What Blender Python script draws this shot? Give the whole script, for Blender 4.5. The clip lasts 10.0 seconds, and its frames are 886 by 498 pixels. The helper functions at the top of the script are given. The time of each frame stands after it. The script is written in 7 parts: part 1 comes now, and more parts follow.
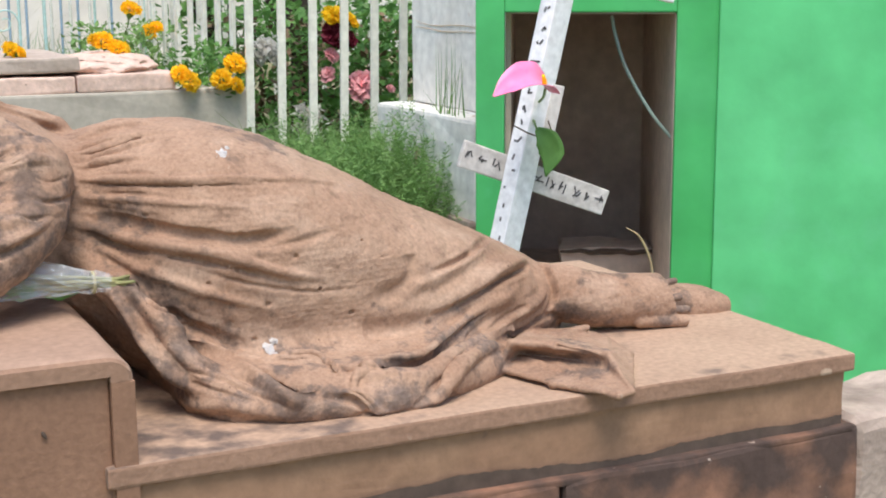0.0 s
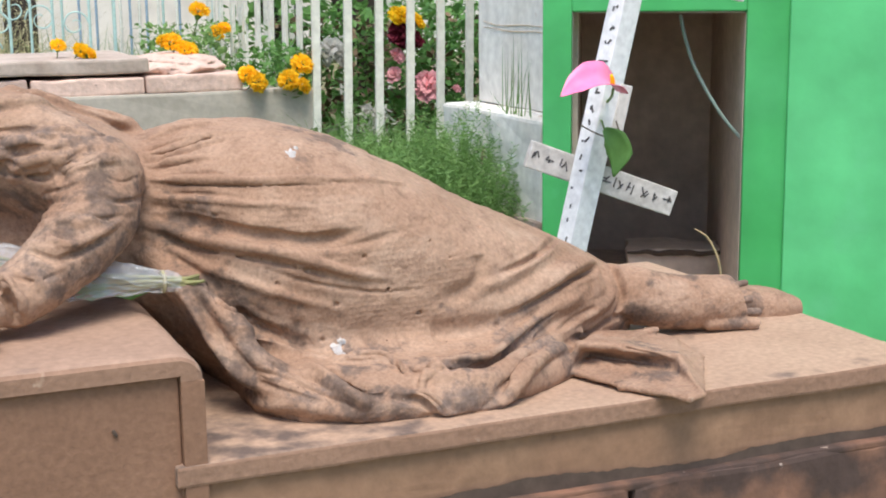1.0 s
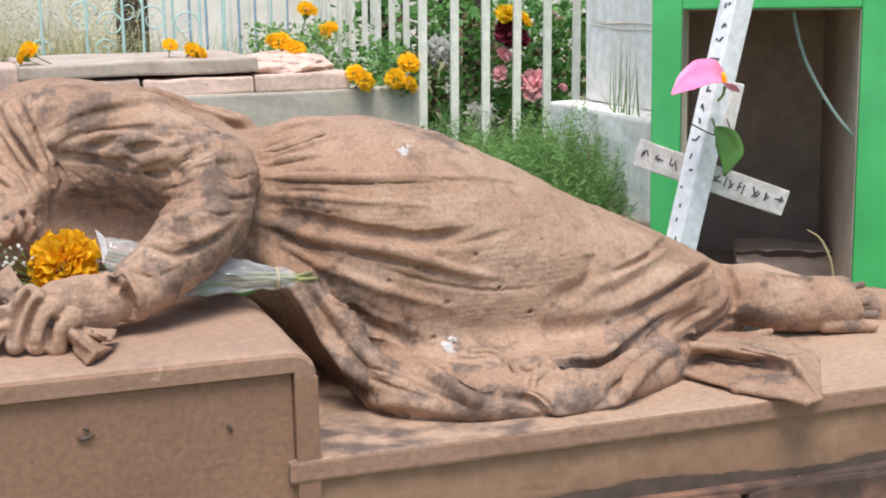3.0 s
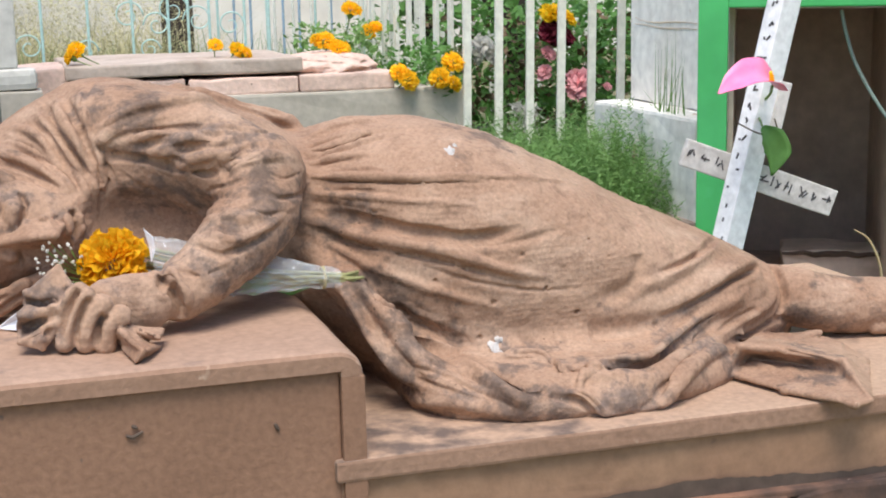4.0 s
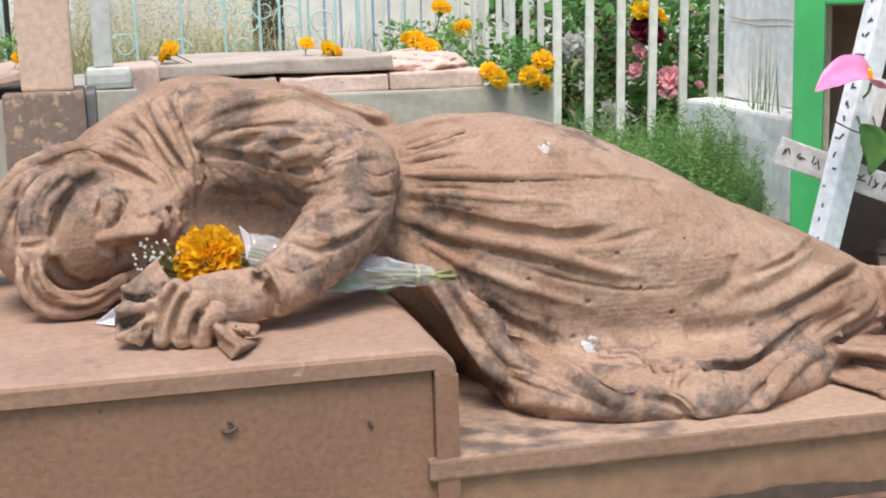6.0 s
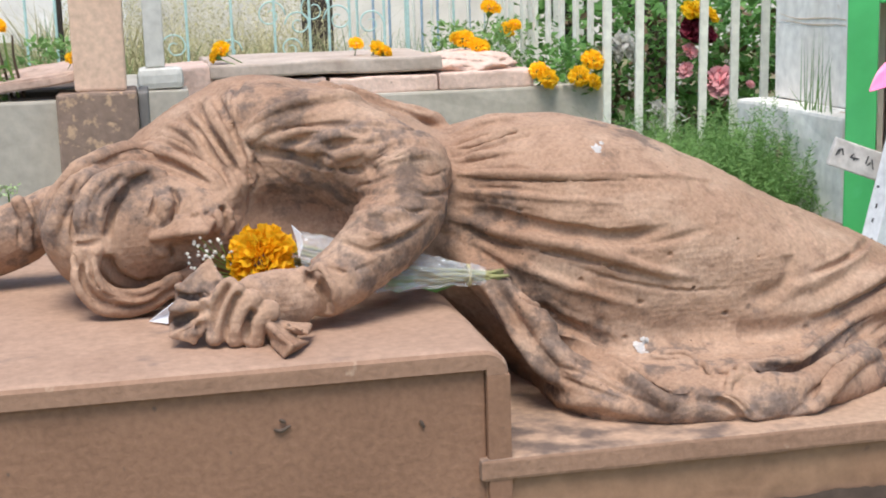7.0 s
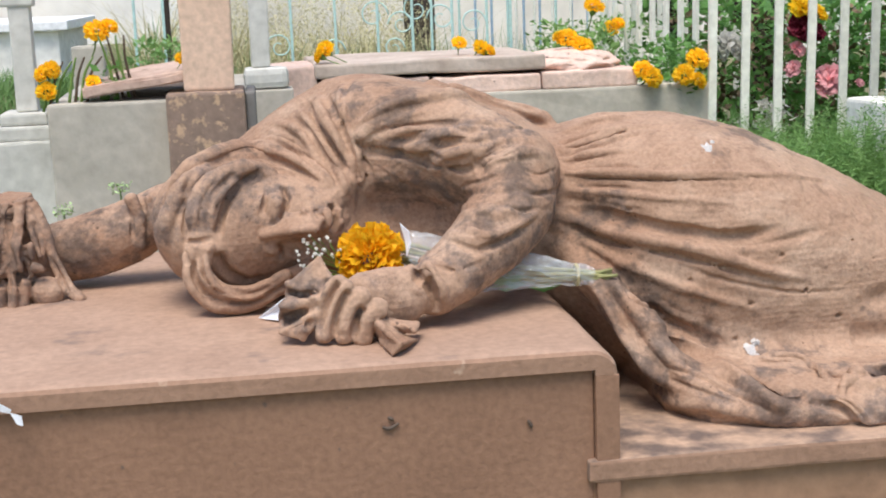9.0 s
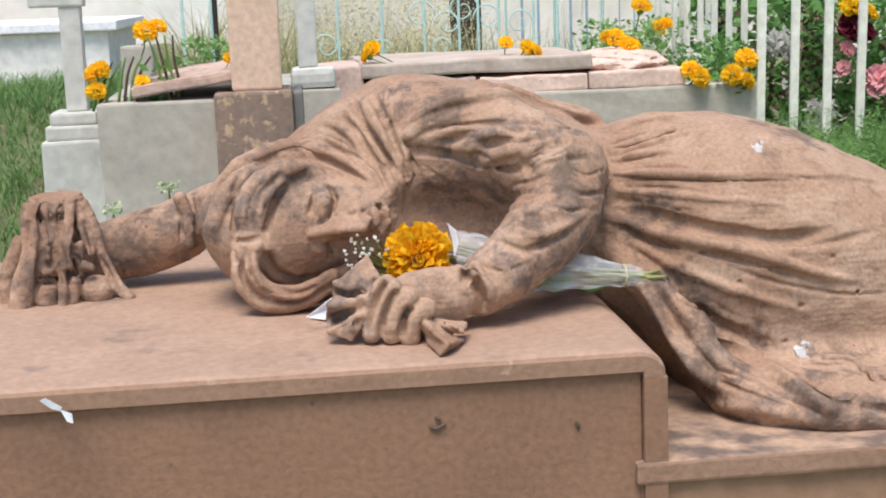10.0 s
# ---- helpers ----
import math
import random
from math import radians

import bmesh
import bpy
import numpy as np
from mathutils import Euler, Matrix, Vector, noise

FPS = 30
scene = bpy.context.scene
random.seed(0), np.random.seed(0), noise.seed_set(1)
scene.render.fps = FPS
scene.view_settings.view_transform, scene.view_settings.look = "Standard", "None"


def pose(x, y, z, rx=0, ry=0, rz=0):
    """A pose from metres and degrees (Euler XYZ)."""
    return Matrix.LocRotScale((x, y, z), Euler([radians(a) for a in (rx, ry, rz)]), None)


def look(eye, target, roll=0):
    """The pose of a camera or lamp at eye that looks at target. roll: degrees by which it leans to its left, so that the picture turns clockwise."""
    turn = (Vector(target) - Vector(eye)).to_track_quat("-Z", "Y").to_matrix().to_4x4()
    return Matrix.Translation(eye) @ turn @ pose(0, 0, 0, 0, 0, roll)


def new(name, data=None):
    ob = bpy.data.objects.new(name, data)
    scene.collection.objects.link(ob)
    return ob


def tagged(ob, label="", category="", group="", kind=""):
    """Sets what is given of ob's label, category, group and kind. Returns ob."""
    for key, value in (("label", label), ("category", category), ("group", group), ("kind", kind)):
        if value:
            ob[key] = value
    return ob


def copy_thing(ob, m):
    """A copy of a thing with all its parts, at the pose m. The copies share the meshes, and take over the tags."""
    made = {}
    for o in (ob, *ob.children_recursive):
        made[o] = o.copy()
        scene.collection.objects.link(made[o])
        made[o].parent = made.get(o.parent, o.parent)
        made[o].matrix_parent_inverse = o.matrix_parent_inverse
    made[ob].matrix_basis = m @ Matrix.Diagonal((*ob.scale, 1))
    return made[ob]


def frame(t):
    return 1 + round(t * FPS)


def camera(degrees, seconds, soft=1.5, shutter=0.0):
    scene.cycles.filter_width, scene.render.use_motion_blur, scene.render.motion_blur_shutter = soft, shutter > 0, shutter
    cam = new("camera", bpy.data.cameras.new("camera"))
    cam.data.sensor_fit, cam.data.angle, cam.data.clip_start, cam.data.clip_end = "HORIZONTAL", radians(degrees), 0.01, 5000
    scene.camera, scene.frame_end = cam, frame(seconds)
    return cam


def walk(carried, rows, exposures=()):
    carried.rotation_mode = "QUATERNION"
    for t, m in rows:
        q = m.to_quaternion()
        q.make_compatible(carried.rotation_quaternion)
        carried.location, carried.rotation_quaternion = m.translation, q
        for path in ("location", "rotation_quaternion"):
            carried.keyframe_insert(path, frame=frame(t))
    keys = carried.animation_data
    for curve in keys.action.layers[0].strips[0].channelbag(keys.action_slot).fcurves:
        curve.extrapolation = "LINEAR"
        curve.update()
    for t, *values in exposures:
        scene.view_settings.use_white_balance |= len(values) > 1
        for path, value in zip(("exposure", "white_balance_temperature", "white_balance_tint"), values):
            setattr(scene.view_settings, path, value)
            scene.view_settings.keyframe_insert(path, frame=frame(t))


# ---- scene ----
cam = camera(35.0, 10.0, 1.95)
METRES, EYE, TILT, LEAN, TURN = 8.0, 1.5, 0.0, 0.0, 0.0
PATH = [
    (0, (-0.331, -1.431, 1.141), (0.525, 0.335, 0.756), -0.3),
    (0.5, (-0.333, -1.425, 1.141), (0.48, 0.362, 0.756), -0.5),
    (1, (-0.333, -1.421, 1.14), (0.441, 0.383, 0.756), -0.6),
    (1.5, (-0.337, -1.417, 1.139), (0.398, 0.402, 0.755), -0.7),
    (2, (-0.339, -1.415, 1.14), (0.362, 0.418, 0.755), -0.8),
    (2.5, (-0.341, -1.414, 1.139), (0.328, 0.431, 0.755), -0.9),
    (4, (-0.348, -1.407, 1.138), (0.236, 0.468, 0.755), -1.2),
    (4.5, (-0.349, -1.406, 1.137), (0.204, 0.478, 0.755), -1.3),
    (5, (-0.352, -1.404, 1.137), (0.175, 0.487, 0.756), -1.3),
    (5.5, (-0.354, -1.4, 1.137), (0.144, 0.499, 0.755), -1.4),
    (7, (-0.361, -1.395, 1.136), (0.041, 0.527, 0.756), -1.7),
    (7.5, (-0.365, -1.393, 1.135), (0.004, 0.536, 0.757), -1.8),
    (8, (-0.366, -1.393, 1.135), (-0.032, 0.543, 0.758), -1.9),
    (8.5, (-0.369, -1.394, 1.136), (-0.07, 0.548, 0.759), -2.0),
    (9, (-0.372, -1.39, 1.135), (-0.107, 0.556, 0.759), -2.1),
    (9.5, (-0.374, -1.387, 1.134), (-0.143, 0.564, 0.76), -2.2),
    (10, (-0.375, -1.387, 1.135), (-0.173, 0.567, 0.761), -2.2),
]
walk(cam, [(t, look(eye, target, roll)) for t, eye, target, roll in PATH])

# ---- world and light ----
world = bpy.data.worlds.new("overcast_sky")
scene.world = world
world.use_nodes = True
wn, wl = world.node_tree.nodes, world.node_tree.links
SUN_EL, SUN_AZ = 67.0, 202.0
sky = wn.new("ShaderNodeTexSky")
sky.sky_type = "NISHITA"
sky.sun_disc = False
sky.sun_elevation, sky.sun_rotation = radians(SUN_EL), radians(SUN_AZ)
sky.air_density, sky.dust_density, sky.ozone_density = 1.0, 1.6, 1.0
wl.new(sky.outputs[0], wn["Background"].inputs[0])
wn["Background"].inputs[1].default_value = 0.21
sun_data = bpy.data.lights.new("sun", "SUN")
sun_data.energy, sun_data.angle, sun_data.color = 3.75, radians(30), (1.0, 0.95, 0.89)
sun = new("sun", sun_data)
az, el = radians(SUN_AZ), radians(SUN_EL)
sun_way = Vector((math.sin(az) * math.cos(el), math.cos(az) * math.cos(el), math.sin(el)))
sun.matrix_world = look(sun_way * 20, (0, 0, 0))


# ---- materials ----
def material(name, base, dark=None, grain=60.0, stain=4.0, rough=0.85, bump=0.3, mix=0.5, spots=None, spot_size=30.0,
             spot_cut=0.62, spot_soft=0.05, places=(), island=False, metal=0.0, bump_size=None, sharp=(0.35, 0.7)):
    """A surface in two scales: large stains towards dark, fine grain, optional specks, and relief."""
    m = bpy.data.materials.new(name)
    m.use_nodes = True
    n, l = m.node_tree.nodes, m.node_tree.links
    p = n["Principled BSDF"]
    p.inputs["Roughness"].default_value = rough
    p.inputs["Metallic"].default_value = metal
    p.inputs["Specular IOR Level"].default_value = 0.3
    co = n.new("ShaderNodeTexCoord")
    big = n.new("ShaderNodeTexNoise")
    big.inputs["Scale"].default_value, big.inputs["Detail"].default_value = stain, 6
    big.inputs["Roughness"].default_value = 0.54
    fine = n.new("ShaderNodeTexNoise")
    fine.inputs["Scale"].default_value, fine.inputs["Detail"].default_value = grain, 5
    for t in (big, fine):
        l.new(co.outputs["Object"], t.inputs["Vector"])
    ramp = n.new("ShaderNodeMapRange")
    ramp.inputs["From Min"].default_value, ramp.inputs["From Max"].default_value = sharp
    ramp.inputs["To Max"].default_value = mix
    l.new(big.outputs["Fac"], ramp.inputs["Value"])
    c = n.new("ShaderNodeMix")
    c.data_type = "RGBA"
    dark = dark or [v * 0.6 for v in base]
    c.inputs["A"].default_value, c.inputs["B"].default_value = (*base, 1), (*dark, 1)
    l.new(ramp.outputs[0], c.inputs["Factor"])
    out = c.outputs["Result"]
    hsv = n.new("ShaderNodeHueSaturation")
    val = n.new("ShaderNodeMapRange")
    val.inputs["From Min"].default_value, val.inputs["From Max"].default_value = 0.25, 0.75
    val.inputs["To Min"].default_value, val.inputs["To Max"].default_value = 0.84, 1.16
    l.new(fine.outputs["Fac"], val.inputs["Value"])
    l.new(val.outputs[0], hsv.inputs["Value"])
    l.new(out, hsv.inputs["Color"])
    out = hsv.outputs["Color"]
    if island:
        info = n.new("ShaderNodeObjectInfo")
        geo = n.new("ShaderNodeNewGeometry")
        add = n.new("ShaderNodeMath")
        add.operation = "ADD"
        l.new(info.outputs["Random"], add.inputs[0])
        l.new(geo.outputs["Random Per Island"], add.inputs[1])
        half = n.new("ShaderNodeMapRange")
        half.inputs["From Max"].default_value = 2.0
        half.inputs["To Min"].default_value, half.inputs["To Max"].default_value = 0.74, 1.26
        l.new(add.outputs[0], half.inputs["Value"])
        h2 = n.new("ShaderNodeHueSaturation")
        l.new(half.outputs[0], h2.inputs["Value"])
        l.new(out, h2.inputs["Color"])
        out = h2.outputs["Color"]
    if spots:
        sp = n.new("ShaderNodeTexNoise")
        sp.inputs["Scale"].default_value, sp.inputs["Detail"].default_value = spot_size, 7
        l.new(co.outputs["Object"], sp.inputs["Vector"])
        cut = n.new("ShaderNodeMapRange")
        cut.inputs["From Min"].default_value, cut.inputs["From Max"].default_value = spot_cut, spot_cut + spot_soft
        l.new(sp.outputs["Fac"], cut.inputs["Value"])
        if places:
            # blotches grow only round certain places, with the noise for their outline
            best = None
            for (px, py, pz), reach in places:
                dist = n.new("ShaderNodeVectorMath")
                dist.operation = "DISTANCE"
                dist.inputs[1].default_value = (px, py, pz)
                l.new(co.outputs["Object"], dist.inputs[0])
                near = n.new("ShaderNodeMapRange")
                near.inputs["From Max"].default_value = reach
                near.inputs["To Min"].default_value, near.inputs["To Max"].default_value = 0.28, 0.0
                l.new(dist.outputs["Value"], near.inputs["Value"])
                if best is None:
                    best = near.outputs[0]
                else:
                    top = n.new("ShaderNodeMath")
                    top.operation = "MAXIMUM"
                    l.new(best, top.inputs[0])
                    l.new(near.outputs[0], top.inputs[1])
                    best = top.outputs[0]
            plus = n.new("ShaderNodeMath")
            plus.operation = "ADD"
            l.new(sp.outputs["Fac"], plus.inputs[0])
            l.new(best, plus.inputs[1])
            l.new(plus.outputs[0], cut.inputs["Value"])
        c2 = n.new("ShaderNodeMix")
        c2.data_type = "RGBA"
        c2.inputs["B"].default_value = (*spots, 1)
        l.new(cut.outputs[0], c2.inputs["Factor"])
        l.new(out, c2.inputs["A"])
        out = c2.outputs["Result"]
    l.new(out, p.inputs["Base Color"])
    if bump:
        b = n.new("ShaderNodeBump")
        b.inputs["Strength"].default_value, b.inputs["Distance"].default_value = bump, 0.004
        if bump_size:
            rel = n.new("ShaderNodeTexNoise")
            rel.inputs["Scale"].default_value, rel.inputs["Detail"].default_value = bump_size, 6
            l.new(co.outputs["Object"], rel.inputs["Vector"])
            l.new(rel.outputs["Fac"], b.inputs["Height"])
        else:
            l.new(fine.outputs["Fac"], b.inputs["Height"])
        l.new(b.outputs[0], p.inputs["Normal"])
    return m


# centres of dark blotches; those on the far arm also darken its shaded underside
GREY_PLACES = (((-0.02, 0.20, 0.90), 0.13), ((-0.06, 0.28, 0.95), 0.10), ((-0.11, 0.16, 0.84), 0.12), ((-0.17, 0.30, 0.99), 0.13), ((-0.22, 0.36, 1.02), 0.10), ((-0.40, 0.30, 0.92), 0.13),
               ((-0.44, 0.28, 0.87), 0.09), ((-0.49, 0.36, 0.86), 0.09), ((-0.55, 0.46, 0.82), 0.14), ((-0.62, 0.46, 0.81), 0.10), ((-0.67, 0.41, 0.84), 0.07), ((0.10, 0.14, 0.69), 0.13),
               ((0.17, 0.07, 0.67), 0.10), ((0.05, 0.18, 0.75), 0.09), ((0.36, 0.06, 0.65), 0.09), ((0.44, 0.12, 0.66), 0.07), ((0.74, 0.30, 0.67), 0.12), ((0.86, 0.28, 0.66), 0.06),
               ((-0.33, 0.12, 0.79), 0.09), ((-0.29, 0.27, 0.88), 0.05), ((-0.34, 0.27, 0.90), 0.06), ((0.25, 0.30, 0.93), 0.09),
               ((0.09, 0.13, 0.71), 0.20), ((0.20, 0.06, 0.66), 0.17), ((0.33, 0.05, 0.65), 0.14), ((0.46, 0.12, 0.67), 0.12), ((0.60, 0.07, 0.65), 0.11), ((-0.17, 0.28, 0.89), 0.12),
               ((-0.57, 0.46, 0.80), 0.20), ((-0.68, 0.41, 0.80), 0.16), ((-0.46, 0.30, 0.89), 0.12), ((-0.335, 0.11, 0.785), 0.10), ((0.69, 0.24, 0.645), 0.08), ((-0.07, 0.20, 0.88), 0.18), ((0.03, 0.25, 0.84), 0.09), ((0.86, 0.26, 0.66), 0.10), ((-0.32, 0.12, 0.78), 0.12))


def carved_stone():
    """Weathered sandstone: warm grain, dirt, bluish lichen and some painted shade round certain places, combed ribs and
    small pits.
    """
    m = bpy.data.materials.new("carved_sandstone")
    m.use_nodes = True
    n, l = m.node_tree.nodes, m.node_tree.links
    p = n["Principled BSDF"]
    p.inputs["Roughness"].default_value = 0.88
    p.inputs["Specular IOR Level"].default_value = 0.25
    co = n.new("ShaderNodeTexCoord").outputs["Object"]

    def speckle(scale, detail=5, rough=0.55, stretch=None):
        t = n.new("ShaderNodeTexNoise")
        t.inputs["Scale"].default_value, t.inputs["Detail"].default_value, t.inputs["Roughness"].default_value = scale, detail, rough
        if stretch:
            q = n.new("ShaderNodeMapping")
            q.inputs["Scale"].default_value = stretch
            l.new(co, q.inputs["Vector"])
            l.new(q.outputs[0], t.inputs["Vector"])
        else:
            l.new(co, t.inputs["Vector"])
        return t.outputs["Fac"]

    def span(v, a, b, c=0.0, d=1.0):
        r = n.new("ShaderNodeMapRange")
        for k, w in zip(("From Min", "From Max", "To Min", "To Max"), (a, b, c, d)):
            r.inputs[k].default_value = w
        l.new(v, r.inputs["Value"])
        return r.outputs[0]

    def calc(op, a, b, c=None):
        r = n.new("ShaderNodeMath")
        r.operation = op
        for k, w in enumerate((a, b, c)):
            if w is None:
                continue
            if isinstance(w, float):
                r.inputs[k].default_value = w
            else:
                l.new(w, r.inputs[k])
        return r.outputs[0]

    def blend(fac, a, b):
        r = n.new("ShaderNodeMix")
        r.data_type = "RGBA"
        l.new(fac, r.inputs["Factor"])
        for k, w in (("A", a), ("B", b)):
            if isinstance(w, tuple):
                r.inputs[k].default_value = (*w, 1)
            else:
                l.new(w, r.inputs[k])
        return r.outputs["Result"]

    broad = speckle(6, 6, 0.6)
    mid = speckle(30, 6, 0.62)
    fine = speckle(190, 5, 0.6)
    dusty = speckle(9, 5, 0.6, (1.0, 1.0, 2.2))
    tone = blend(span(broad, 0.38, 0.64), (0.414, 0.270, 0.185), (0.300, 0.178, 0.115))
    tone = blend(span(dusty, 0.53, 0.68, 0.0, 0.6), tone, (0.49, 0.345, 0.250))
    tone = blend(span(mid, 0.53, 0.66, 0.0, 0.55), tone, (0.215, 0.132, 0.090))
    # bluish lichen, ragged at its rim; on the far arm partly painted shade
    near = None
    for at, reach in GREY_PLACES:
        d = n.new("ShaderNodeVectorMath")
        d.operation = "DISTANCE"
        d.inputs[1].default_value = at
        l.new(co, d.inputs[0])
        v = span(d.outputs["Value"], 0.0, reach, 0.21, 0.0)
        near = v if near is None else calc("MAXIMUM", near, v)
    ragged = calc("ADD", calc("MULTIPLY_ADD", speckle(17, 7, 0.66), 0.6, calc("MULTIPLY", mid, 0.4)), near)
    crust_and_shade = span(ragged, 0.615, 0.685, 0.0, 0.80)
    crust_and_shade = calc("MULTIPLY", crust_and_shade, span(speckle(75, 4, 0.6), 0.36, 0.56, 0.45, 1.0))
    tone = blend(crust_and_shade, tone, blend(span(broad, 0.40, 0.60), (0.158, 0.122, 0.106), (0.105, 0.077, 0.062)))
    # small dark pits and pale scuffs
    cell = n.new("ShaderNodeTexVoronoi")
    cell.inputs["Scale"].default_value = 75
    l.new(co, cell.inputs["Vector"])
    hole = calc("LESS_THAN", cell.outputs["Distance"], span(speckle(11, 3), 0.54, 0.74, 0.0, 0.24))
    tone = blend(calc("MULTIPLY", hole, 0.8), tone, (0.12, 0.078, 0.055))
    scuff = span(speckle(48, 6, 0.7), 0.665, 0.72, 0.0, 0.55)
    tone = blend(scuff, tone, (0.62, 0.47, 0.36))
    shade = n.new("ShaderNodeHueSaturation")
    l.new(span(fine, 0.28, 0.72, 0.80, 1.20), shade.inputs["Value"])
    l.new(tone, shade.inputs["Color"])
    l.new(shade.outputs[0], p.inputs["Base Color"])
    # relief: knitted ribs that come and go, grain, pits
    rib = n.new("ShaderNodeTexWave")
    rib.wave_type, rib.bands_direction = "BANDS", "Z"
    rib.inputs["Scale"].default_value, rib.inputs["Distortion"].default_value = 46, 6.0
    rib.inputs["Detail"].default_value, rib.inputs["Detail Scale"].default_value = 2.0, 0.30
    l.new(co, rib.inputs["Vector"])
    ribs = calc("MULTIPLY", rib.outputs["Fac"], span(speckle(8, 3), 0.50, 0.66, 0.0, 0.055))
    height = calc("ADD", calc("MULTIPLY", fine, 0.35), ribs)
    height = calc("MULTIPLY_ADD", mid, 0.75, height)
    height = calc("SUBTRACT", height, calc("MULTIPLY", hole, 0.35))
    b = n.new("ShaderNodeBump")
    b.inputs["Strength"].default_value, b.inputs["Distance"].default_value = 0.85, 0.0045
    l.new(height, b.inputs["Height"])
    l.new(b.outputs[0], p.inputs["Normal"])
    return m


M_STATUE = carved_stone()
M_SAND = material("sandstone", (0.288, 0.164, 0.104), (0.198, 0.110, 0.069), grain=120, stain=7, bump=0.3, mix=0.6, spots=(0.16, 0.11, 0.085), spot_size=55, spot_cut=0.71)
# block top: worn, and paler than the body with light from above painted in
M_SANDTOP = material("worn_toplit_sandstone", (0.41, 0.270, 0.192), (0.29, 0.180, 0.124), grain=110, stain=9, bump=0.3, mix=0.45, spots=(0.21, 0.15, 0.12), spot_size=14, spot_cut=0.62, spot_soft=0.12)
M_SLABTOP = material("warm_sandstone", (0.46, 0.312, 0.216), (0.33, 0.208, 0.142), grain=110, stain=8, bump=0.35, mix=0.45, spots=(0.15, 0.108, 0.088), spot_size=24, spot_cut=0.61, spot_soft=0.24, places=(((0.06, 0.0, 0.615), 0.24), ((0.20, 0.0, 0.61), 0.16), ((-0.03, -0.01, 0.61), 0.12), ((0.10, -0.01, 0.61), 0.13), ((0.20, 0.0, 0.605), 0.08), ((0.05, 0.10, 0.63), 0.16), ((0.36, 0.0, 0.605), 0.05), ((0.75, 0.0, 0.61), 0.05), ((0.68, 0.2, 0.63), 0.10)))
# slab side and lip: darker than the top, shade of upright faces painted in
M_SLABSIDE = material("warm_sandstone_shaded_side", (0.36, 0.22, 0.135), (0.27, 0.155, 0.095), grain=60, stain=5, bump=0.35, mix=0.8, spots=(0.16, 0.10, 0.075), spot_size=20, spot_cut=0.66, spot_soft=0.08)
M_LIP = material("reddish_worn_shaded_lip", (0.335, 0.205, 0.138), (0.25, 0.145, 0.095), grain=110, stain=12, bump=0.4, mix=0.6, spots=(0.50, 0.36, 0.26), spot_size=26, spot_cut=0.66, spot_soft=0.06)
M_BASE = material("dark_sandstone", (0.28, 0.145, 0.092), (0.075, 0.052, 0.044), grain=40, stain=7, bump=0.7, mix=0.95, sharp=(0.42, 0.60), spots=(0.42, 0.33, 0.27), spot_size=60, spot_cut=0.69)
M_KERB = material("rough_concrete", (0.50, 0.40, 0.33), (0.20, 0.145, 0.12), grain=50, stain=9, bump=1.0, mix=0.8)
M_CONC = material("grey_concrete", (0.50, 0.46, 0.39), (0.33, 0.30, 0.245), grain=40, stain=5, bump=0.4, mix=0.7)
M_CONCW = material("pale_concrete", (0.60, 0.59, 0.54), (0.42, 0.41, 0.36), grain=40, stain=6, bump=0.3, mix=0.6)
M_COL = material("pale_pink_stone", (0.70, 0.50, 0.37), (0.60, 0.41, 0.30), grain=80, stain=7, bump=0.2, mix=0.6)
M_PED = material("flaking_stone", (0.27, 0.19, 0.145), (0.20, 0.14, 0.11), grain=50, stain=8, bump=0.5, mix=0.6, spots=(0.50, 0.34, 0.22), spot_size=60, spot_cut=0.54, spot_soft=0.12)
M_BRICK = material("pale_brick", (0.72, 0.53, 0.44), (0.56, 0.40, 0.33), grain=60, stain=9, bump=0.7, mix=0.7, spots=(0.30, 0.19, 0.15), spot_size=45, spot_cut=0.68, island=True)
M_COVER = material("weathered_pink_stone", (0.56, 0.41, 0.33), (0.33, 0.22, 0.17), grain=60, stain=9, bump=0.7, mix=0.9, spots=(0.20, 0.14, 0.11), spot_size=30, spot_cut=0.62, spot_soft=0.1)
M_GREEN = material("green_paint", (0.065, 0.43, 0.12), (0.11, 0.50, 0.20), grain=8, stain=3, rough=0.55, bump=0.15, mix=0.6, bump_size=40, spots=(0.10, 0.52, 0.20), spot_size=14, spot_cut=0.66, spot_soft=0.2)
# panel green, paler than the frame's
M_GREENPALE = material("paler_green_paint", (0.13, 0.58, 0.23), (0.085, 0.49, 0.165), grain=8, stain=2.2, rough=0.5, bump=0.2, mix=0.7, bump_size=30, spots=(0.17, 0.62, 0.30), spot_size=5, spot_cut=0.56, spot_soft=0.3)
M_NICHE = material("bare_cement", (0.60, 0.49, 0.41), (0.44, 0.35, 0.29), grain=30, stain=4, bump=0.4, mix=0.8)
M_DARKCEM = material("dark_cement", (0.20, 0.185, 0.17), (0.12, 0.11, 0.10), grain=40, stain=6, bump=0.4)
M_WHITEWALL = material("whitewashed_plaster", (0.86, 0.85, 0.81), (0.66, 0.60, 0.52), grain=30, stain=3.5, bump=0.3, mix=0.6, spots=(0.52, 0.38, 0.28), spot_size=6, spot_cut=0.66)
M_WHITE = material("white_paint", (0.88, 0.88, 0.88), (0.80, 0.80, 0.80), grain=60, stain=20, rough=0.5, bump=0.15, mix=0.5)
M_FENCE = material("white_rail_paint", (0.84, 0.84, 0.75), (0.55, 0.54, 0.45), grain=60, stain=15, rough=0.5, bump=0.15, mix=0.5)
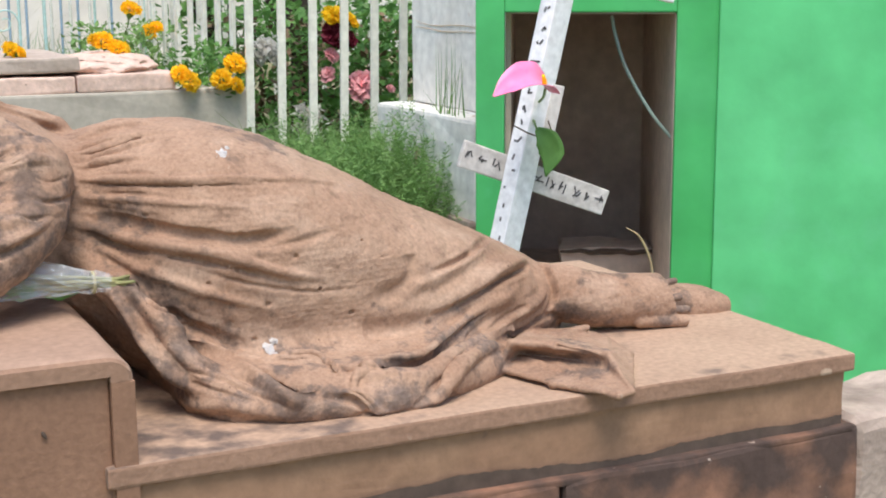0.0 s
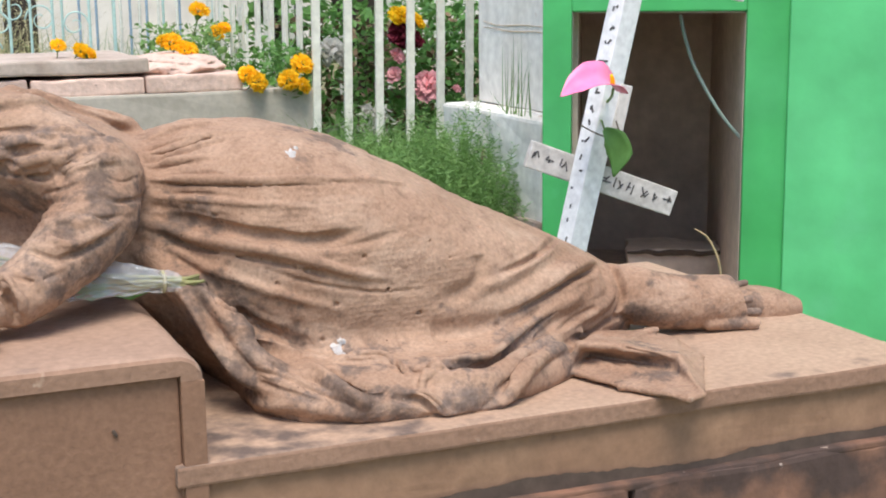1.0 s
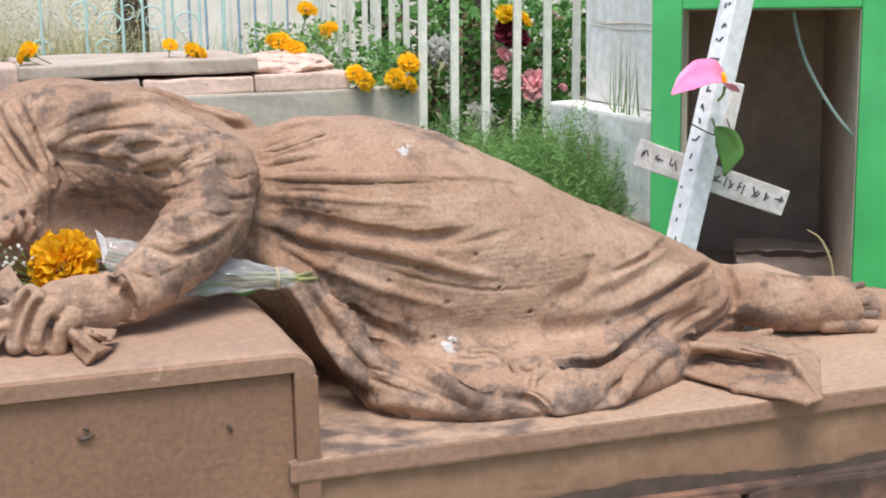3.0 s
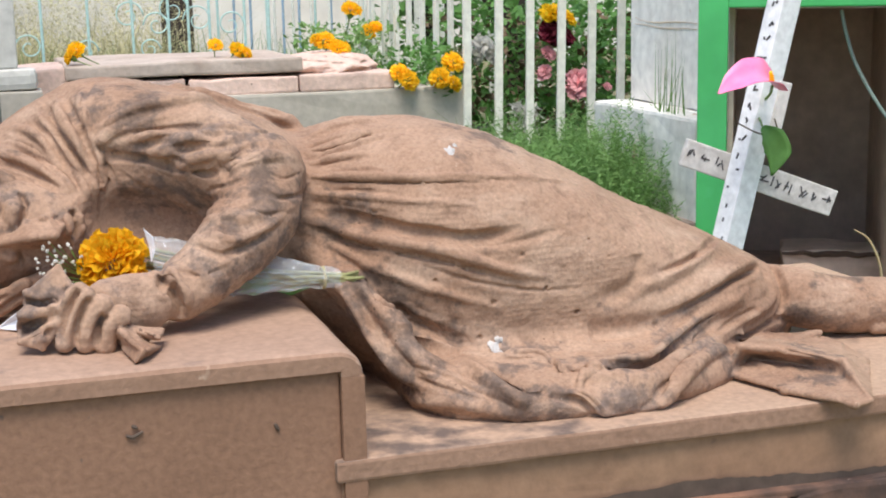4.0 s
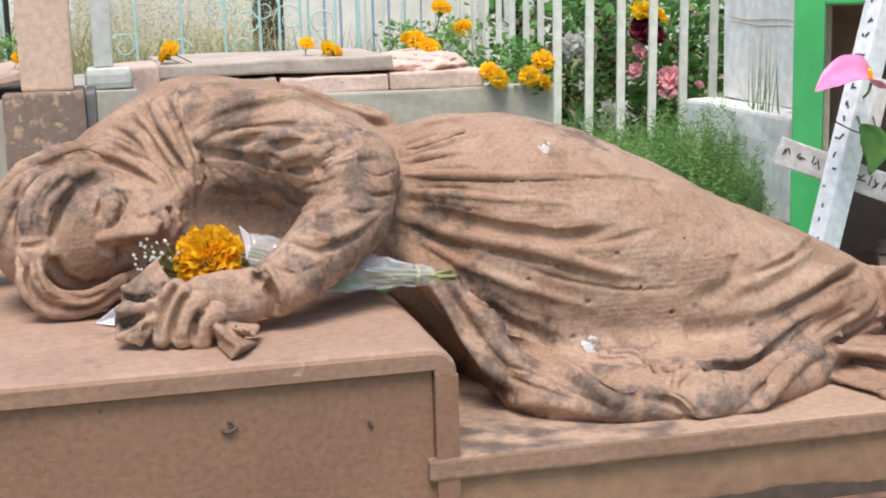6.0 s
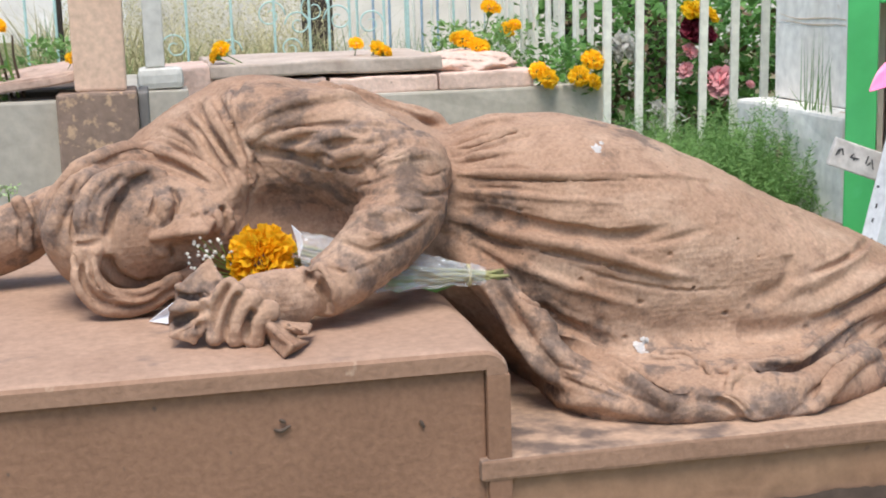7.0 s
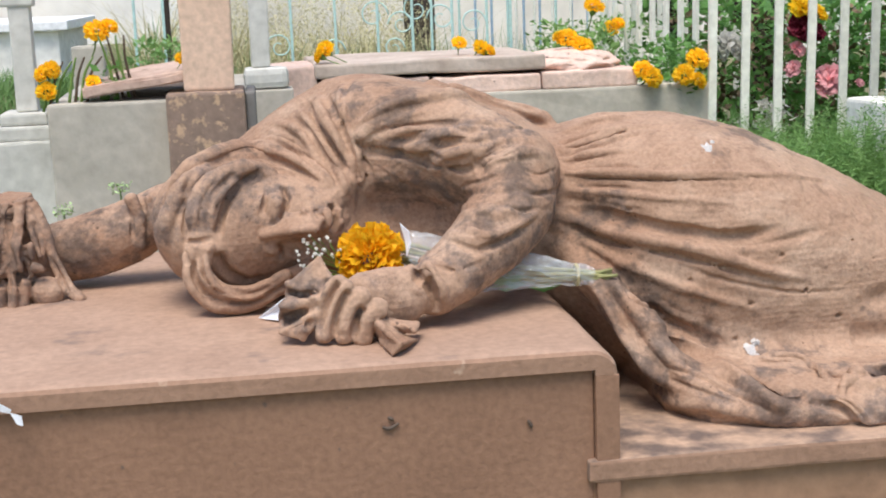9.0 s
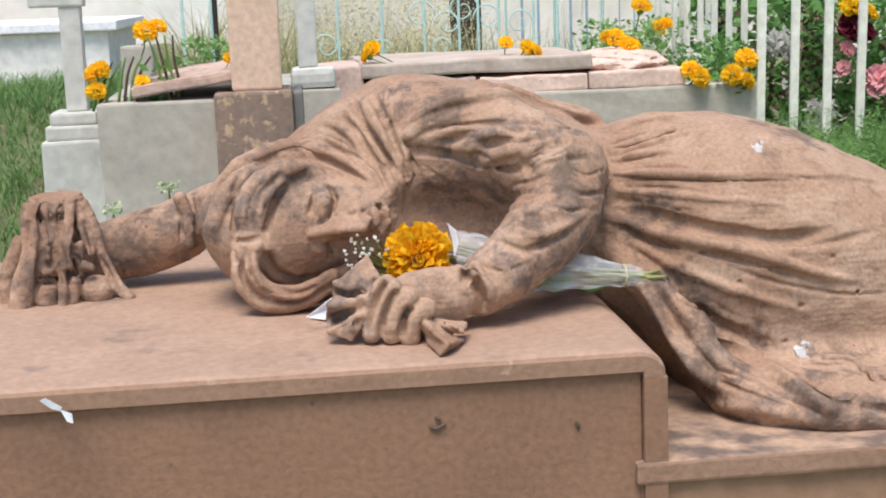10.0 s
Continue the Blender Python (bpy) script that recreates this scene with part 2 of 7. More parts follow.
M_TEAL = material("pale_teal_paint", (0.50, 0.70, 0.65), (0.40, 0.58, 0.54), grain=60, stain=15, rough=0.5, bump=0.1, mix=0.5)
M_INK = material("black_brushed_paint", (0.09, 0.085, 0.085), rough=0.6, bump=0)
M_GRASS = material("grass_blades", (0.17, 0.29, 0.095), (0.085, 0.19, 0.045), grain=30, stain=6, rough=0.6, bump=0, island=True)
M_FEATHER = material("feathery_weed", (0.245, 0.405, 0.135), (0.125, 0.275, 0.065), grain=30, stain=8, rough=0.6, bump=0, island=True)
M_SPRIG = material("pale_sprig", (0.42, 0.55, 0.26), (0.30, 0.44, 0.18), grain=60, stain=30, rough=0.6, bump=0, island=True)
M_DRY = material("dry_grass", (0.55, 0.50, 0.30), (0.32, 0.33, 0.16), grain=30, stain=8, rough=0.7, bump=0, island=True)
M_LEAF = material("green_leaf", (0.16, 0.34, 0.085), (0.08, 0.21, 0.045), grain=30, stain=20, rough=0.45, bump=0, island=True)
M_STEM = material("green_stem", (0.16, 0.26, 0.06), rough=0.5, bump=0)
M_OLIVE = material("wilted_stem", (0.24, 0.25, 0.10), (0.32, 0.26, 0.13), grain=80, stain=60, rough=0.6, bump=0)
M_TWIG = material("dry_twig", (0.10, 0.07, 0.045), rough=0.8, bump=0)
M_MARI = material("marigold_petal", (1.0, 0.72, 0.04), (1.0, 0.56, 0.0), grain=90, stain=40, rough=0.6, bump=0, island=True)
M_BLOOM = material("fresh_marigold_petal", (1.0, 0.61, 0.02), (1.0, 0.48, 0.0), grain=90, stain=40, rough=0.6, bump=0, island=True)
M_MARIY = material("yellow_petal", (1.0, 0.74, 0.03), (1.0, 0.58, 0.0), grain=90, stain=40, rough=0.6, bump=0, island=True)
M_PINK = material("pink_spathe", (0.93, 0.20, 0.40), (0.88, 0.33, 0.50), grain=20, stain=25, rough=0.35, bump=0)
M_ROSE = material("faded_pink_petal", (0.85, 0.42, 0.44), (0.75, 0.30, 0.33), grain=60, stain=30, rough=0.6, bump=0, island=True)
M_WINE = material("wine_red_petal", (0.16, 0.012, 0.03), rough=0.6, bump=0, island=True)
M_WHITEPET = material("white_petal", (0.82, 0.80, 0.74), rough=0.6, bump=0, island=True)
M_SOIL = material("dry_soil", (0.24, 0.20, 0.12), (0.10, 0.13, 0.05), grain=20, stain=1.5, bump=0.8, mix=0.9)
M_FARWALL = material("pale_far_wall", (0.78, 0.75, 0.68), (0.68, 0.62, 0.52), grain=5, stain=1.5, bump=0.1, mix=0.6)
M_DROP = material("white_dropping", (0.58, 0.56, 0.54), (0.36, 0.30, 0.26), grain=90, stain=60, rough=0.6, bump=0.3)
M_PAPER = material("white_paper", (0.78, 0.80, 0.84), rough=0.5, bump=0)
M_DARK = material("dark_trunk", (0.06, 0.045, 0.035), grain=30, stain=8, bump=0.6)
M_CABLE = material("grey_cable", (0.25, 0.33, 0.30), rough=0.5, bump=0)

M_WITHER = material("withered_leaf", (0.22, 0.15, 0.09), (0.12, 0.09, 0.05), grain=30, stain=20, rough=0.7, bump=0, island=True)
# dark brown for scratches, crack, slab foot band and the painted hollow
M_DARKMARK = material("dark_marks_and_shade", (0.115, 0.082, 0.062), (0.06, 0.045, 0.038), grain=50, stain=20, bump=0.4)
M_MOSS = material("moss", (0.12, 0.20, 0.06), (0.20, 0.22, 0.12), grain=60, stain=30, bump=0.6)
M_SLAB = material("grey_slab", (0.55, 0.46, 0.39), (0.38, 0.29, 0.23), grain=50, stain=7, bump=0.6, mix=0.8)
M_FARWHITE = material("white_far_plaster", (0.87, 0.86, 0.82), (0.79, 0.76, 0.70), grain=6, stain=2, bump=0.1, mix=0.5)
M_RUST = material("rusty_seep", (0.50, 0.40, 0.28), (0.40, 0.28, 0.18), grain=60, stain=30, bump=0.2)
M_WHITEOLD = material("weathered_white_paint", (0.66, 0.63, 0.59), (0.45, 0.41, 0.37), grain=70, stain=25, rough=0.7, bump=0.4, mix=0.8)
M_BLUE = material("faded_blue_paint", (0.30, 0.42, 0.55), (0.40, 0.52, 0.60), grain=60, stain=15, rough=0.5, bump=0.1, mix=0.5)
def translucent(m, share):
    """Lets light pass through thin petals and blades."""
    n, l = m.node_tree.nodes, m.node_tree.links
    p = n["Principled BSDF"]
    t = n.new("ShaderNodeBsdfTranslucent")
    l.new(p.inputs["Base Color"].links[0].from_socket, t.inputs["Color"])
    mx = n.new("ShaderNodeMixShader")
    mx.inputs["Fac"].default_value = share
    l.new(p.outputs[0], mx.inputs[1])
    l.new(t.outputs[0], mx.inputs[2])
    l.new(mx.outputs[0], n["Material Output"].inputs["Surface"])


for thin in (M_MARI, M_BLOOM, M_MARIY, M_WHITEPET):
    translucent(thin, 0.45)
for thin in (M_GRASS, M_FEATHER, M_LEAF, M_DRY):
    translucent(thin, 0.3)
M_DRYSTALK = material("straw", (0.50, 0.38, 0.22), (0.35, 0.25, 0.14), grain=60, stain=30, bump=0)

M_FILM = bpy.data.materials.new("clear_wrapping_film")
M_FILM.use_nodes = True
_n, _l = M_FILM.node_tree.nodes, M_FILM.node_tree.links
_p = _n["Principled BSDF"]
_p.inputs["Base Color"].default_value = (0.85, 0.9, 0.92, 1)
_p.inputs["Roughness"].default_value = 0.10
_p.inputs["Specular IOR Level"].default_value = 0.8
_t = _n.new("ShaderNodeBsdfTransparent")
_mx = _n.new("ShaderNodeMixShader")
_mx.inputs[0].default_value = 0.22
_l.new(_t.outputs[0], _mx.inputs[1])
_l.new(_p.outputs[0], _mx.inputs[2])
_l.new(_mx.outputs[0], _n["Material Output"].inputs[0])


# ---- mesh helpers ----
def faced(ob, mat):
    """Gives the faces that look to the front a stone of their own, with their shade in its colour."""
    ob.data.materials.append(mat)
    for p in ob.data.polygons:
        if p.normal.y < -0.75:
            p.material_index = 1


def part(name, bm, mat, parent=None, label="", smooth=False, m=None):
    me = bpy.data.meshes.new(name)
    bm.to_mesh(me)
    bm.free()
    me.materials.append(mat)
    if smooth:
        me.polygons.foreach_set("use_smooth", [True] * len(me.polygons))
    ob = new(name, me)
    if parent:
        ob.parent = parent
    if m is not None:
        ob.matrix_local = m
    if label:
        ob["label"] = label
    return ob


def thing(name, label, category, at=(0, 0, 0), group="", kind=""):
    ob = new(name)
    ob.empty_display_size = 0.05
    ob.location = at
    return tagged(ob, label, category, group, kind)


def box(lo, hi, bevel=0.004, wobble=0.0, cuts=0, seed=0):
    """A box between two corners with bevelled, optionally uneven edges."""
    bm = bmesh.new()
    bmesh.ops.create_cube(bm, size=1)
    lo, hi = Vector(lo), Vector(hi)
    for v in bm.verts:
        v.co = Vector([lo[i] + (v.co[i] + 0.5) * (hi[i] - lo[i]) for i in range(3)])
    if bevel:
        bmesh.ops.bevel(bm, geom=list(bm.edges), offset=bevel, segments=2, affect="EDGES", profile=0.6)
    if cuts:
        bmesh.ops.subdivide_edges(bm, edges=[e for e in bm.edges if e.calc_length() > 0.05], cuts=cuts, use_grid_fill=True)
    if wobble:
        for v in bm.verts:
            v.co += noise.noise_vector(v.co * 14 + Vector((seed * 3.7, 0, 0))) * wobble
    return bm


def joined(*bms):
    out = bmesh.new()
    for b in bms:
        me = bpy.data.meshes.new("tmp")
        b.to_mesh(me)
        b.free()
        out.from_mesh(me)
        bpy.data.meshes.remove(me)
    return out


def spline(points, n):
    """Catmull-Rom through the points, n steps a span."""
    p = [np.array(q, float) for q in points]
    p = [2 * p[0] - p[1], *p, 2 * p[-1] - p[-2]]
    out = []
    for i in range(1, len(p) - 2):
        for s in range(n):
            t = s / n
            out.append(0.5 * (2 * p[i] + (p[i + 1] - p[i - 1]) * t + (2 * p[i - 1] - 5 * p[i] + 4 * p[i + 1] - p[i + 2]) * t * t
                              + (3 * p[i] - p[i - 1] - 3 * p[i + 1] + p[i + 2]) * t ** 3))
    out.append(p[-2])
    return out


def tube(points, radii, sides=8, steps=4, bm=None):
    """A round tapered tube along a smooth curve."""
    bm = bm or bmesh.new()
    pts = spline(points, steps)
    rad = np.interp(np.linspace(0, 1, len(pts)), np.linspace(0, 1, len(radii)), radii)
    rings, side = [], None
    for i, c in enumerate(pts):
        way = Vector(pts[min(i + 1, len(pts) - 1)] - pts[max(i - 1, 0)]).normalized()
        side = (side - way * side.dot(way)).normalized() if side else way.orthogonal().normalized()
        up = way.cross(side)
        rings.append([bm.verts.new(Vector(c) + (side * math.cos(a) + up * math.sin(a)) * float(rad[i]))
                      for a in (2 * math.pi * k / sides for k in range(sides))])
    for a, b in zip(rings, rings[1:]):
        for k in range(sides):
            bm.faces.new((a[k], a[(k + 1) % sides], b[(k + 1) % sides], b[k]))
    bm.faces.new(rings[0][::-1])
    bm.faces.new(rings[-1])
    return bm


def outline(points, depth_way, bevel=0.0):
    """A plate: the polygon given by 3D points, extruded along depth_way."""
    bm = bmesh.new()
    f = bm.faces.new([bm.verts.new(p) for p in points])
    r = bmesh.ops.extrude_face_region(bm, geom=[f])
    bmesh.ops.translate(bm, vec=Vector(depth_way), verts=[v for v in r["geom"] if isinstance(v, bmesh.types.BMVert)])
    bmesh.ops.recalc_face_normals(bm, faces=bm.faces)
    if bevel:
        bmesh.ops.bevel(bm, geom=list(bm.edges), offset=bevel, segments=2, affect="EDGES")
    return bm


def mesh_thing(name, verts, faces, mat, label="", category="", kind="", parent=None, smooth=False):
    me = bpy.data.meshes.new(name)
    me.from_pydata(verts, [], faces)
    me.materials.append(mat)
    if smooth:
        me.polygons.foreach_set("use_smooth", [True] * len(me.polygons))
    ob = new(name, me)
    if parent:
        ob.parent = parent
    return tagged(ob, label, category, "", kind)


# ---- ground and distance ----
def ground_z(x, y):
    s = min(1.0, max(0.0, (y + 0.3) / 1.2))
    p = min(1.0, max(0.0, (x - 0.85) / 0.35)) * min(1.0, max(0.0, (1.9 + 1.4 * min(1.0, max(0.0, (x - 1.5) / 0.15)) - y) / 0.3))
    r = min(1.0, max(0.0, (-0.6 - x) / 0.3)) * min(1.0, max(0.0, (y - 1.3) / 1.5))
    return 0.34 * r + 0.48 * s * s * (3 - 2 * s) * (1 - 0.98 * p) + 0.012 * max(0.0, y - 2) * (1 if y < 30 else 0) + 0.02 * noise.noise(Vector((x * 1.5, y * 1.5, 0)))


def build_ground():
    near = [i * 0.25 for i in range(-24, 41)]
    xs = sorted({-900, -300, -100, -40, -18, -10, *near, 14, 22, 40, 100, 300, 900})
    verts = [(x, y, ground_z(x, y) if abs(x) < 15 and abs(y) < 15 else 0.3) for y in xs for x in xs]
    n = len(xs)
    faces = [(j * n + i, j * n + i + 1, (j + 1) * n + i + 1, (j + 1) * n + i) for j in range(n - 1) for i in range(n - 1)]
    mesh_thing("ground", verts, faces, M_SOIL, "dry cemetery soil with weeds", "ground", "structure", smooth=True)


build_ground()
tagged(part("backdrop_wall", box((-7, 8.0, 0.2), (5.5, 8.25, 3.2), 0.01), M_FARWALL), "pale plastered cemetery wall far behind", "wall", "", "structure")


# ---- the monument ----
SLAB_Z, BLOCK_Z = 0.628, 0.75


def monument():
    t = thing("tomb_monument", "reddish carved sandstone tomb with raised block and long slab", "tomb")
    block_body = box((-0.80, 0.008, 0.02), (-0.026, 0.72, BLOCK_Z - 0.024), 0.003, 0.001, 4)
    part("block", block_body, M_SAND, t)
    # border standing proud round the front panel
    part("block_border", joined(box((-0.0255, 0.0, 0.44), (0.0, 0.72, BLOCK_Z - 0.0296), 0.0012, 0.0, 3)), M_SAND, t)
    # rounded top with a soft right shoulder
    prof = [(-0.82, BLOCK_Z - 0.023), (-0.82, BLOCK_Z)]
    for k in range(9):
        a = math.pi / 2 * k / 8
        prof.append((-0.03 + 0.03 * math.sin(a), BLOCK_Z - 0.03 + 0.03 * math.cos(a)))
    prof.extend(((0.0, BLOCK_Z - 0.0295), (-0.0255, BLOCK_Z - 0.0295), (-0.0256, BLOCK_Z - 0.023)))
    bm = bmesh.new()
    ys = [0.0, 0.003, 0.010] + [0.03 * k for k in range(1, 25)]
    rings = []
    for y in ys:
        ring = []
        for i in range(len(prof) - 1):
            (x0, z0), (x1, z1) = prof[i], prof[i + 1]
            steps = 34 if i == 1 else 1
            for s in range(steps):
                ring.append((x0 + (x1 - x0) * s / steps, z0 + (z1 - z0) * s / steps))
        ring.append(prof[-1])
        drop = {0.0: 0.006, 0.003: 0.002}.get(y, 0.0)
        rings.append([bm.verts.new((x - (drop if x > -0.005 else 0), y, z - (drop if z > BLOCK_Z - 0.015 else 0))) for x, z in ring])
    n = len(rings[0])
    for a, b in zip(rings, rings[1:]):
        for k in range(n):
            bm.faces.new((a[k], b[k], b[(k + 1) % n], a[(k + 1) % n]))
    bm.faces.new(rings[0])
    bm.faces.new(rings[-1][::-1])
    for v in bm.verts:
        worn = 0.0008
        v.co += noise.noise_vector(v.co * 18) * worn * (0.0 if v.co.y < 0.001 else 0.5 if v.co.z < BLOCK_Z - 0.02 else 1)
    bmesh.ops.recalc_face_normals(bm, faces=bm.faces)
    # front lips take the darker stone, so their shade is partly colour
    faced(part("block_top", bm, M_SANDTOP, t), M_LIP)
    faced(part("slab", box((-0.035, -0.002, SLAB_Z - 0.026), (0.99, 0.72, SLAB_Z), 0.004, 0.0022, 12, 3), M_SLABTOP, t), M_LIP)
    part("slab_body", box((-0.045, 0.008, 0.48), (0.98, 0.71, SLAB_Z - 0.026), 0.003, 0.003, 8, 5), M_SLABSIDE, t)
    return t


monument()
b = thing("plinth", "dark weathered sandstone plinth under the tomb slab", "plinth")
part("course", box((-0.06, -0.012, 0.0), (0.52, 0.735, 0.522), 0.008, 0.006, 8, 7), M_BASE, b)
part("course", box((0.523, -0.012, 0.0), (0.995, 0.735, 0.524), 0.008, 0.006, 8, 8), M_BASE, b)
tagged(part("concrete_kerb", box((1.0, 0.0, 0.0), (1.5, 0.19, 0.527), 0.015, 0.014, 10, 11), M_KERB), "rough crumbling concrete kerb beside the plinth", "kerb")


# ---- the reclining statue: one solid, carved as a distance field ----
class Carving:
    """A field of distances on a grid, into which round forms are merged and grooves cut; skin() gives its surface."""

    def __init__(self, lo, hi, step):
        self.lo, self.step = np.array(lo), step
        self.n = [int((b - a) / step) + 1 for a, b in zip(lo, hi)]
        self.axes = [(a + step * np.arange(k)).astype(np.float32) for a, k in zip(lo, self.n)]
        self.d = np.full(self.n, 0.2, np.float32)

    def _block(self, lo, hi):
        s = [slice(max(0, int((a - o) / self.step)), max(0, min(k, int((b - o) / self.step) + 2))) for a, b, o, k in zip(lo, hi, self.lo, self.n)]
        x, y, z = (ax[q] for ax, q in zip(self.axes, s))
        return tuple(s), x[:, None, None], y[None, :, None], z[None, None, :]

    def merge(self, s, e, k):
        d = self.d[s]
        h = np.maximum(k - np.abs(d - e), 0) / k
        self.d[s] = np.minimum(d, e) - h * h * k * 0.25

    def cut(self, s, e, k):
        d, e = self.d[s], -e
        h = np.maximum(k - np.abs(d - e), 0) / k
        self.d[s] = np.maximum(d, e) + h * h * k * 0.25

    def cone(self, a, b, ra, rb, k=0.01, flat=1.0, cut=False):
        """A tapered capsule; flat squeezes it upright."""
        a, b = np.array(a, float), np.array(b, float)
        r = max(ra, rb) + k + 0.012
        s, x, y, z = self._block(np.minimum(a, b) - r, np.maximum(a, b) + r)
        if 0 in self.d[s].shape:
            return
        ab = b - a
        q = max(ab @ ab, 1e-9)
        t = np.clip(((x - a[0]) * ab[0] + (y - a[1]) * ab[1] + (z - a[2]) * ab[2]) / q, 0, 1)
        e = np.sqrt((x - a[0] - t * ab[0]) ** 2 + (y - a[1] - t * ab[1]) ** 2 + ((z - a[2] - t * ab[2]) / flat) ** 2) - (ra + (rb - ra) * t)
        (self.cut if cut else self.merge)(s, e.astype(np.float32), k)

    def even(self):
        """Makes the field a true distance next to the surface."""
        g = np.gradient(self.d, self.step)
        size = np.sqrt(g[0] ** 2 + g[1] ** 2 + g[2] ** 2)
        self.d = (self.d / np.clip(size, 0.25, 3.0)).astype(np.float32)

    def _sample(self, q):
        i = np.clip(((q - self.lo) / self.step), 0, np.array(self.n) - 2)
        j = i.astype(int)
        f = i - j
        out = 0.0
        for a in (0, 1):
            for b in (0, 1):
                for c in (0, 1):
                    w = (f[0] if a else 1 - f[0]) * (f[1] if b else 1 - f[1]) * (f[2] if c else 1 - f[2])
                    out += w * float(self.d[j[0] + a, j[1] + b, j[2] + c])
        return out

    def laid(self, q):
        """The place on the surface next to q, and the way out of it."""
        h = 2.5 * self.step
        for _ in range(3):
            g = np.array([self._sample(q + h * e) - self._sample(q - h * e) for e in np.eye(3)])
            g /= np.linalg.norm(g) + 1e-9
            q = q - np.clip(self._sample(q), -0.02, 0.02) * g
        return q, g

    def fold(self, points, radii, k=0.01, cut=False):
        """A ridge (or, cut, a furrow) laid along the surface."""
        p = spline(points, 6)
        r = np.interp(np.linspace(0, 1, len(p)), np.linspace(0, 1, len(radii)), radii)
        ends = np.clip(np.minimum(np.arange(len(p)), np.arange(len(p))[::-1]) / min(5.0, len(p) / 3.0), 0, 1)
        sunk = []
        for q, w, e in zip(p, r, ends):
            q, g = self.laid(q)
            sunk.append(q + g * w * ((1 - 1.5 * e) if cut else (0.22 * e - (1 - e))))
        sunk = np.array(sunk)
        sunk[1:-1] = 0.25 * sunk[:-2] + 0.5 * sunk[1:-1] + 0.25 * sunk[2:]
        self.run(sunk, r, k, cut)

    def run(self, p, r, k, cut=False):
        """A chain of tapered capsules merged (or cut) as one form."""
        p = np.array(p, float)
        w = max(r) + k + 0.012
        s, x, y, z = self._block(p.min(0) - w, p.max(0) + w)
        if 0 in self.d[s].shape:
            return
        best = np.full(self.d[s].shape, 0.2, np.float32)
        base = [v.start for v in s]
        for i in range(len(p) - 1):
            a, ab = p[i], p[i + 1] - p[i]
            u, x, y, z = self._block(np.minimum(a, p[i + 1]) - w, np.maximum(a, p[i + 1]) + w)
            u = tuple(slice(max(v.start - o, 0), v.stop - o) for v, o in zip(u, base))
            if 0 in best[u].shape:
                continue
            t = np.clip(((x - a[0]) * ab[0] + (y - a[1]) * ab[1] + (z - a[2]) * ab[2]) / max(ab @ ab, 1e-9), 0, 1)
            e = np.sqrt((x - a[0] - t * ab[0]) ** 2 + (y - a[1] - t * ab[1]) ** 2 + (z - a[2] - t * ab[2]) ** 2) - (r[i] + (r[i + 1] - r[i]) * t)
            best[u] = np.minimum(best[u], e)
        (self.cut if cut else self.merge)(s, best, k)

    def facet(self, a, b, c, r=0.003, k=0.003):
        """A flat three-cornered piece of cloth, 2 r thick."""
        a, b, c = (np.array(v, float) for v in (a, b, c))
        w = r + k + 0.012
        s, x, y, z = self._block(np.minimum(np.minimum(a, b), c) - w, np.maximum(np.maximum(a, b), c) + w)
        if 0 in self.d[s].shape:
            return
        nor = np.cross(b - a, c - a)
        nor /= np.linalg.norm(nor) + 1e-12
        out, inside = None, None
        for p, q in ((a, b), (b, c), (c, a)):
            e = q - p
            t = np.clip(((x - p[0]) * e[0] + (y - p[1]) * e[1] + (z - p[2]) * e[2]) / (e @ e), 0, 1)
            d = (x - p[0] - t * e[0]) ** 2 + (y - p[1] - t * e[1]) ** 2 + (z - p[2] - t * e[2]) ** 2
            m = np.cross(nor, e)
            i = ((x - p[0]) * m[0] + (y - p[1]) * m[1] + (z - p[2]) * m[2]) >= 0
            out = d if out is None else np.minimum(out, d)
            inside = i if inside is None else inside & i
        flat = np.abs((x - a[0]) * nor[0] + (y - a[1]) * nor[1] + (z - a[2]) * nor[2])
        self.merge(s, (np.where(inside, flat, np.sqrt(out)) - r).astype(np.float32), k)

    def rope(self, points, radii, k=0.01, steps=5, cut=False):
        """A limb or roll along a smooth curve."""
        p = spline(points, steps)
        r = np.interp(np.linspace(0, 1, len(p)), np.linspace(0, 1, len(radii)), radii)
        self.run(p, r, k, cut)

    def egg(self, c, r, turn=(0, 0, 0), k=0.02, cut=False):
        c, r = np.array(c, float), np.array(r, float)
        m = np.array(Euler([radians(v) for v in turn]).to_matrix().transposed())
        w = max(r) + k + 0.012
        s, x, y, z = self._block(c - w, c + w)
        if 0 in self.d[s].shape:
            return
        o = [x - c[0], y - c[1], z - c[2]]
        u = [sum(m[i][j] * o[j] for j in range(3)) / r[i] for i in range(3)]
        f = np.sqrt(u[0] ** 2 + u[1] ** 2 + u[2] ** 2)
        g = np.sqrt((u[0] / r[0]) ** 2 + (u[1] / r[1]) ** 2 + (u[2] / r[2]) ** 2) + 1e-6
        (self.cut if cut else self.merge)(s, (f * (f - 1) / g).astype(np.float32), k)

    def loft(self, xs, top, low, mid, half, power=2.4, k=0.02):
        """A body along x: its top, underside, middle and half depth by x."""
        s, x, y, z = self._block((xs[0], self.lo[1], self.lo[2]), (xs[-1], self.axes[1][-1], self.axes[2][-1]))
        fx = np.linspace(xs[0], xs[-1], 200)
        ker = np.hanning(15) / np.hanning(15).sum()
        smooth = lambda v: np.interp(x, fx, np.convolve(np.pad(np.interp(fx, xs, v), 7, mode="edge"), ker, "valid"))  # noqa: E731
        t, l, m, a = smooth(top), smooth(low), smooth(mid), smooth(half)
        b, c = (t - l) / 2, (t + l) / 2
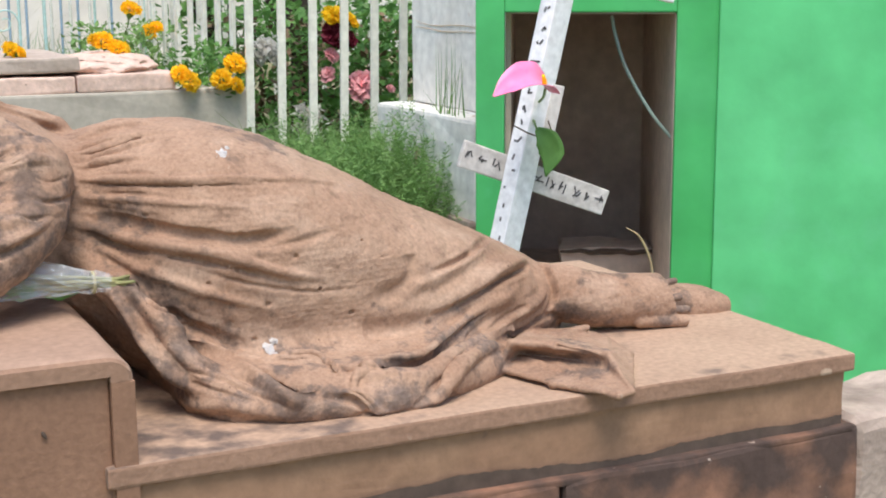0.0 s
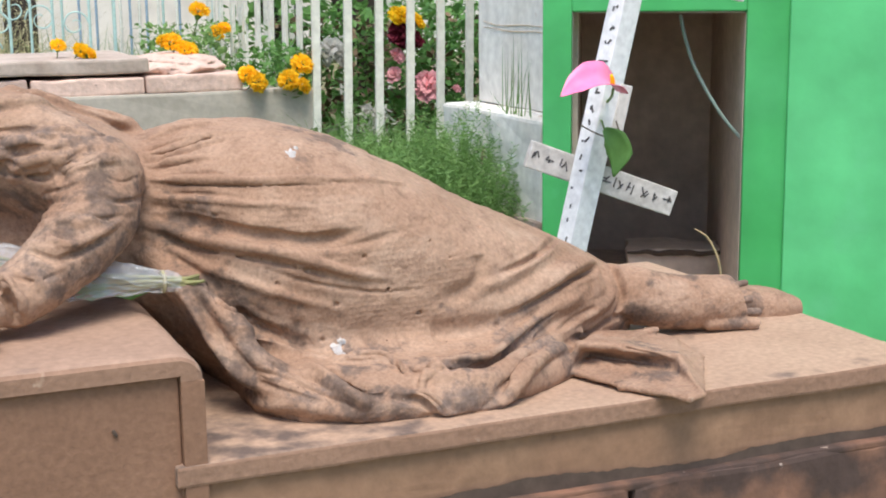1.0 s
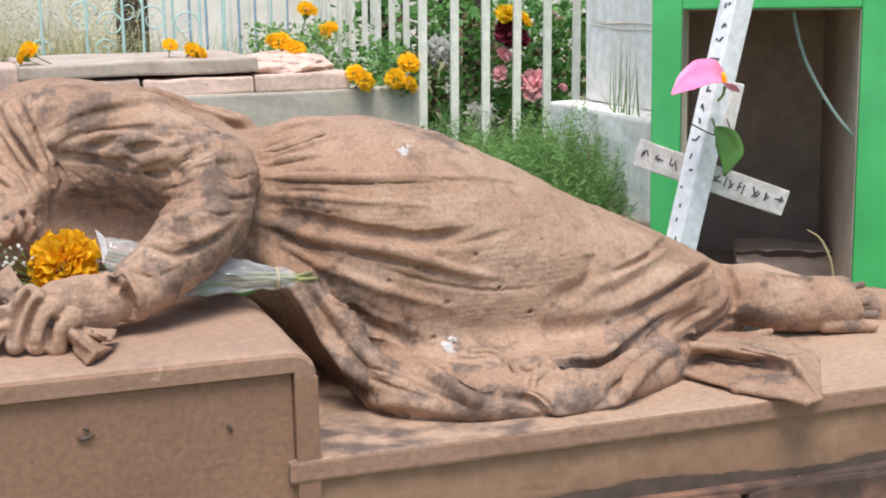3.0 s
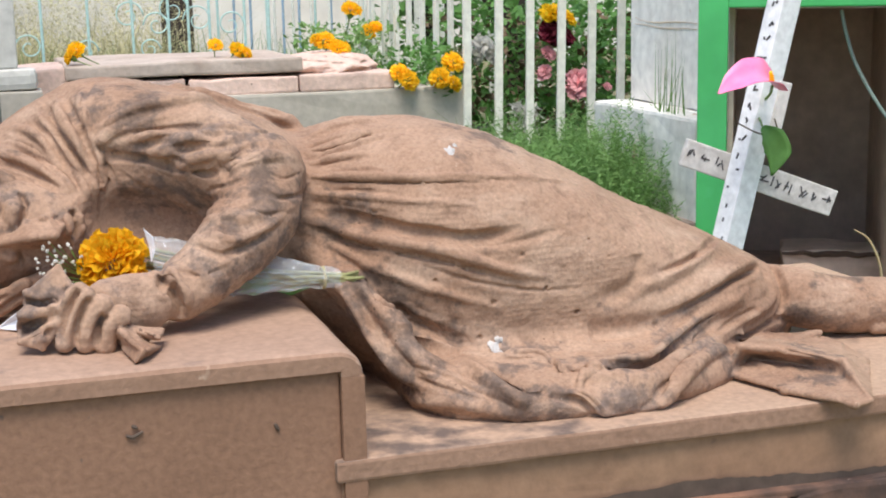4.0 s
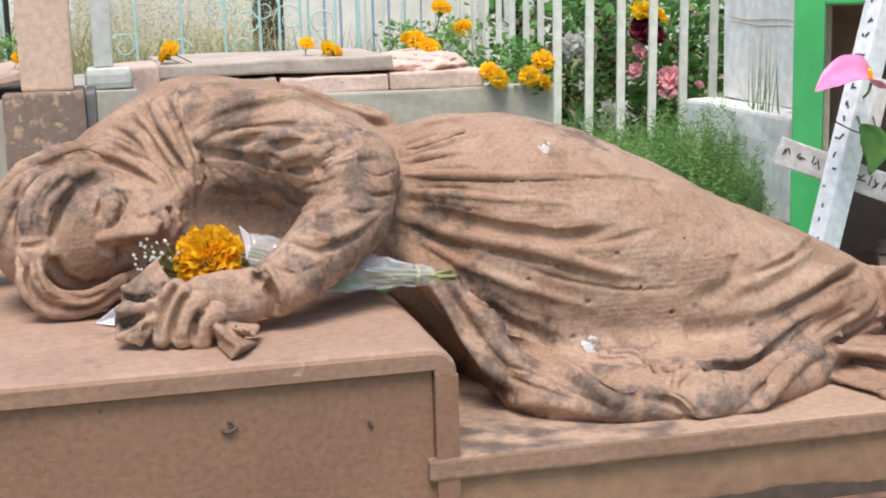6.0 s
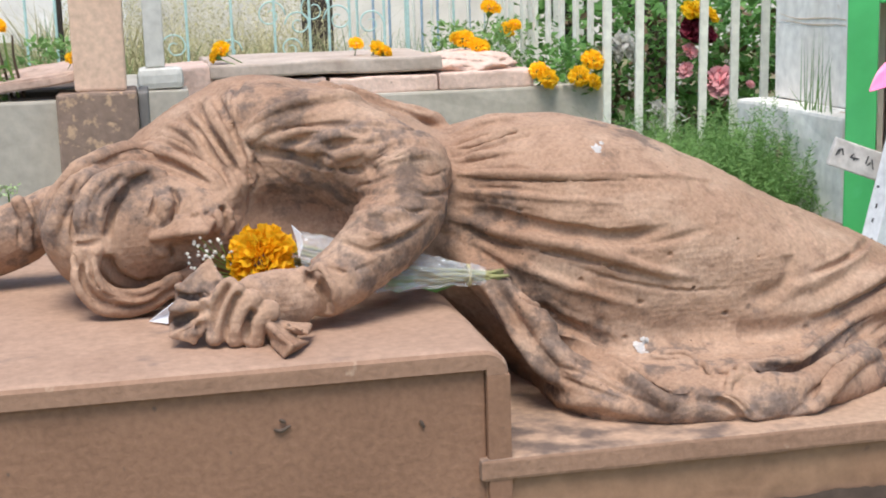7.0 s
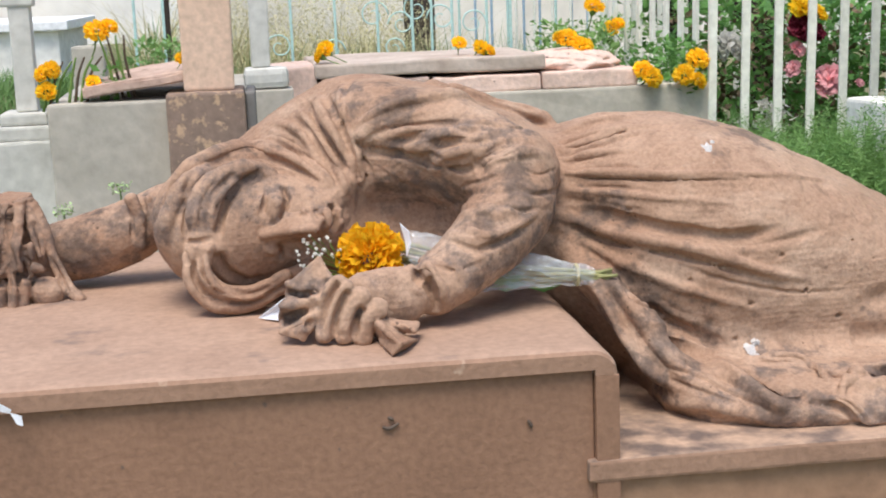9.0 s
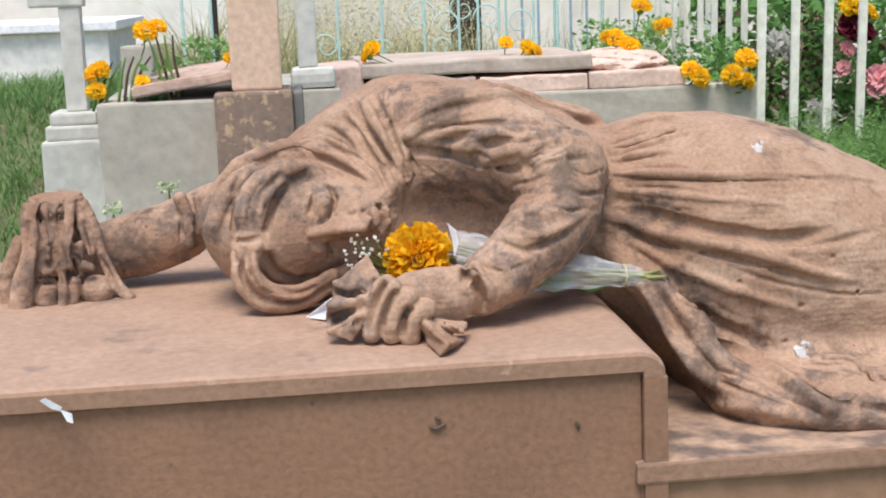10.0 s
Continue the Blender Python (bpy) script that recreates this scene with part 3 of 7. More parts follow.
        f = (np.abs((y - m) / a) ** power + np.abs((z - c) / b) ** power) ** (1 / power)
        e = (f - 1) * np.minimum(a, b)
        e = np.maximum(e, np.maximum(xs[0] + 0.01 - x, x - xs[-1] + 0.01))
        self.merge(s, e.astype(np.float32), k)

    def ruffle(self, amount, size, seed):
        """Uneven, weathered skin."""
        rng = np.random.default_rng(seed)
        for sc, am in ((size, amount), (size / 2.3, amount * 0.5)):
            shape = [int(k * self.step / sc) + 3 for k in self.n]
            g = rng.standard_normal(shape).astype(np.float32)
            for ax in range(3):
                pos = np.arange(self.n[ax]) * self.step / sc
                i = pos.astype(int)
                f = (pos - i).astype(np.float32)
                f = f * f * (3 - 2 * f)
                f = f.reshape([-1 if q == ax else 1 for q in range(3)])
                g = np.take(g, i, ax) * (1 - f) + np.take(g, i + 1, ax) * f
            self.d += g * am

    def skin(self):
        """Surface nets: one vertex in each cell that the surface crosses."""
        d, n = self.d, [k - 1 for k in self.n]
        inside = d < 0
        count = np.zeros(n, np.int8)
        corners = [(i, j, k) for i in (0, 1) for j in (0, 1) for k in (0, 1)]
        view = lambda v, c: v[c[0]:c[0] + n[0], c[1]:c[1] + n[1], c[2]:c[2] + n[2]]  # noqa: E731
        for c in corners:
            count += view(inside, c)
        cells = np.argwhere((count > 0) & (count < 8))
        at = np.full(n, -1, np.int32)
        at[tuple(cells.T)] = np.arange(len(cells))
        vals = {c: d[tuple((cells + c).T)] for c in corners}
        total, num = np.zeros((len(cells), 3)), np.zeros(len(cells))
        for c in corners:
            for ax in range(3):
                if c[ax] == 0:
                    o = tuple(1 if q == ax else v for q, v in enumerate(c))
                    a, b = vals[c], vals[o]
                    on = (a < 0) != (b < 0)
                    t = np.where(on, a / np.where(on, a - b, 1), 0)
                    p = np.array(c, float)[None] + t[:, None] * (np.array(o) - c)
                    total += p * on[:, None]
                    num += on
        verts = self.lo + (cells + total / num[:, None]) * self.step
        faces = []
        for ax in range(3):
            u, v = [q for q in range(3) if q != ax]
            a, b = np.take(inside, range(n[ax]), ax), np.take(inside, range(1, n[ax] + 1), ax)
            for flip in (False, True):
                on = (a & ~b) if not flip else (~a & b)
                e = np.argwhere(on)
                e = e[(e[:, u] > 0) & (e[:, v] > 0) & (e[:, u] < n[u]) & (e[:, v] < n[v])]
                quad = []
                for du, dv in ((0, 0), (1, 0), (1, 1), (0, 1)):
                    w = e.copy()
                    w[:, u] -= du
                    w[:, v] -= dv
                    quad.append(at[tuple(w.T)])
                q = np.stack(quad, 1)
                faces.append(q[:, ::-1] if flip != (ax == 1) else q)
        return verts, np.concatenate(faces)


def outward(v, f):
    """Unit normals of a mesh of quads, corner by corner, softened over its neighbours."""
    n = np.zeros_like(v)
    face = np.cross(v[f[:, 2]] - v[f[:, 0]], v[f[:, 3]] - v[f[:, 1]])
    for _ in range(4):
        n[:] = 0
        for k in range(4):
            for ax in range(3):
                n[:, ax] += np.bincount(f[:, k], face[:, ax], len(v))
        n /= np.linalg.norm(n, axis=1)[:, None] + 1e-12
        face = n[f].mean(1)
    return n


def chisel(v, n, points, width, height, end=1.0):
    """Raises a rounded ridge (or, below zero, cuts a furrow) along a line over the skin; it thins out at both ends."""
    p = np.array(spline(points, 6))
    lo, hi = p.min(0) - 0.04, p.max(0) + 0.04
    near = np.nonzero(((v > lo) & (v < hi)).all(1))[0]
    if not len(near):
        return
    q = v[near]
    p = np.array([q[np.argmin(((q - a) ** 2).sum(1))] if ((q - a) ** 2).sum(1).min() < 0.03 ** 2 else a for a in p])
    if len(p) > 4:
        p[1:-1] = 0.25 * p[:-2] + 0.5 * p[1:-1] + 0.25 * p[2:]
    best, along = np.full(len(q), 1.0), np.zeros(len(q))
    for i in range(len(p) - 1):
        e = p[i + 1] - p[i]
        t = np.clip(((q - p[i]) @ e) / max(e @ e, 1e-9), 0, 1)
        d = np.linalg.norm(q - p[i] - t[:, None] * e, axis=1)
        on = d < best
        best[on], along[on] = d[on], (i + t[on]) / (len(p) - 1)
    fade = np.clip(along / 0.12, 0, 1) ** 0.5 * np.clip((1 - along) / 0.25, 0, 1) ** 0.7 * (1 + (end - 1) * along)
    x = best / (width * (1 + (end - 1) * along * 0.5))
    push = np.where(x < 2.6, np.exp(-x * x) - 0.12 * np.exp(-(x - 1.8) ** 2 * 3), 0.0) * height * fade
    v[near] += n[near] * push[:, None]


def build_statue():
    c = Carving((-0.82, -0.06, 0.615), (1.04, 0.66, 1.05), STATUE_STEP)
    # torso and skirt
    xs = [-0.43, -0.382, -0.315, -0.256, -0.21, -0.13, -0.04, 0.01, 0.07, 0.16, 0.256, 0.335, 0.458, 0.58, 0.66, 0.71]
    c.loft(xs, [0.905, 0.942, 0.990, 1.018, 1.021, 1.004, 0.968, 0.938, 0.956, 0.960, 0.936, 0.896, 0.832, 0.778, 0.737, 0.70],
           [0.80, 0.78, 0.74, 0.74, 0.74, 0.74, 0.73, 0.70, 0.64, 0.60, 0.60, 0.60, 0.60, 0.60, 0.60, 0.60],
           [0.46, 0.45, 0.44, 0.43, 0.42, 0.41, 0.40, 0.39, 0.37, 0.36, 0.36, 0.36, 0.36, 0.36, 0.37, 0.38],
           [0.05, 0.07, 0.095, 0.11, 0.12, 0.13, 0.13, 0.13, 0.16, 0.19, 0.20, 0.20, 0.19, 0.16, 0.12, 0.07])
    # cloth spreading from the skirt on to the slab
    c.loft([0.085, 0.13, 0.20, 0.32, 0.42, 0.50, 0.56], [0.69, 0.69, 0.685, 0.685, 0.685, 0.675, 0.66], [0.60] * 7,
           [0.25, 0.20, 0.18, 0.17, 0.185, 0.21, 0.24], [0.09, 0.115, 0.13, 0.14, 0.125, 0.10, 0.07], 2.2, 0.035)
    c.rope([(0.01, 0.265, 0.80), (0.045, 0.20, 0.755), (0.085, 0.15, 0.70), (0.125, 0.12, 0.66)], [0.02, 0.022, 0.022, 0.022], 0.02)
    # head on its side, face outwards
    c.egg((-0.396, 0.365, 0.848), (0.100, 0.10, 0.090), k=0.02)
    c.egg((-0.31, 0.335, 0.850), (0.075, 0.07, 0.060), (0, 8, 0), k=0.03)
    c.egg((-0.262, 0.315, 0.868), (0.028, 0.030, 0.030), k=0.025)
    # near arm
    c.rope([(-0.23, 0.36, 0.962), (-0.13, 0.31, 0.940), (-0.058, 0.265, 0.905)], [0.045, 0.056, 0.054], 0.02)
    c.rope([(-0.058, 0.265, 0.90), (-0.07, 0.225, 0.865), (-0.12, 0.18, 0.825), (-0.172, 0.155, 0.795)], [0.054, 0.050, 0.042, 0.034], 0.012)
    c.cone((-0.690, 0.480, 0.72), (-0.690, 0.480, 0.875), 0.066, 0.034, 0.01)
    # limbs, hand, curl, broken end, feet and spread hem
    c.rope([(-0.471, 0.500, 0.844), (-0.508, 0.500, 0.834), (-0.540, 0.500, 0.819), (-0.586, 0.500, 0.805), (-0.639, 0.500, 0.795)], [0.0440, 0.0380, 0.0420, 0.0440, 0.0400], 0.0140)
    c.rope([(-0.528, 0.466, 0.868), (-0.518, 0.466, 0.842), (-0.519, 0.466, 0.808)], [0.0090, 0.0090, 0.0090], 0.0050)
    c.rope([(-0.507, 0.470, 0.866), (-0.506, 0.470, 0.830)], [0.0060, 0.0060], 0.0050)
    c.rope([(-0.192, 0.145, 0.795), (-0.227, 0.145, 0.791), (-0.263, 0.145, 0.787)], [0.0270, 0.0280, 0.0220], 0.0100)
    c.rope([(-0.215, 0.140, 0.796), (-0.253, 0.140, 0.797)], [0.0220, 0.0220], 0.0100)
    c.rope([(-0.210, 0.135, 0.781), (-0.245, 0.135, 0.773)], [0.0220, 0.0180], 0.0100)
    c.rope([(-0.438, 0.275, 0.837), (-0.443, 0.275, 0.804), (-0.425, 0.275, 0.777), (-0.386, 0.275, 0.767), (-0.344, 0.275, 0.784), (-0.311, 0.275, 0.803)], [0.0140, 0.0150, 0.0140, 0.0130, 0.0110, 0.0090], 0.0060)
    c.rope([(-0.427, 0.260, 0.833), (-0.432, 0.260, 0.806), (-0.413, 0.260, 0.783), (-0.379, 0.260, 0.778), (-0.337, 0.260, 0.797)], [0.0080, 0.0090, 0.0090, 0.0090, 0.0080], 0.0040)
    c.rope([(-0.446, 0.265, 0.830), (-0.451, 0.265, 0.800), (-0.432, 0.265, 0.770), (-0.386, 0.265, 0.760), (-0.342, 0.265, 0.778)], [0.0070, 0.0080, 0.0080, 0.0080, 0.0070], 0.0040)
    c.rope([(-0.444, 0.270, 0.833), (-0.432, 0.270, 0.842), (-0.416, 0.270, 0.831)], [0.0100, 0.0100, 0.0060], 0.0060)
    c.rope([(-0.435, 0.262, 0.813), (-0.424, 0.262, 0.788), (-0.391, 0.262, 0.777), (-0.358, 0.262, 0.788)], [0.0060, 0.0060, 0.0060, 0.0050], 0.0030)
    c.rope([(-0.134, 0.400, 1.002), (-0.098, 0.400, 0.991), (-0.053, 0.400, 0.975), (0.004, 0.400, 0.957), (0.020, 0.400, 0.940), (0.023, 0.400, 0.915)], [0.0090, 0.0080, 0.0080, 0.0070], 0.0080)
    c.facet((-0.303, 0.125, 0.839), (-0.329, 0.118, 0.819), (-0.309, 0.110, 0.806), 0.0030, 0.0025)
    c.facet((-0.303, 0.125, 0.839), (-0.309, 0.110, 0.806), (-0.290, 0.108, 0.818), 0.0030, 0.0025)
    c.facet((-0.329, 0.118, 0.819), (-0.338, 0.118, 0.816), (-0.309, 0.110, 0.806), 0.0030, 0.0025)
    c.facet((-0.338, 0.118, 0.816), (-0.309, 0.110, 0.806), (-0.337, 0.148, 0.798), 0.0030, 0.0025)
    c.facet((-0.337, 0.148, 0.798), (-0.308, 0.135, 0.801), (-0.339, 0.122, 0.797), 0.0030, 0.0025)
    c.facet((-0.339, 0.115, 0.799), (-0.312, 0.100, 0.792), (-0.308, 0.135, 0.801), 0.0030, 0.0025)
    c.facet((-0.339, 0.115, 0.799), (-0.347, 0.110, 0.794), (-0.312, 0.100, 0.792), 0.0030, 0.0025)
    c.facet((-0.347, 0.110, 0.794), (-0.328, 0.138, 0.771), (-0.312, 0.100, 0.792), 0.0030, 0.0025)
    c.facet((-0.347, 0.110, 0.794), (-0.348, 0.140, 0.770), (-0.328, 0.145, 0.770), 0.0030, 0.0025)
    c.facet((-0.348, 0.120, 0.774), (-0.349, 0.106, 0.765), (-0.328, 0.145, 0.770), 0.0030, 0.0025)
    c.facet((-0.349, 0.106, 0.765), (-0.324, 0.096, 0.777), (-0.328, 0.145, 0.770), 0.0030, 0.0025)
    c.facet((-0.349, 0.106, 0.765), (-0.326, 0.098, 0.759), (-0.324, 0.096, 0.777), 0.0030, 0.0025)
    c.facet((-0.324, 0.096, 0.777), (-0.312, 0.100, 0.792), (-0.328, 0.140, 0.771), 0.0030, 0.0025)
    c.facet((-0.326, 0.098, 0.759), (-0.312, 0.100, 0.792), (-0.324, 0.090, 0.778), 0.0030, 0.0025)
    c.rope([(-0.312, 0.162, 0.803), (-0.328, 0.162, 0.778), (-0.331, 0.162, 0.758)], [0.0170, 0.0150, 0.0120], 0.0080)
    c.rope([(-0.285, 0.100, 0.817), (-0.305, 0.100, 0.797), (-0.318, 0.100, 0.778), (-0.324, 0.100, 0.769)], [0.0090, 0.0095, 0.0090, 0.0080], 0.0025)
    c.rope([(-0.279, 0.096, 0.809), (-0.292, 0.096, 0.792), (-0.298, 0.096, 0.779), (-0.302, 0.096, 0.763)], [0.0120, 0.0120, 0.0115, 0.0105], 0.0020)
    c.rope([(-0.262, 0.093, 0.801), (-0.276, 0.093, 0.785), (-0.282, 0.093, 0.773), (-0.282, 0.093, 0.760)], [0.0120, 0.0125, 0.0120, 0.0110], 0.0020)
    c.rope([(-0.244, 0.092, 0.788), (-0.255, 0.092, 0.780), (-0.260, 0.092, 0.770), (-0.262, 0.092, 0.757)], [0.0120, 0.0125, 0.0120, 0.0115], 0.0020)
    c.facet((-0.247, 0.108, 0.758), (-0.246, 0.078, 0.774), (-0.228, 0.022, 0.764), 0.0025, 0.0020)
    c.facet((-0.246, 0.120, 0.755), (-0.236, 0.025, 0.753), (-0.228, 0.022, 0.764), 0.0025, 0.0020)
    c.facet((-0.246, 0.078, 0.774), (-0.233, 0.097, 0.772), (-0.218, 0.087, 0.755), 0.0025, 0.0020)
    c.facet((-0.246, 0.078, 0.774), (-0.228, 0.022, 0.764), (-0.218, 0.087, 0.755), 0.0025, 0.0020)
    c.facet((-0.228, 0.022, 0.764), (-0.236, 0.025, 0.753), (-0.206, 0.075, 0.754), 0.0025, 0.0020)
    c.facet((-0.218, 0.087, 0.755), (-0.228, 0.022, 0.764), (-0.206, 0.075, 0.754), 0.0025, 0.0020)
    c.facet((-0.233, 0.097, 0.772), (-0.220, 0.105, 0.757), (-0.208, 0.065, 0.766), 0.0025, 0.0020)
    c.facet((-0.233, 0.097, 0.772), (-0.198, 0.106, 0.765), (-0.208, 0.065, 0.766), 0.0025, 0.0020)
    c.facet((0.518, 0.121, 0.670), (0.573, 0.100, 0.664), (0.554, 0.163, 0.640), 0.0035, 0.0040)
    c.facet((0.573, 0.100, 0.664), (0.595, 0.127, 0.638), (0.554, 0.163, 0.640), 0.0035, 0.0040)
    c.facet((0.573, 0.100, 0.664), (0.625, 0.054, 0.656), (0.595, 0.127, 0.638), 0.0035, 0.0040)
    c.facet((0.625, 0.054, 0.656), (0.622, 0.059, 0.637), (0.595, 0.127, 0.638), 0.0035, 0.0040)
    c.facet((0.625, 0.054, 0.656), (0.597, -0.047, 0.638), (0.622, 0.059, 0.637), 0.0035, 0.0040)
    c.facet((0.502, 0.126, 0.635), (0.554, 0.163, 0.640), (0.534, 0.040, 0.634), 0.0035, 0.0040)
    c.facet((0.554, 0.163, 0.640), (0.595, 0.127, 0.638), (0.534, 0.040, 0.634), 0.0035, 0.0040)
    c.facet((0.595, 0.127, 0.638), (0.622, 0.059, 0.637), (0.534, 0.040, 0.634), 0.0035, 0.0040)
    c.facet((0.622, 0.059, 0.637), (0.580, -0.042, 0.634), (0.534, 0.040, 0.634), 0.0035, 0.0040)
    c.facet((0.622, 0.059, 0.637), (0.597, -0.047, 0.638), (0.580, -0.042, 0.634), 0.0035, 0.0040)
    c.facet((0.502, 0.126, 0.635), (0.518, 0.121, 0.670), (0.554, 0.163, 0.640), 0.0035, 0.0040)
    c.facet((0.518, 0.121, 0.670), (0.573, 0.100, 0.664), (0.605, 0.222, 0.650), 0.0035, 0.0040)
    c.facet((0.573, 0.100, 0.664), (0.605, 0.222, 0.650), (0.696, 0.246, 0.640), 0.0035, 0.0040)
    c.facet((0.573, 0.100, 0.664), (0.625, 0.054, 0.656), (0.699, 0.175, 0.640), 0.0035, 0.0040)
    c.facet((0.573, 0.100, 0.664), (0.696, 0.246, 0.640), (0.699, 0.175, 0.640), 0.0035, 0.0040)
    c.facet((0.625, 0.054, 0.656), (0.702, 0.119, 0.632), (0.715, 0.201, 0.632), 0.0035, 0.0040)
    c.facet((0.625, 0.054, 0.656), (0.702, 0.119, 0.632), (0.604, -0.036, 0.634), 0.0035, 0.0040)
    c.rope([(0.586, 0.190, 0.655), (0.618, 0.168, 0.655), (0.654, 0.184, 0.655), (0.678, 0.193, 0.655)], [0.0090, 0.0070, 0.0050, 0.0040], 0.0060)
    c.rope([(0.640, 0.300, 0.690), (0.693, 0.280, 0.685), (0.749, 0.268, 0.672), (0.840, 0.262, 0.664)], [0.0430, 0.0420, 0.0400, 0.0400], 0.0100)
    c.rope([(-0.713, 0.445, 0.887), (-0.716, 0.430, 0.854), (-0.712, 0.410, 0.819), (-0.723, 0.400, 0.781), (-0.731, 0.400, 0.750)], [0.0120, 0.0120, 0.0130, 0.0150, 0.0150], 0.0020)
    c.rope([(-0.694, 0.437, 0.883), (-0.695, 0.430, 0.858), (-0.694, 0.420, 0.834)], [0.0075, 0.0075, 0.0070], 0.0020)
    c.rope([(-0.692, 0.408, 0.824), (-0.694, 0.408, 0.806)], [0.0090, 0.0090], 0.0020)
    c.rope([(-0.697, 0.402, 0.793), (-0.690, 0.402, 0.793)], [0.0085, 0.0085], 0.0020)
    c.rope([(-0.698, 0.410, 0.766), (-0.699, 0.410, 0.755)], [0.0180, 0.0180], 0.0020)
    c.rope([(-0.681, 0.436, 0.882), (-0.683, 0.420, 0.837), (-0.679, 0.408, 0.817), (-0.677, 0.400, 0.789), (-0.676, 0.395, 0.768), (-0.678, 0.393, 0.746)], [0.0065, 0.0065, 0.0060, 0.0065, 0.0075, 0.0080], 0.0020)
    c.rope([(-0.664, 0.436, 0.880), (-0.669, 0.422, 0.843), (-0.668, 0.408, 0.823), (-0.667, 0.400, 0.798)], [0.0080, 0.0075, 0.0100, 0.0060], 0.0020)
    c.rope([(-0.655, 0.410, 0.822), (-0.653, 0.410, 0.806), (-0.654, 0.410, 0.786)], [0.0080, 0.0070, 0.0060], 0.0020)
    c.rope([(-0.648, 0.402, 0.797), (-0.641, 0.402, 0.795)], [0.0080, 0.0075], 0.0020)
    c.rope([(-0.661, 0.402, 0.777), (-0.663, 0.402, 0.762), (-0.668, 0.402, 0.744)], [0.0080, 0.0080, 0.0090], 0.0020)
    c.rope([(-0.640, 0.418, 0.763), (-0.636, 0.418, 0.761)], [0.0210, 0.0210], 0.0020)
    c.rope([(-0.650, 0.450, 0.869), (-0.637, 0.440, 0.835), (-0.628, 0.430, 0.802), (-0.609, 0.420, 0.764), (-0.598, 0.415, 0.751)], [0.0080, 0.0090, 0.0080, 0.0090, 0.0100], 0.0020)
    c.rope([(-0.658, 0.445, 0.871), (-0.646, 0.430, 0.833), (-0.640, 0.420, 0.810)], [0.0070, 0.0080, 0.0070], 0.0020)
    c.rope([(-0.735, 0.450, 0.824), (-0.742, 0.440, 0.804), (-0.751, 0.435, 0.779), (-0.752, 0.430, 0.745)], [0.0090, 0.0110, 0.0120, 0.0120], 0.0020)
    c.rope([(-0.656, 0.450, 0.877), (-0.676, 0.445, 0.883)], [0.0080, 0.0080], 0.0020)
    c.rope([(-0.341, 0.266, 0.822), (-0.319, 0.266, 0.825), (-0.295, 0.266, 0.831)], [0.0150, 0.0180, 0.0160], 0.0040, cut=True)
    c.facet((-0.360, 0.266, 0.845), (-0.328, 0.236, 0.854), (-0.332, 0.264, 0.869), 0.0030, 0.0040)
    c.facet((-0.328, 0.236, 0.854), (-0.301, 0.226, 0.856), (-0.308, 0.264, 0.871), 0.0030, 0.0040)
    c.facet((-0.328, 0.236, 0.854), (-0.332, 0.264, 0.869), (-0.308, 0.264, 0.871), 0.0030, 0.0040)
    c.facet((-0.301, 0.226, 0.856), (-0.292, 0.264, 0.860), (-0.308, 0.264, 0.871), 0.0030, 0.0040)
    c.facet((-0.360, 0.266, 0.845), (-0.328, 0.236, 0.854), (-0.326, 0.285, 0.837), 0.0030, 0.0040)
    c.facet((-0.328, 0.236, 0.854), (-0.301, 0.226, 0.856), (-0.299, 0.280, 0.840), 0.0030, 0.0040)
    c.facet((-0.328, 0.236, 0.854), (-0.299, 0.280, 0.840), (-0.326, 0.285, 0.837), 0.0030, 0.0040)
    c.facet((-0.301, 0.226, 0.856), (-0.292, 0.264, 0.860), (-0.295, 0.280, 0.841), 0.0030, 0.0040)
    c.egg((-0.69, 0.475, 0.951), (0.13, 0.13, 0.075), (5, -3, 0), k=0.002, cut=True)
    # second foot beyond, worn to a low lump
    c.egg((0.915, 0.240, 0.690), (0.068, 0.10, 0.09), (0, -6, 0), k=0.004, cut=True)
    for a, b, r in (((0.795, 0.235, 0.641), (0.866, 0.225, 0.6365), 0.0100), ((0.815, 0.252, 0.652), (0.888, 0.25, 0.646), 0.0070), ((0.826, 0.262, 0.668), (0.880, 0.26, 0.664), 0.0070),
                    ((0.826, 0.265, 0.680), (0.872, 0.26, 0.690), 0.0070)):
        c.cone(a, b, r, r * 0.85, 0.004)
    c.loft([0.84, 0.88, 0.92, 0.96, 1.0], [0.680, 0.674, 0.667, 0.660, 0.648], [0.61] * 5, [0.36, 0.35, 0.335, 0.32, 0.31], [0.05, 0.055, 0.055, 0.05, 0.035], 3.2, 0.006)
    c.rope([(0.665, 0.235, 0.652), (0.700, 0.225, 0.640), (0.735, 0.220, 0.630)], [0.0150, 0.0150, 0.0080], 0.006, cut=True)
    c.even()
    # folds, furrows and the carving of the face
    c.fold([(0.016, 0.341, 0.939), (0.048, 0.339, 0.947), (0.078, 0.332, 0.953), (0.132, 0.320, 0.956)], [0.0080, 0.0050], 0.004)
    c.fold([(0.007, 0.304, 0.924), (0.038, 0.296, 0.929), (0.075, 0.287, 0.941), (0.112, 0.293, 0.949)], [0.0040, 0.0025], 0.002, cut=True)
    c.fold([(0.012, 0.316, 0.930), (0.048, 0.303, 0.938), (0.096, 0.291, 0.946), (0.139, 0.284, 0.949)], [0.0060, 0.0030], 0.004)
    c.fold([(0.007, 0.287, 0.910), (0.041, 0.274, 0.915), (0.079, 0.254, 0.921)], [0.0030, 0.0020], 0.002, cut=True)
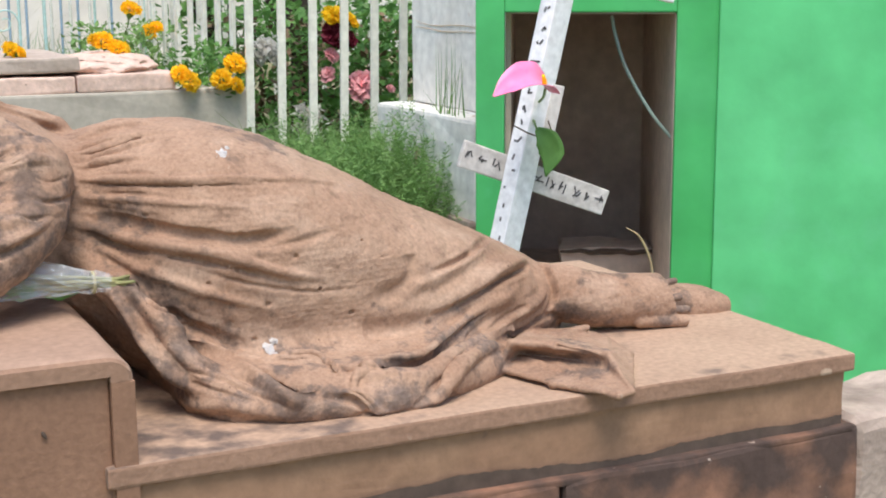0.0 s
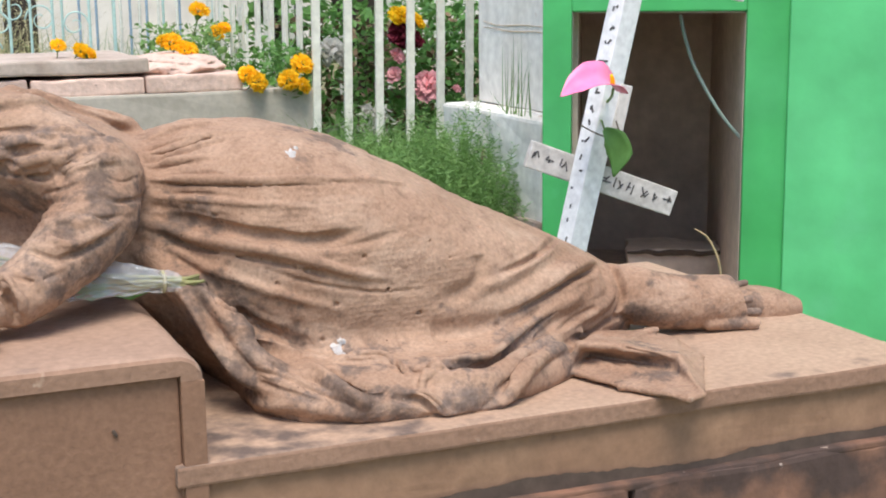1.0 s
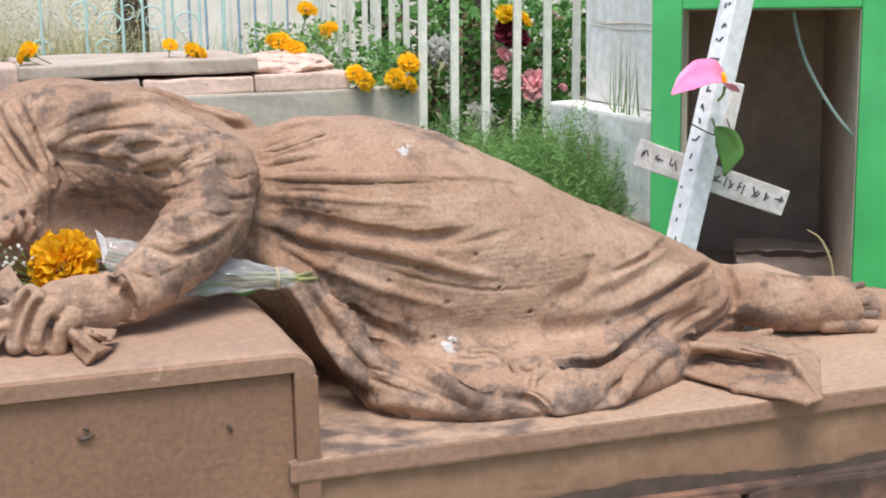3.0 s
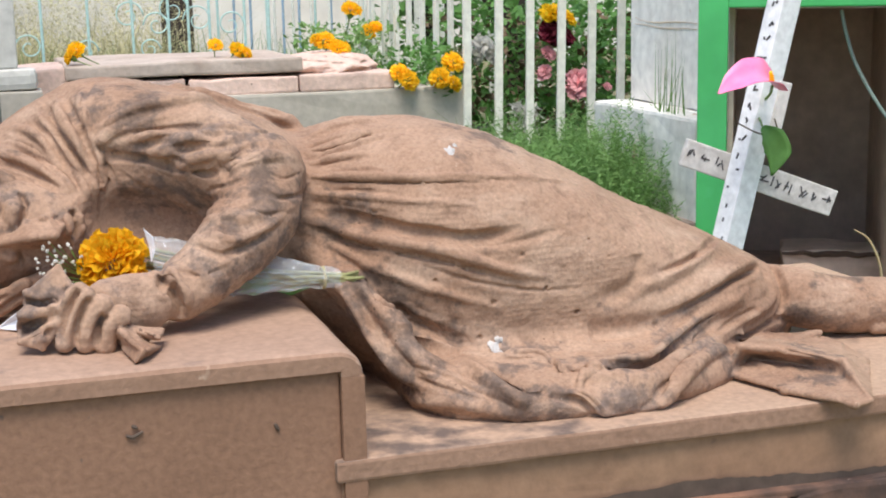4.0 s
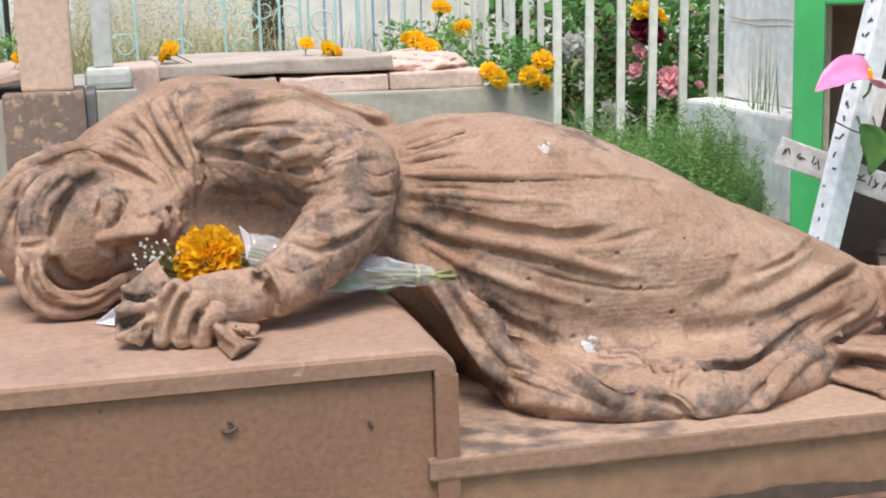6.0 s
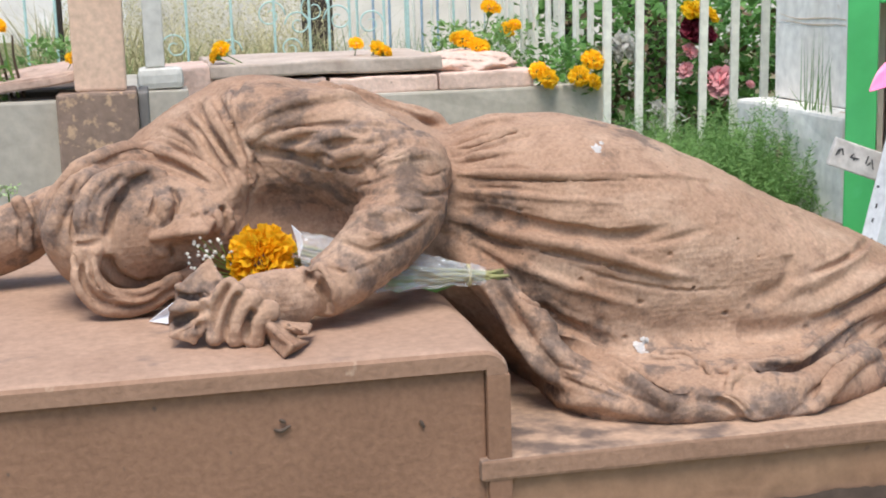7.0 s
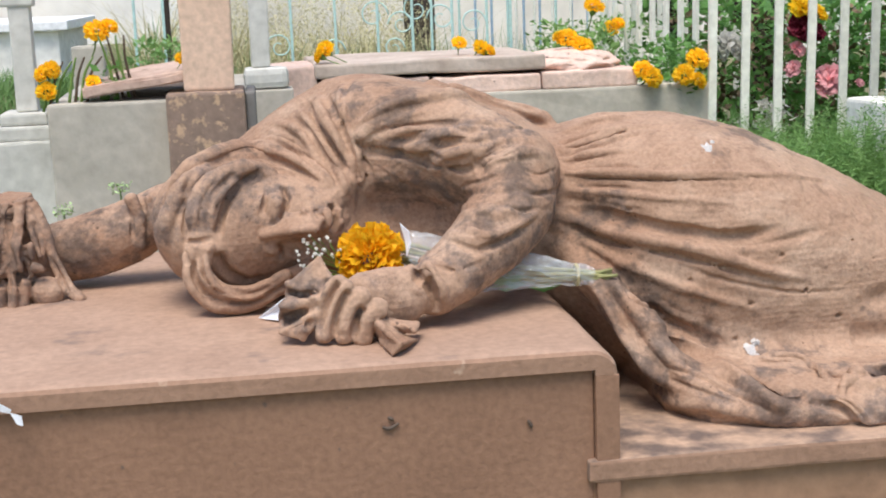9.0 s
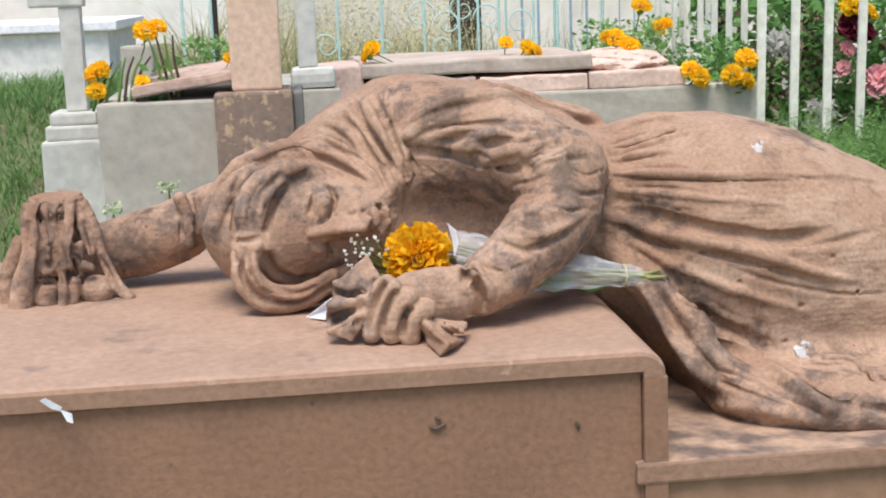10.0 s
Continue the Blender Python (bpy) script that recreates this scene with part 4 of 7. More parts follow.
    c.fold([(0.008, 0.293, 0.915), (0.042, 0.278, 0.920), (0.086, 0.255, 0.926)], [0.0060, 0.0030], 0.004)
    c.fold([(0.004, 0.277, 0.903), (0.055, 0.249, 0.900), (0.131, 0.213, 0.899), (0.223, 0.205, 0.894), (0.286, 0.217, 0.886), (0.353, 0.247, 0.870)], [0.0050, 0.0030], 0.005)
    c.fold([(0.002, 0.269, 0.896), (0.054, 0.244, 0.893), (0.129, 0.209, 0.891), (0.212, 0.198, 0.887)], [0.0030, 0.0020], 0.002, cut=True)
    c.fold([(0.004, 0.262, 0.860), (0.049, 0.231, 0.850), (0.096, 0.202, 0.839), (0.152, 0.178, 0.831), (0.201, 0.170, 0.827), (0.244, 0.169, 0.832)], [0.0090, 0.0070], 0.006, cut=True)
    c.fold([(-0.004, 0.263, 0.848), (0.048, 0.229, 0.832), (0.114, 0.192, 0.819), (0.166, 0.171, 0.806), (0.220, 0.164, 0.786), (0.276, 0.160, 0.771)], [0.0080, 0.0060], 0.004)
    c.fold([(-0.001, 0.261, 0.838), (0.048, 0.229, 0.819), (0.108, 0.193, 0.806), (0.166, 0.171, 0.792), (0.241, 0.162, 0.767)], [0.0040, 0.0030], 0.003, cut=True)
    c.fold([(0.011, 0.253, 0.824), (0.047, 0.229, 0.804), (0.095, 0.199, 0.781), (0.145, 0.177, 0.760), (0.213, 0.166, 0.738)], [0.0070, 0.0040], 0.006)
    c.fold([(0.686, 0.282, 0.667), (0.619, 0.225, 0.665), (0.572, 0.205, 0.657), (0.493, 0.131, 0.665)], [0.0060, 0.0050], 0.003, cut=True)
    c.fold([(-0.253, 0.320, 0.944), (-0.221, 0.305, 0.972), (-0.178, 0.299, 0.990), (-0.126, 0.301, 0.995), (-0.077, 0.358, 0.978)], [0.0110, 0.0090], 0.005)
    c.fold([(-0.249, 0.319, 0.935), (-0.193, 0.287, 0.931), (-0.158, 0.266, 0.918), (-0.122, 0.242, 0.913), (-0.104, 0.230, 0.923)], [0.0080, 0.0060], 0.004, cut=True)
    c.fold([(-0.232, 0.308, 0.946), (-0.186, 0.281, 0.957), (-0.148, 0.260, 0.957), (-0.111, 0.242, 0.950), (-0.083, 0.243, 0.958)], [0.0070, 0.0050], 0.004)
    c.fold([(-0.219, 0.300, 0.953), (-0.179, 0.280, 0.965), (-0.141, 0.263, 0.969), (-0.102, 0.251, 0.964)], [0.0040, 0.0030], 0.003, cut=True)
    c.fold([(-0.213, 0.297, 0.941), (-0.168, 0.269, 0.939), (-0.131, 0.246, 0.935), (-0.105, 0.236, 0.939)], [0.0050, 0.0040], 0.004)
    c.fold([(-0.107, 0.231, 0.920), (-0.097, 0.229, 0.933), (-0.077, 0.227, 0.942), (-0.054, 0.230, 0.947)], [0.0070, 0.0050], 0.003, cut=True)
    c.fold([(-0.110, 0.233, 0.915), (-0.088, 0.221, 0.925), (-0.055, 0.216, 0.934), (-0.027, 0.225, 0.928)], [0.0080, 0.0070], 0.004)
    c.fold([(-0.069, 0.188, 0.899), (-0.042, 0.190, 0.887), (-0.002, 0.263, 0.881)], [0.0030, 0.0025], 0.003, cut=True)
    c.fold([(-0.098, 0.176, 0.882), (-0.066, 0.171, 0.872), (-0.027, 0.200, 0.868)], [0.0030, 0.0020], 0.003, cut=True)
    c.fold([(-0.154, 0.156, 0.847), (-0.126, 0.138, 0.837), (-0.087, 0.152, 0.843), (-0.052, 0.174, 0.857)], [0.0035, 0.0025], 0.003, cut=True)
    c.fold([(-0.144, 0.174, 0.859), (-0.116, 0.148, 0.852), (-0.075, 0.161, 0.857), (-0.040, 0.185, 0.871)], [0.0060, 0.0050], 0.004)
    c.fold([(-0.177, 0.135, 0.823), (-0.152, 0.128, 0.816), (-0.119, 0.135, 0.822)], [0.0030, 0.0020], 0.003, cut=True)
    c.fold([(-0.208, 0.140, 0.822), (-0.190, 0.125, 0.814), (-0.178, 0.119, 0.796), (-0.178, 0.125, 0.776)], [0.0060, 0.0060], 0.002, cut=True)
    c.fold([(-0.180, 0.312, 0.791), (-0.180, 0.127, 0.816), (-0.169, 0.121, 0.798), (-0.170, 0.127, 0.776)], [0.0060, 0.0060], 0.002)
    c.fold([(-0.286, 0.352, 0.963), (-0.259, 0.320, 0.913), (-0.241, 0.290, 0.860)], [0.0080, 0.0070], 0.003)
    c.fold([(-0.299, 0.408, 0.995), (-0.276, 0.340, 0.962), (-0.249, 0.318, 0.914), (-0.233, 0.297, 0.864)], [0.0035, 0.0035], 0.002, cut=True)
    c.fold([(-0.285, 0.412, 1.003), (-0.269, 0.334, 0.969), (-0.245, 0.317, 0.925), (-0.229, 0.306, 0.891)], [0.0080, 0.0070], 0.003)
    c.fold([(-0.275, 0.405, 1.006), (-0.260, 0.329, 0.976), (-0.238, 0.312, 0.935), (-0.223, 0.307, 0.904)], [0.0035, 0.0035], 0.002, cut=True)
    c.fold([(-0.345, 0.417, 0.965), (-0.305, 0.360, 0.955), (-0.274, 0.323, 0.912), (-0.257, 0.284, 0.880)], [0.0080, 0.0070], 0.003)
    c.fold([(-0.357, 0.407, 0.952), (-0.312, 0.358, 0.941), (-0.284, 0.321, 0.909), (-0.264, 0.283, 0.882)], [0.0035, 0.0035], 0.002, cut=True)
    c.fold([(-0.478, 0.321, 0.881), (-0.448, 0.329, 0.918), (-0.408, 0.344, 0.936), (-0.366, 0.385, 0.935), (-0.327, 0.356, 0.926), (-0.289, 0.313, 0.905), (-0.264, 0.287, 0.887)], [0.0110, 0.0090], 0.003)
    c.fold([(-0.446, 0.300, 0.900), (-0.421, 0.308, 0.918), (-0.387, 0.317, 0.927), (-0.349, 0.327, 0.922), (-0.316, 0.314, 0.909), (-0.284, 0.287, 0.891)], [0.0050, 0.0040], 0.002, cut=True)
    c.fold([(-0.479, 0.321, 0.817), (-0.471, 0.302, 0.866), (-0.448, 0.306, 0.904), (-0.416, 0.316, 0.924)], [0.0130, 0.0120], 0.003)
    c.fold([(-0.450, 0.258, 0.815), (-0.453, 0.284, 0.855), (-0.443, 0.288, 0.887), (-0.422, 0.295, 0.908), (-0.394, 0.305, 0.920)], [0.0050, 0.0050], 0.002, cut=True)
    c.fold([(-0.422, 0.269, 0.852), (-0.421, 0.275, 0.880), (-0.402, 0.284, 0.900), (-0.371, 0.301, 0.913)], [0.0090, 0.0070], 0.003)
    c.fold([(-0.430, 0.267, 0.851), (-0.429, 0.277, 0.878), (-0.410, 0.287, 0.902), (-0.377, 0.303, 0.917)], [0.0035, 0.0030], 0.001, cut=True)
    c.fold([(-0.413, 0.265, 0.837), (-0.407, 0.270, 0.873), (-0.391, 0.279, 0.894), (-0.366, 0.295, 0.908), (-0.329, 0.322, 0.915)], [0.0050, 0.0040], 0.002, cut=True)
    c.fold([(-0.366, 0.272, 0.874), (-0.357, 0.279, 0.888), (-0.344, 0.290, 0.899)], [0.0060, 0.0050], 0.003)
    c.fold([(-0.300, 0.269, 0.868), (-0.293, 0.272, 0.871)], [0.0025, 0.0025], 0.001, cut=True)
    c.fold([(-0.285, 0.273, 0.871), (-0.282, 0.271, 0.860), (-0.286, 0.269, 0.848)], [0.0060, 0.0050], 0.002)
    c.fold([(-0.267, 0.278, 0.872), (-0.266, 0.277, 0.861), (-0.268, 0.275, 0.850)], [0.0060, 0.0050], 0.002)
    c.fold([(-0.258, 0.280, 0.871), (-0.257, 0.279, 0.859)], [0.0030, 0.0030], 0.002, cut=True)
    c.fold([(0.120, 0.187, 0.795), (0.185, 0.168, 0.772), (0.256, 0.161, 0.757), (0.315, 0.160, 0.755)], [0.0025, 0.0020], 0.003, cut=True)
    c.fold([(0.003, 0.267, 0.882), (0.052, 0.238, 0.876), (0.113, 0.204, 0.871), (0.178, 0.184, 0.866)], [0.0040, 0.0030], 0.004)
    c.fold([(0.002, 0.267, 0.887), (0.053, 0.240, 0.884), (0.102, 0.212, 0.879)], [0.0025, 0.0020], 0.003, cut=True)
    c.fold([(0.044, 0.380, 0.948), (0.087, 0.371, 0.957), (0.140, 0.340, 0.958)], [0.0040, 0.0030], 0.004)
    c.fold([(-0.432, 0.254, 0.832), (-0.434, 0.252, 0.807), (-0.417, 0.251, 0.784), (-0.382, 0.252, 0.776), (-0.341, 0.252, 0.794)], [0.0025, 0.0020], 0.002, cut=True)
    c.fold([(-0.441, 0.259, 0.829), (-0.445, 0.259, 0.801), (-0.427, 0.260, 0.776), (-0.386, 0.258, 0.767), (-0.343, 0.259, 0.783)], [0.0025, 0.0020], 0.002, cut=True)
    c.fold([(-0.080, 0.262, 0.970), (-0.054, 0.253, 0.960), (-0.008, 0.341, 0.944)], [0.0025, 0.0020], 0.002, cut=True)
    c.fold([(-0.134, 0.262, 0.970), (-0.095, 0.255, 0.968), (-0.055, 0.248, 0.958)], [0.0040, 0.0030], 0.004)
    c.fold([(-0.124, 0.254, 0.892), (-0.108, 0.226, 0.901), (-0.085, 0.205, 0.910)], [0.0025, 0.0020], 0.002, cut=True)
    c.fold([(-0.148, 0.285, 0.854), (-0.124, 0.174, 0.871), (-0.084, 0.179, 0.888)], [0.0040, 0.0030], 0.004)
    c.fold([(-0.058, 0.204, 0.916), (-0.038, 0.205, 0.908), (-0.012, 0.232, 0.910)], [0.0025, 0.0020], 0.002, cut=True)
    c.fold([(-0.213, 0.302, 0.911), (-0.187, 0.294, 0.890), (-0.148, 0.284, 0.876)], [0.0025, 0.0020], 0.003, cut=True)
    c.fold([(-0.207, 0.300, 0.890), (-0.175, 0.291, 0.869), (-0.135, 0.282, 0.858)], [0.0040, 0.0030], 0.004)
    c.fold([(-0.528, 0.462, 0.844), (-0.529, 0.459, 0.814)], [0.0040, 0.0040], 0.002, cut=True)
    c.fold([(-0.511, 0.482, 0.870), (-0.509, 0.460, 0.839), (-0.511, 0.461, 0.813)], [0.0040, 0.0040], 0.002, cut=True)
    c.fold([(-0.251, 0.381, 1.010), (-0.255, 0.328, 0.983), (-0.248, 0.318, 0.937), (-0.237, 0.308, 0.898), (-0.236, 0.294, 0.865)], [0.0070, 0.0050], 0.003)
    c.fold([(-0.244, 0.315, 0.942), (-0.234, 0.311, 0.911), (-0.231, 0.303, 0.884), (-0.230, 0.300, 0.855)], [0.0030, 0.0025], 0.002, cut=True)
    c.fold([(-0.436, 0.267, 0.852), (-0.437, 0.280, 0.878), (-0.417, 0.290, 0.904), (-0.384, 0.304, 0.918), (-0.346, 0.323, 0.920)], [0.0160, 0.0120], 0.002)
    c.fold([(-0.456, 0.285, 0.841), (-0.439, 0.260, 0.843), (-0.420, 0.265, 0.844)], [0.0045, 0.0040], 0.001, cut=True)
    c.fold([(-0.353, 0.274, 0.877), (-0.344, 0.276, 0.882), (-0.340, 0.283, 0.892)], [0.0060, 0.0055], 0.006)
    c.fold([(-0.363, 0.271, 0.870), (-0.358, 0.277, 0.885), (-0.347, 0.290, 0.899)], [0.0040, 0.0030], 0.003, cut=True)
    c.fold([(-0.356, 0.272, 0.827), (-0.346, 0.280, 0.825)], [0.0080, 0.0070], 0.002)
    c.fold([(-0.342, 0.278, 0.831), (-0.339, 0.281, 0.820), (-0.344, 0.281, 0.811)], [0.0035, 0.0030], 0.001, cut=True)
    c.fold([(-0.316, 0.258, 0.871), (-0.310, 0.256, 0.872)], [0.0040, 0.0040], 0.002)
    c.fold([(-0.264, 0.285, 0.885), (-0.258, 0.281, 0.872), (-0.257, 0.279, 0.855)], [0.0050, 0.0040], 0.004)
    c.fold([(0.717, 0.321, 0.693), (0.776, 0.321, 0.683), (0.839, 0.327, 0.676)], [0.0030, 0.0030], 0.002, cut=True)
    c.fold([(0.191, 0.136, 0.683), (0.223, 0.134, 0.683), (0.249, 0.126, 0.683), (0.255, 0.105, 0.680)], [0.0070, 0.0070], 0.003)
    c.fold([(0.169, 0.125, 0.682), (0.184, 0.086, 0.672), (0.202, 0.059, 0.660), (0.221, 0.054, 0.659), (0.236, 0.062, 0.666)], [0.0050, 0.0040], 0.003, cut=True)
    c.fold([(0.257, 0.118, 0.682), (0.259, 0.092, 0.677), (0.267, 0.074, 0.673)], [0.0070, 0.0060], 0.003)
    c.fold([(0.263, 0.103, 0.680), (0.268, 0.084, 0.676), (0.281, 0.079, 0.675)], [0.0050, 0.0040], 0.002, cut=True)
    c.fold([(0.320, 0.068, 0.673), (0.299, 0.077, 0.675), (0.278, 0.064, 0.670), (0.268, 0.048, 0.660)], [0.0070, 0.0070], 0.003)
    c.fold([(0.301, 0.082, 0.677), (0.322, 0.071, 0.674), (0.351, 0.071, 0.672), (0.379, 0.081, 0.673), (0.418, 0.113, 0.679), (0.476, 0.166, 0.689), (0.519, 0.185, 0.701)], [0.0070, 0.0040], 0.002, cut=True)
    c.fold([(0.305, 0.100, 0.680), (0.349, 0.087, 0.677), (0.382, 0.097, 0.676), (0.423, 0.133, 0.682), (0.477, 0.171, 0.697), (0.528, 0.188, 0.714)], [0.0080, 0.0070], 0.004)
    c.fold([(0.523, 0.153, 0.661), (0.474, 0.116, 0.665), (0.420, 0.071, 0.661), (0.387, 0.050, 0.646), (0.359, 0.047, 0.629), (0.321, 0.046, 0.621), (0.280, 0.044, 0.627)], [0.0090, 0.0130], 0.003)
    c.fold([(0.461, 0.121, 0.671), (0.411, 0.078, 0.668), (0.381, 0.054, 0.656), (0.360, 0.043, 0.645)], [0.0050, 0.0040], 0.003, cut=True)
    c.fold([(0.249, 0.053, 0.661), (0.273, 0.042, 0.655), (0.291, 0.035, 0.637), (0.311, 0.047, 0.621)], [0.0060, 0.0050], 0.003)
    c.fold([(0.252, 0.044, 0.653), (0.268, 0.039, 0.646), (0.283, 0.041, 0.630)], [0.0040, 0.0030], 0.002, cut=True)
    # shadowed hollow of the chest under the sleeve
    c.egg((-0.190, 0.268, 0.848), (0.080, 0.062, 0.046), (0, 24, 0), k=0.016, cut=True)
    # holes weathered into the cloth
    for x, y, z, r in ((0.243, 0.163, 0.802, 0.0042), (0.271, 0.161, 0.759, 0.0055), (0.313, 0.161, 0.725, 0.0058), (0.206, 0.166, 0.745, 0.0035), (0.136, 0.181, 0.775, 0.0036),
                       (0.072, 0.218, 0.857, 0.0032), (0.333, 0.172, 0.813, 0.0042), (0.421, 0.161, 0.697, 0.0045), (0.107, 0.198, 0.809, 0.0034), (0.163, 0.175, 0.791, 0.0040),
                       (0.358, 0.168, 0.790, 0.0034), (0.421, 0.212, 0.817, 0.0032), (0.189, 0.173, 0.701, 0.0040), (0.547, 0.213, 0.762, 0.0060)):
        c.egg((x, y, z), (r * 0.75, r * 1.2, r * 0.6), k=0.001, cut=True)
    c.ruffle(0.0005, 0.011, 5)
    c.ruffle(0.0012, 0.045, 6)
    v, f = c.skin()
    n = outward(v, f)
    # finer folds, strands and creases
    chisel(v, n, ((0.005, 0.296, 0.919), (0.042, 0.286, 0.926), (0.083, 0.277, 0.937), (0.114, 0.273, 0.943)), 0.0049, -0.0067, 0.44)
    chisel(v, n, ((0.010, 0.315, 0.931), (0.039, 0.302, 0.939), (0.067, 0.293, 0.947)), 0.0041, -0.0053, 0.57)
    chisel(v, n, ((0.007, 0.303, 0.925), (0.051, 0.295, 0.932), (0.097, 0.275, 0.940)), 0.0070, 0.0043, 0.60)
    chisel(v, n, ((0.003, 0.278, 0.908), (0.054, 0.253, 0.905), (0.121, 0.214, 0.905), (0.204, 0.202, 0.899)), 0.0033, -0.0045, 0.67)
    chisel(v, n, ((0.002, 0.273, 0.900), (0.064, 0.236, 0.899), (0.146, 0.203, 0.895), (0.232, 0.200, 0.887)), 0.0070, 0.0043, 0.60)
    chisel(v, n, ((-0.001, 0.265, 0.869), (0.048, 0.237, 0.862), (0.102, 0.202, 0.852)), 0.0049, -0.0032, 0.67)
    chisel(v, n, ((0.137, 0.181, 0.824), (0.191, 0.171, 0.818), (0.248, 0.167, 0.820), (0.303, 0.173, 0.829)), 0.0053, -0.0045, 0.67)
    chisel(v, n, ((0.577, 0.296, 0.774), (0.511, 0.215, 0.775), (0.467, 0.187, 0.769), (0.436, 0.175, 0.763)), 0.0052, -0.0075, 0.60)
    chisel(v, n, ((0.540, 0.237, 0.773), (0.486, 0.194, 0.767), (0.435, 0.172, 0.755), (0.392, 0.167, 0.745)), 0.0090, 0.0051, 0.67)
    chisel(v, n, ((0.626, 0.278, 0.741), (0.567, 0.219, 0.749), (0.518, 0.191, 0.740), (0.468, 0.174, 0.727), (0.417, 0.168, 0.716), (0.352, 0.163, 0.708)), 0.0135, 0.0093, 0.55)
    chisel(v, n, ((0.619, 0.257, 0.738), (0.561, 0.208, 0.739), (0.516, 0.186, 0.728), (0.468, 0.174, 0.716), (0.424, 0.167, 0.705)), 0.0063, -0.0105, 0.57)
    chisel(v, n, ((0.401, 0.176, 0.788), (0.399, 0.168, 0.761), (0.376, 0.165, 0.745), (0.336, 0.162, 0.737)), 0.0107, -0.0075, 0.80)
    chisel(v, n, ((0.566, 0.200, 0.716), (0.524, 0.186, 0.704), (0.485, 0.175, 0.685), (0.437, 0.143, 0.677)), 0.0105, 0.0068, 0.62)
    chisel(v, n, ((0.620, 0.227, 0.693), (0.576, 0.202, 0.685), (0.530, 0.180, 0.675), (0.479, 0.139, 0.673)), 0.0080, 0.0051, 0.83)
    chisel(v, n, ((0.592, 0.208, 0.692), (0.548, 0.191, 0.683), (0.497, 0.157, 0.675)), 0.0045, -0.0060, 0.75)
    chisel(v, n, ((0.327, 0.160, 0.696), (0.373, 0.158, 0.695), (0.420, 0.166, 0.701)), 0.0125, -0.0090, 0.83)
    chisel(v, n, ((0.303, 0.069, 0.679), (0.343, 0.077, 0.671), (0.378, 0.086, 0.668), (0.415, 0.116, 0.670), (0.477, 0.159, 0.682), (0.529, 0.186, 0.695)), 0.0077, -0.0135, 0.67)
    chisel(v, n, ((0.034, 0.215, 0.793), (0.046, 0.185, 0.772), (0.067, 0.162, 0.747), (0.112, 0.202, 0.710), (0.148, 0.180, 0.696), (0.181, 0.150, 0.684)), 0.0140, 0.0102, 0.83)
    chisel(v, n, ((0.051, 0.198, 0.779), (0.066, 0.182, 0.761), (0.099, 0.204, 0.730), (0.137, 0.189, 0.707), (0.167, 0.173, 0.695), (0.199, 0.160, 0.688)), 0.0085, -0.0150, 0.60)
    chisel(v, n, ((0.022, 0.210, 0.787), (0.035, 0.182, 0.762), (0.050, 0.155, 0.725), (0.071, 0.134, 0.691), (0.088, 0.125, 0.667)), 0.0130, 0.0093, 0.73)
    chisel(v, n, ((0.032, 0.192, 0.774), (0.048, 0.164, 0.746), (0.063, 0.141, 0.714), (0.082, 0.123, 0.689), (0.109, 0.102, 0.669)), 0.0075, -0.0120, 0.62)
    chisel(v, n, ((0.152, 0.149, 0.686), (0.170, 0.096, 0.675), (0.192, 0.060, 0.659), (0.206, 0.050, 0.652)), 0.0105, 0.0076, 0.78)
    chisel(v, n, ((0.176, 0.114, 0.680), (0.197, 0.074, 0.665), (0.223, 0.059, 0.662)), 0.0085, -0.0120, 0.62)
    chisel(v, n, ((0.189, 0.152, 0.684), (0.218, 0.131, 0.689), (0.247, 0.119, 0.688)), 0.0075, 0.0051, 1.00)
    chisel(v, n, ((0.251, 0.117, 0.688), (0.256, 0.088, 0.683), (0.276, 0.083, 0.671)), 0.0063, -0.0105, 0.71)
    chisel(v, n, ((0.287, 0.065, 0.680), (0.308, 0.064, 0.672), (0.340, 0.054, 0.666), (0.383, 0.065, 0.667), (0.448, 0.119, 0.671), (0.527, 0.175, 0.672)), 0.0130, 0.0085, 0.60)
    chisel(v, n, ((0.230, 0.051, 0.658), (0.250, 0.046, 0.653), (0.271, 0.042, 0.647), (0.281, 0.037, 0.636)), 0.0052, -0.0075, 0.80)
    chisel(v, n, ((-0.423, 0.314, 0.926), (-0.404, 0.328, 0.931), (-0.376, 0.334, 0.932), (-0.348, 0.354, 0.926), (-0.315, 0.330, 0.914), (-0.290, 0.299, 0.899)), 0.0054, -0.0054, 0.80)
    chisel(v, n, ((-0.431, 0.324, 0.931), (-0.403, 0.336, 0.940), (-0.369, 0.371, 0.937), (-0.334, 0.352, 0.932), (-0.302, 0.317, 0.917), (-0.273, 0.292, 0.896)), 0.0085, 0.0059, 0.71)
    chisel(v, n, ((-0.439, 0.304, 0.923), (-0.447, 0.294, 0.904), (-0.452, 0.276, 0.880), (-0.456, 0.283, 0.848), (-0.453, 0.265, 0.824), (-0.444, 0.263, 0.800)), 0.0054, -0.0054, 0.80)
    chisel(v, n, ((-0.411, 0.278, 0.912), (-0.425, 0.270, 0.896), (-0.433, 0.263, 0.874), (-0.433, 0.263, 0.852)), 0.0036, -0.0025, 0.86)
    chisel(v, n, ((-0.391, 0.285, 0.919), (-0.412, 0.276, 0.901), (-0.423, 0.265, 0.880), (-0.424, 0.268, 0.854)), 0.0036, -0.0038, 0.86)
    chisel(v, n, ((-0.438, 0.296, 0.907), (-0.443, 0.266, 0.887), (-0.443, 0.267, 0.857)), 0.0036, -0.0025, 0.86)
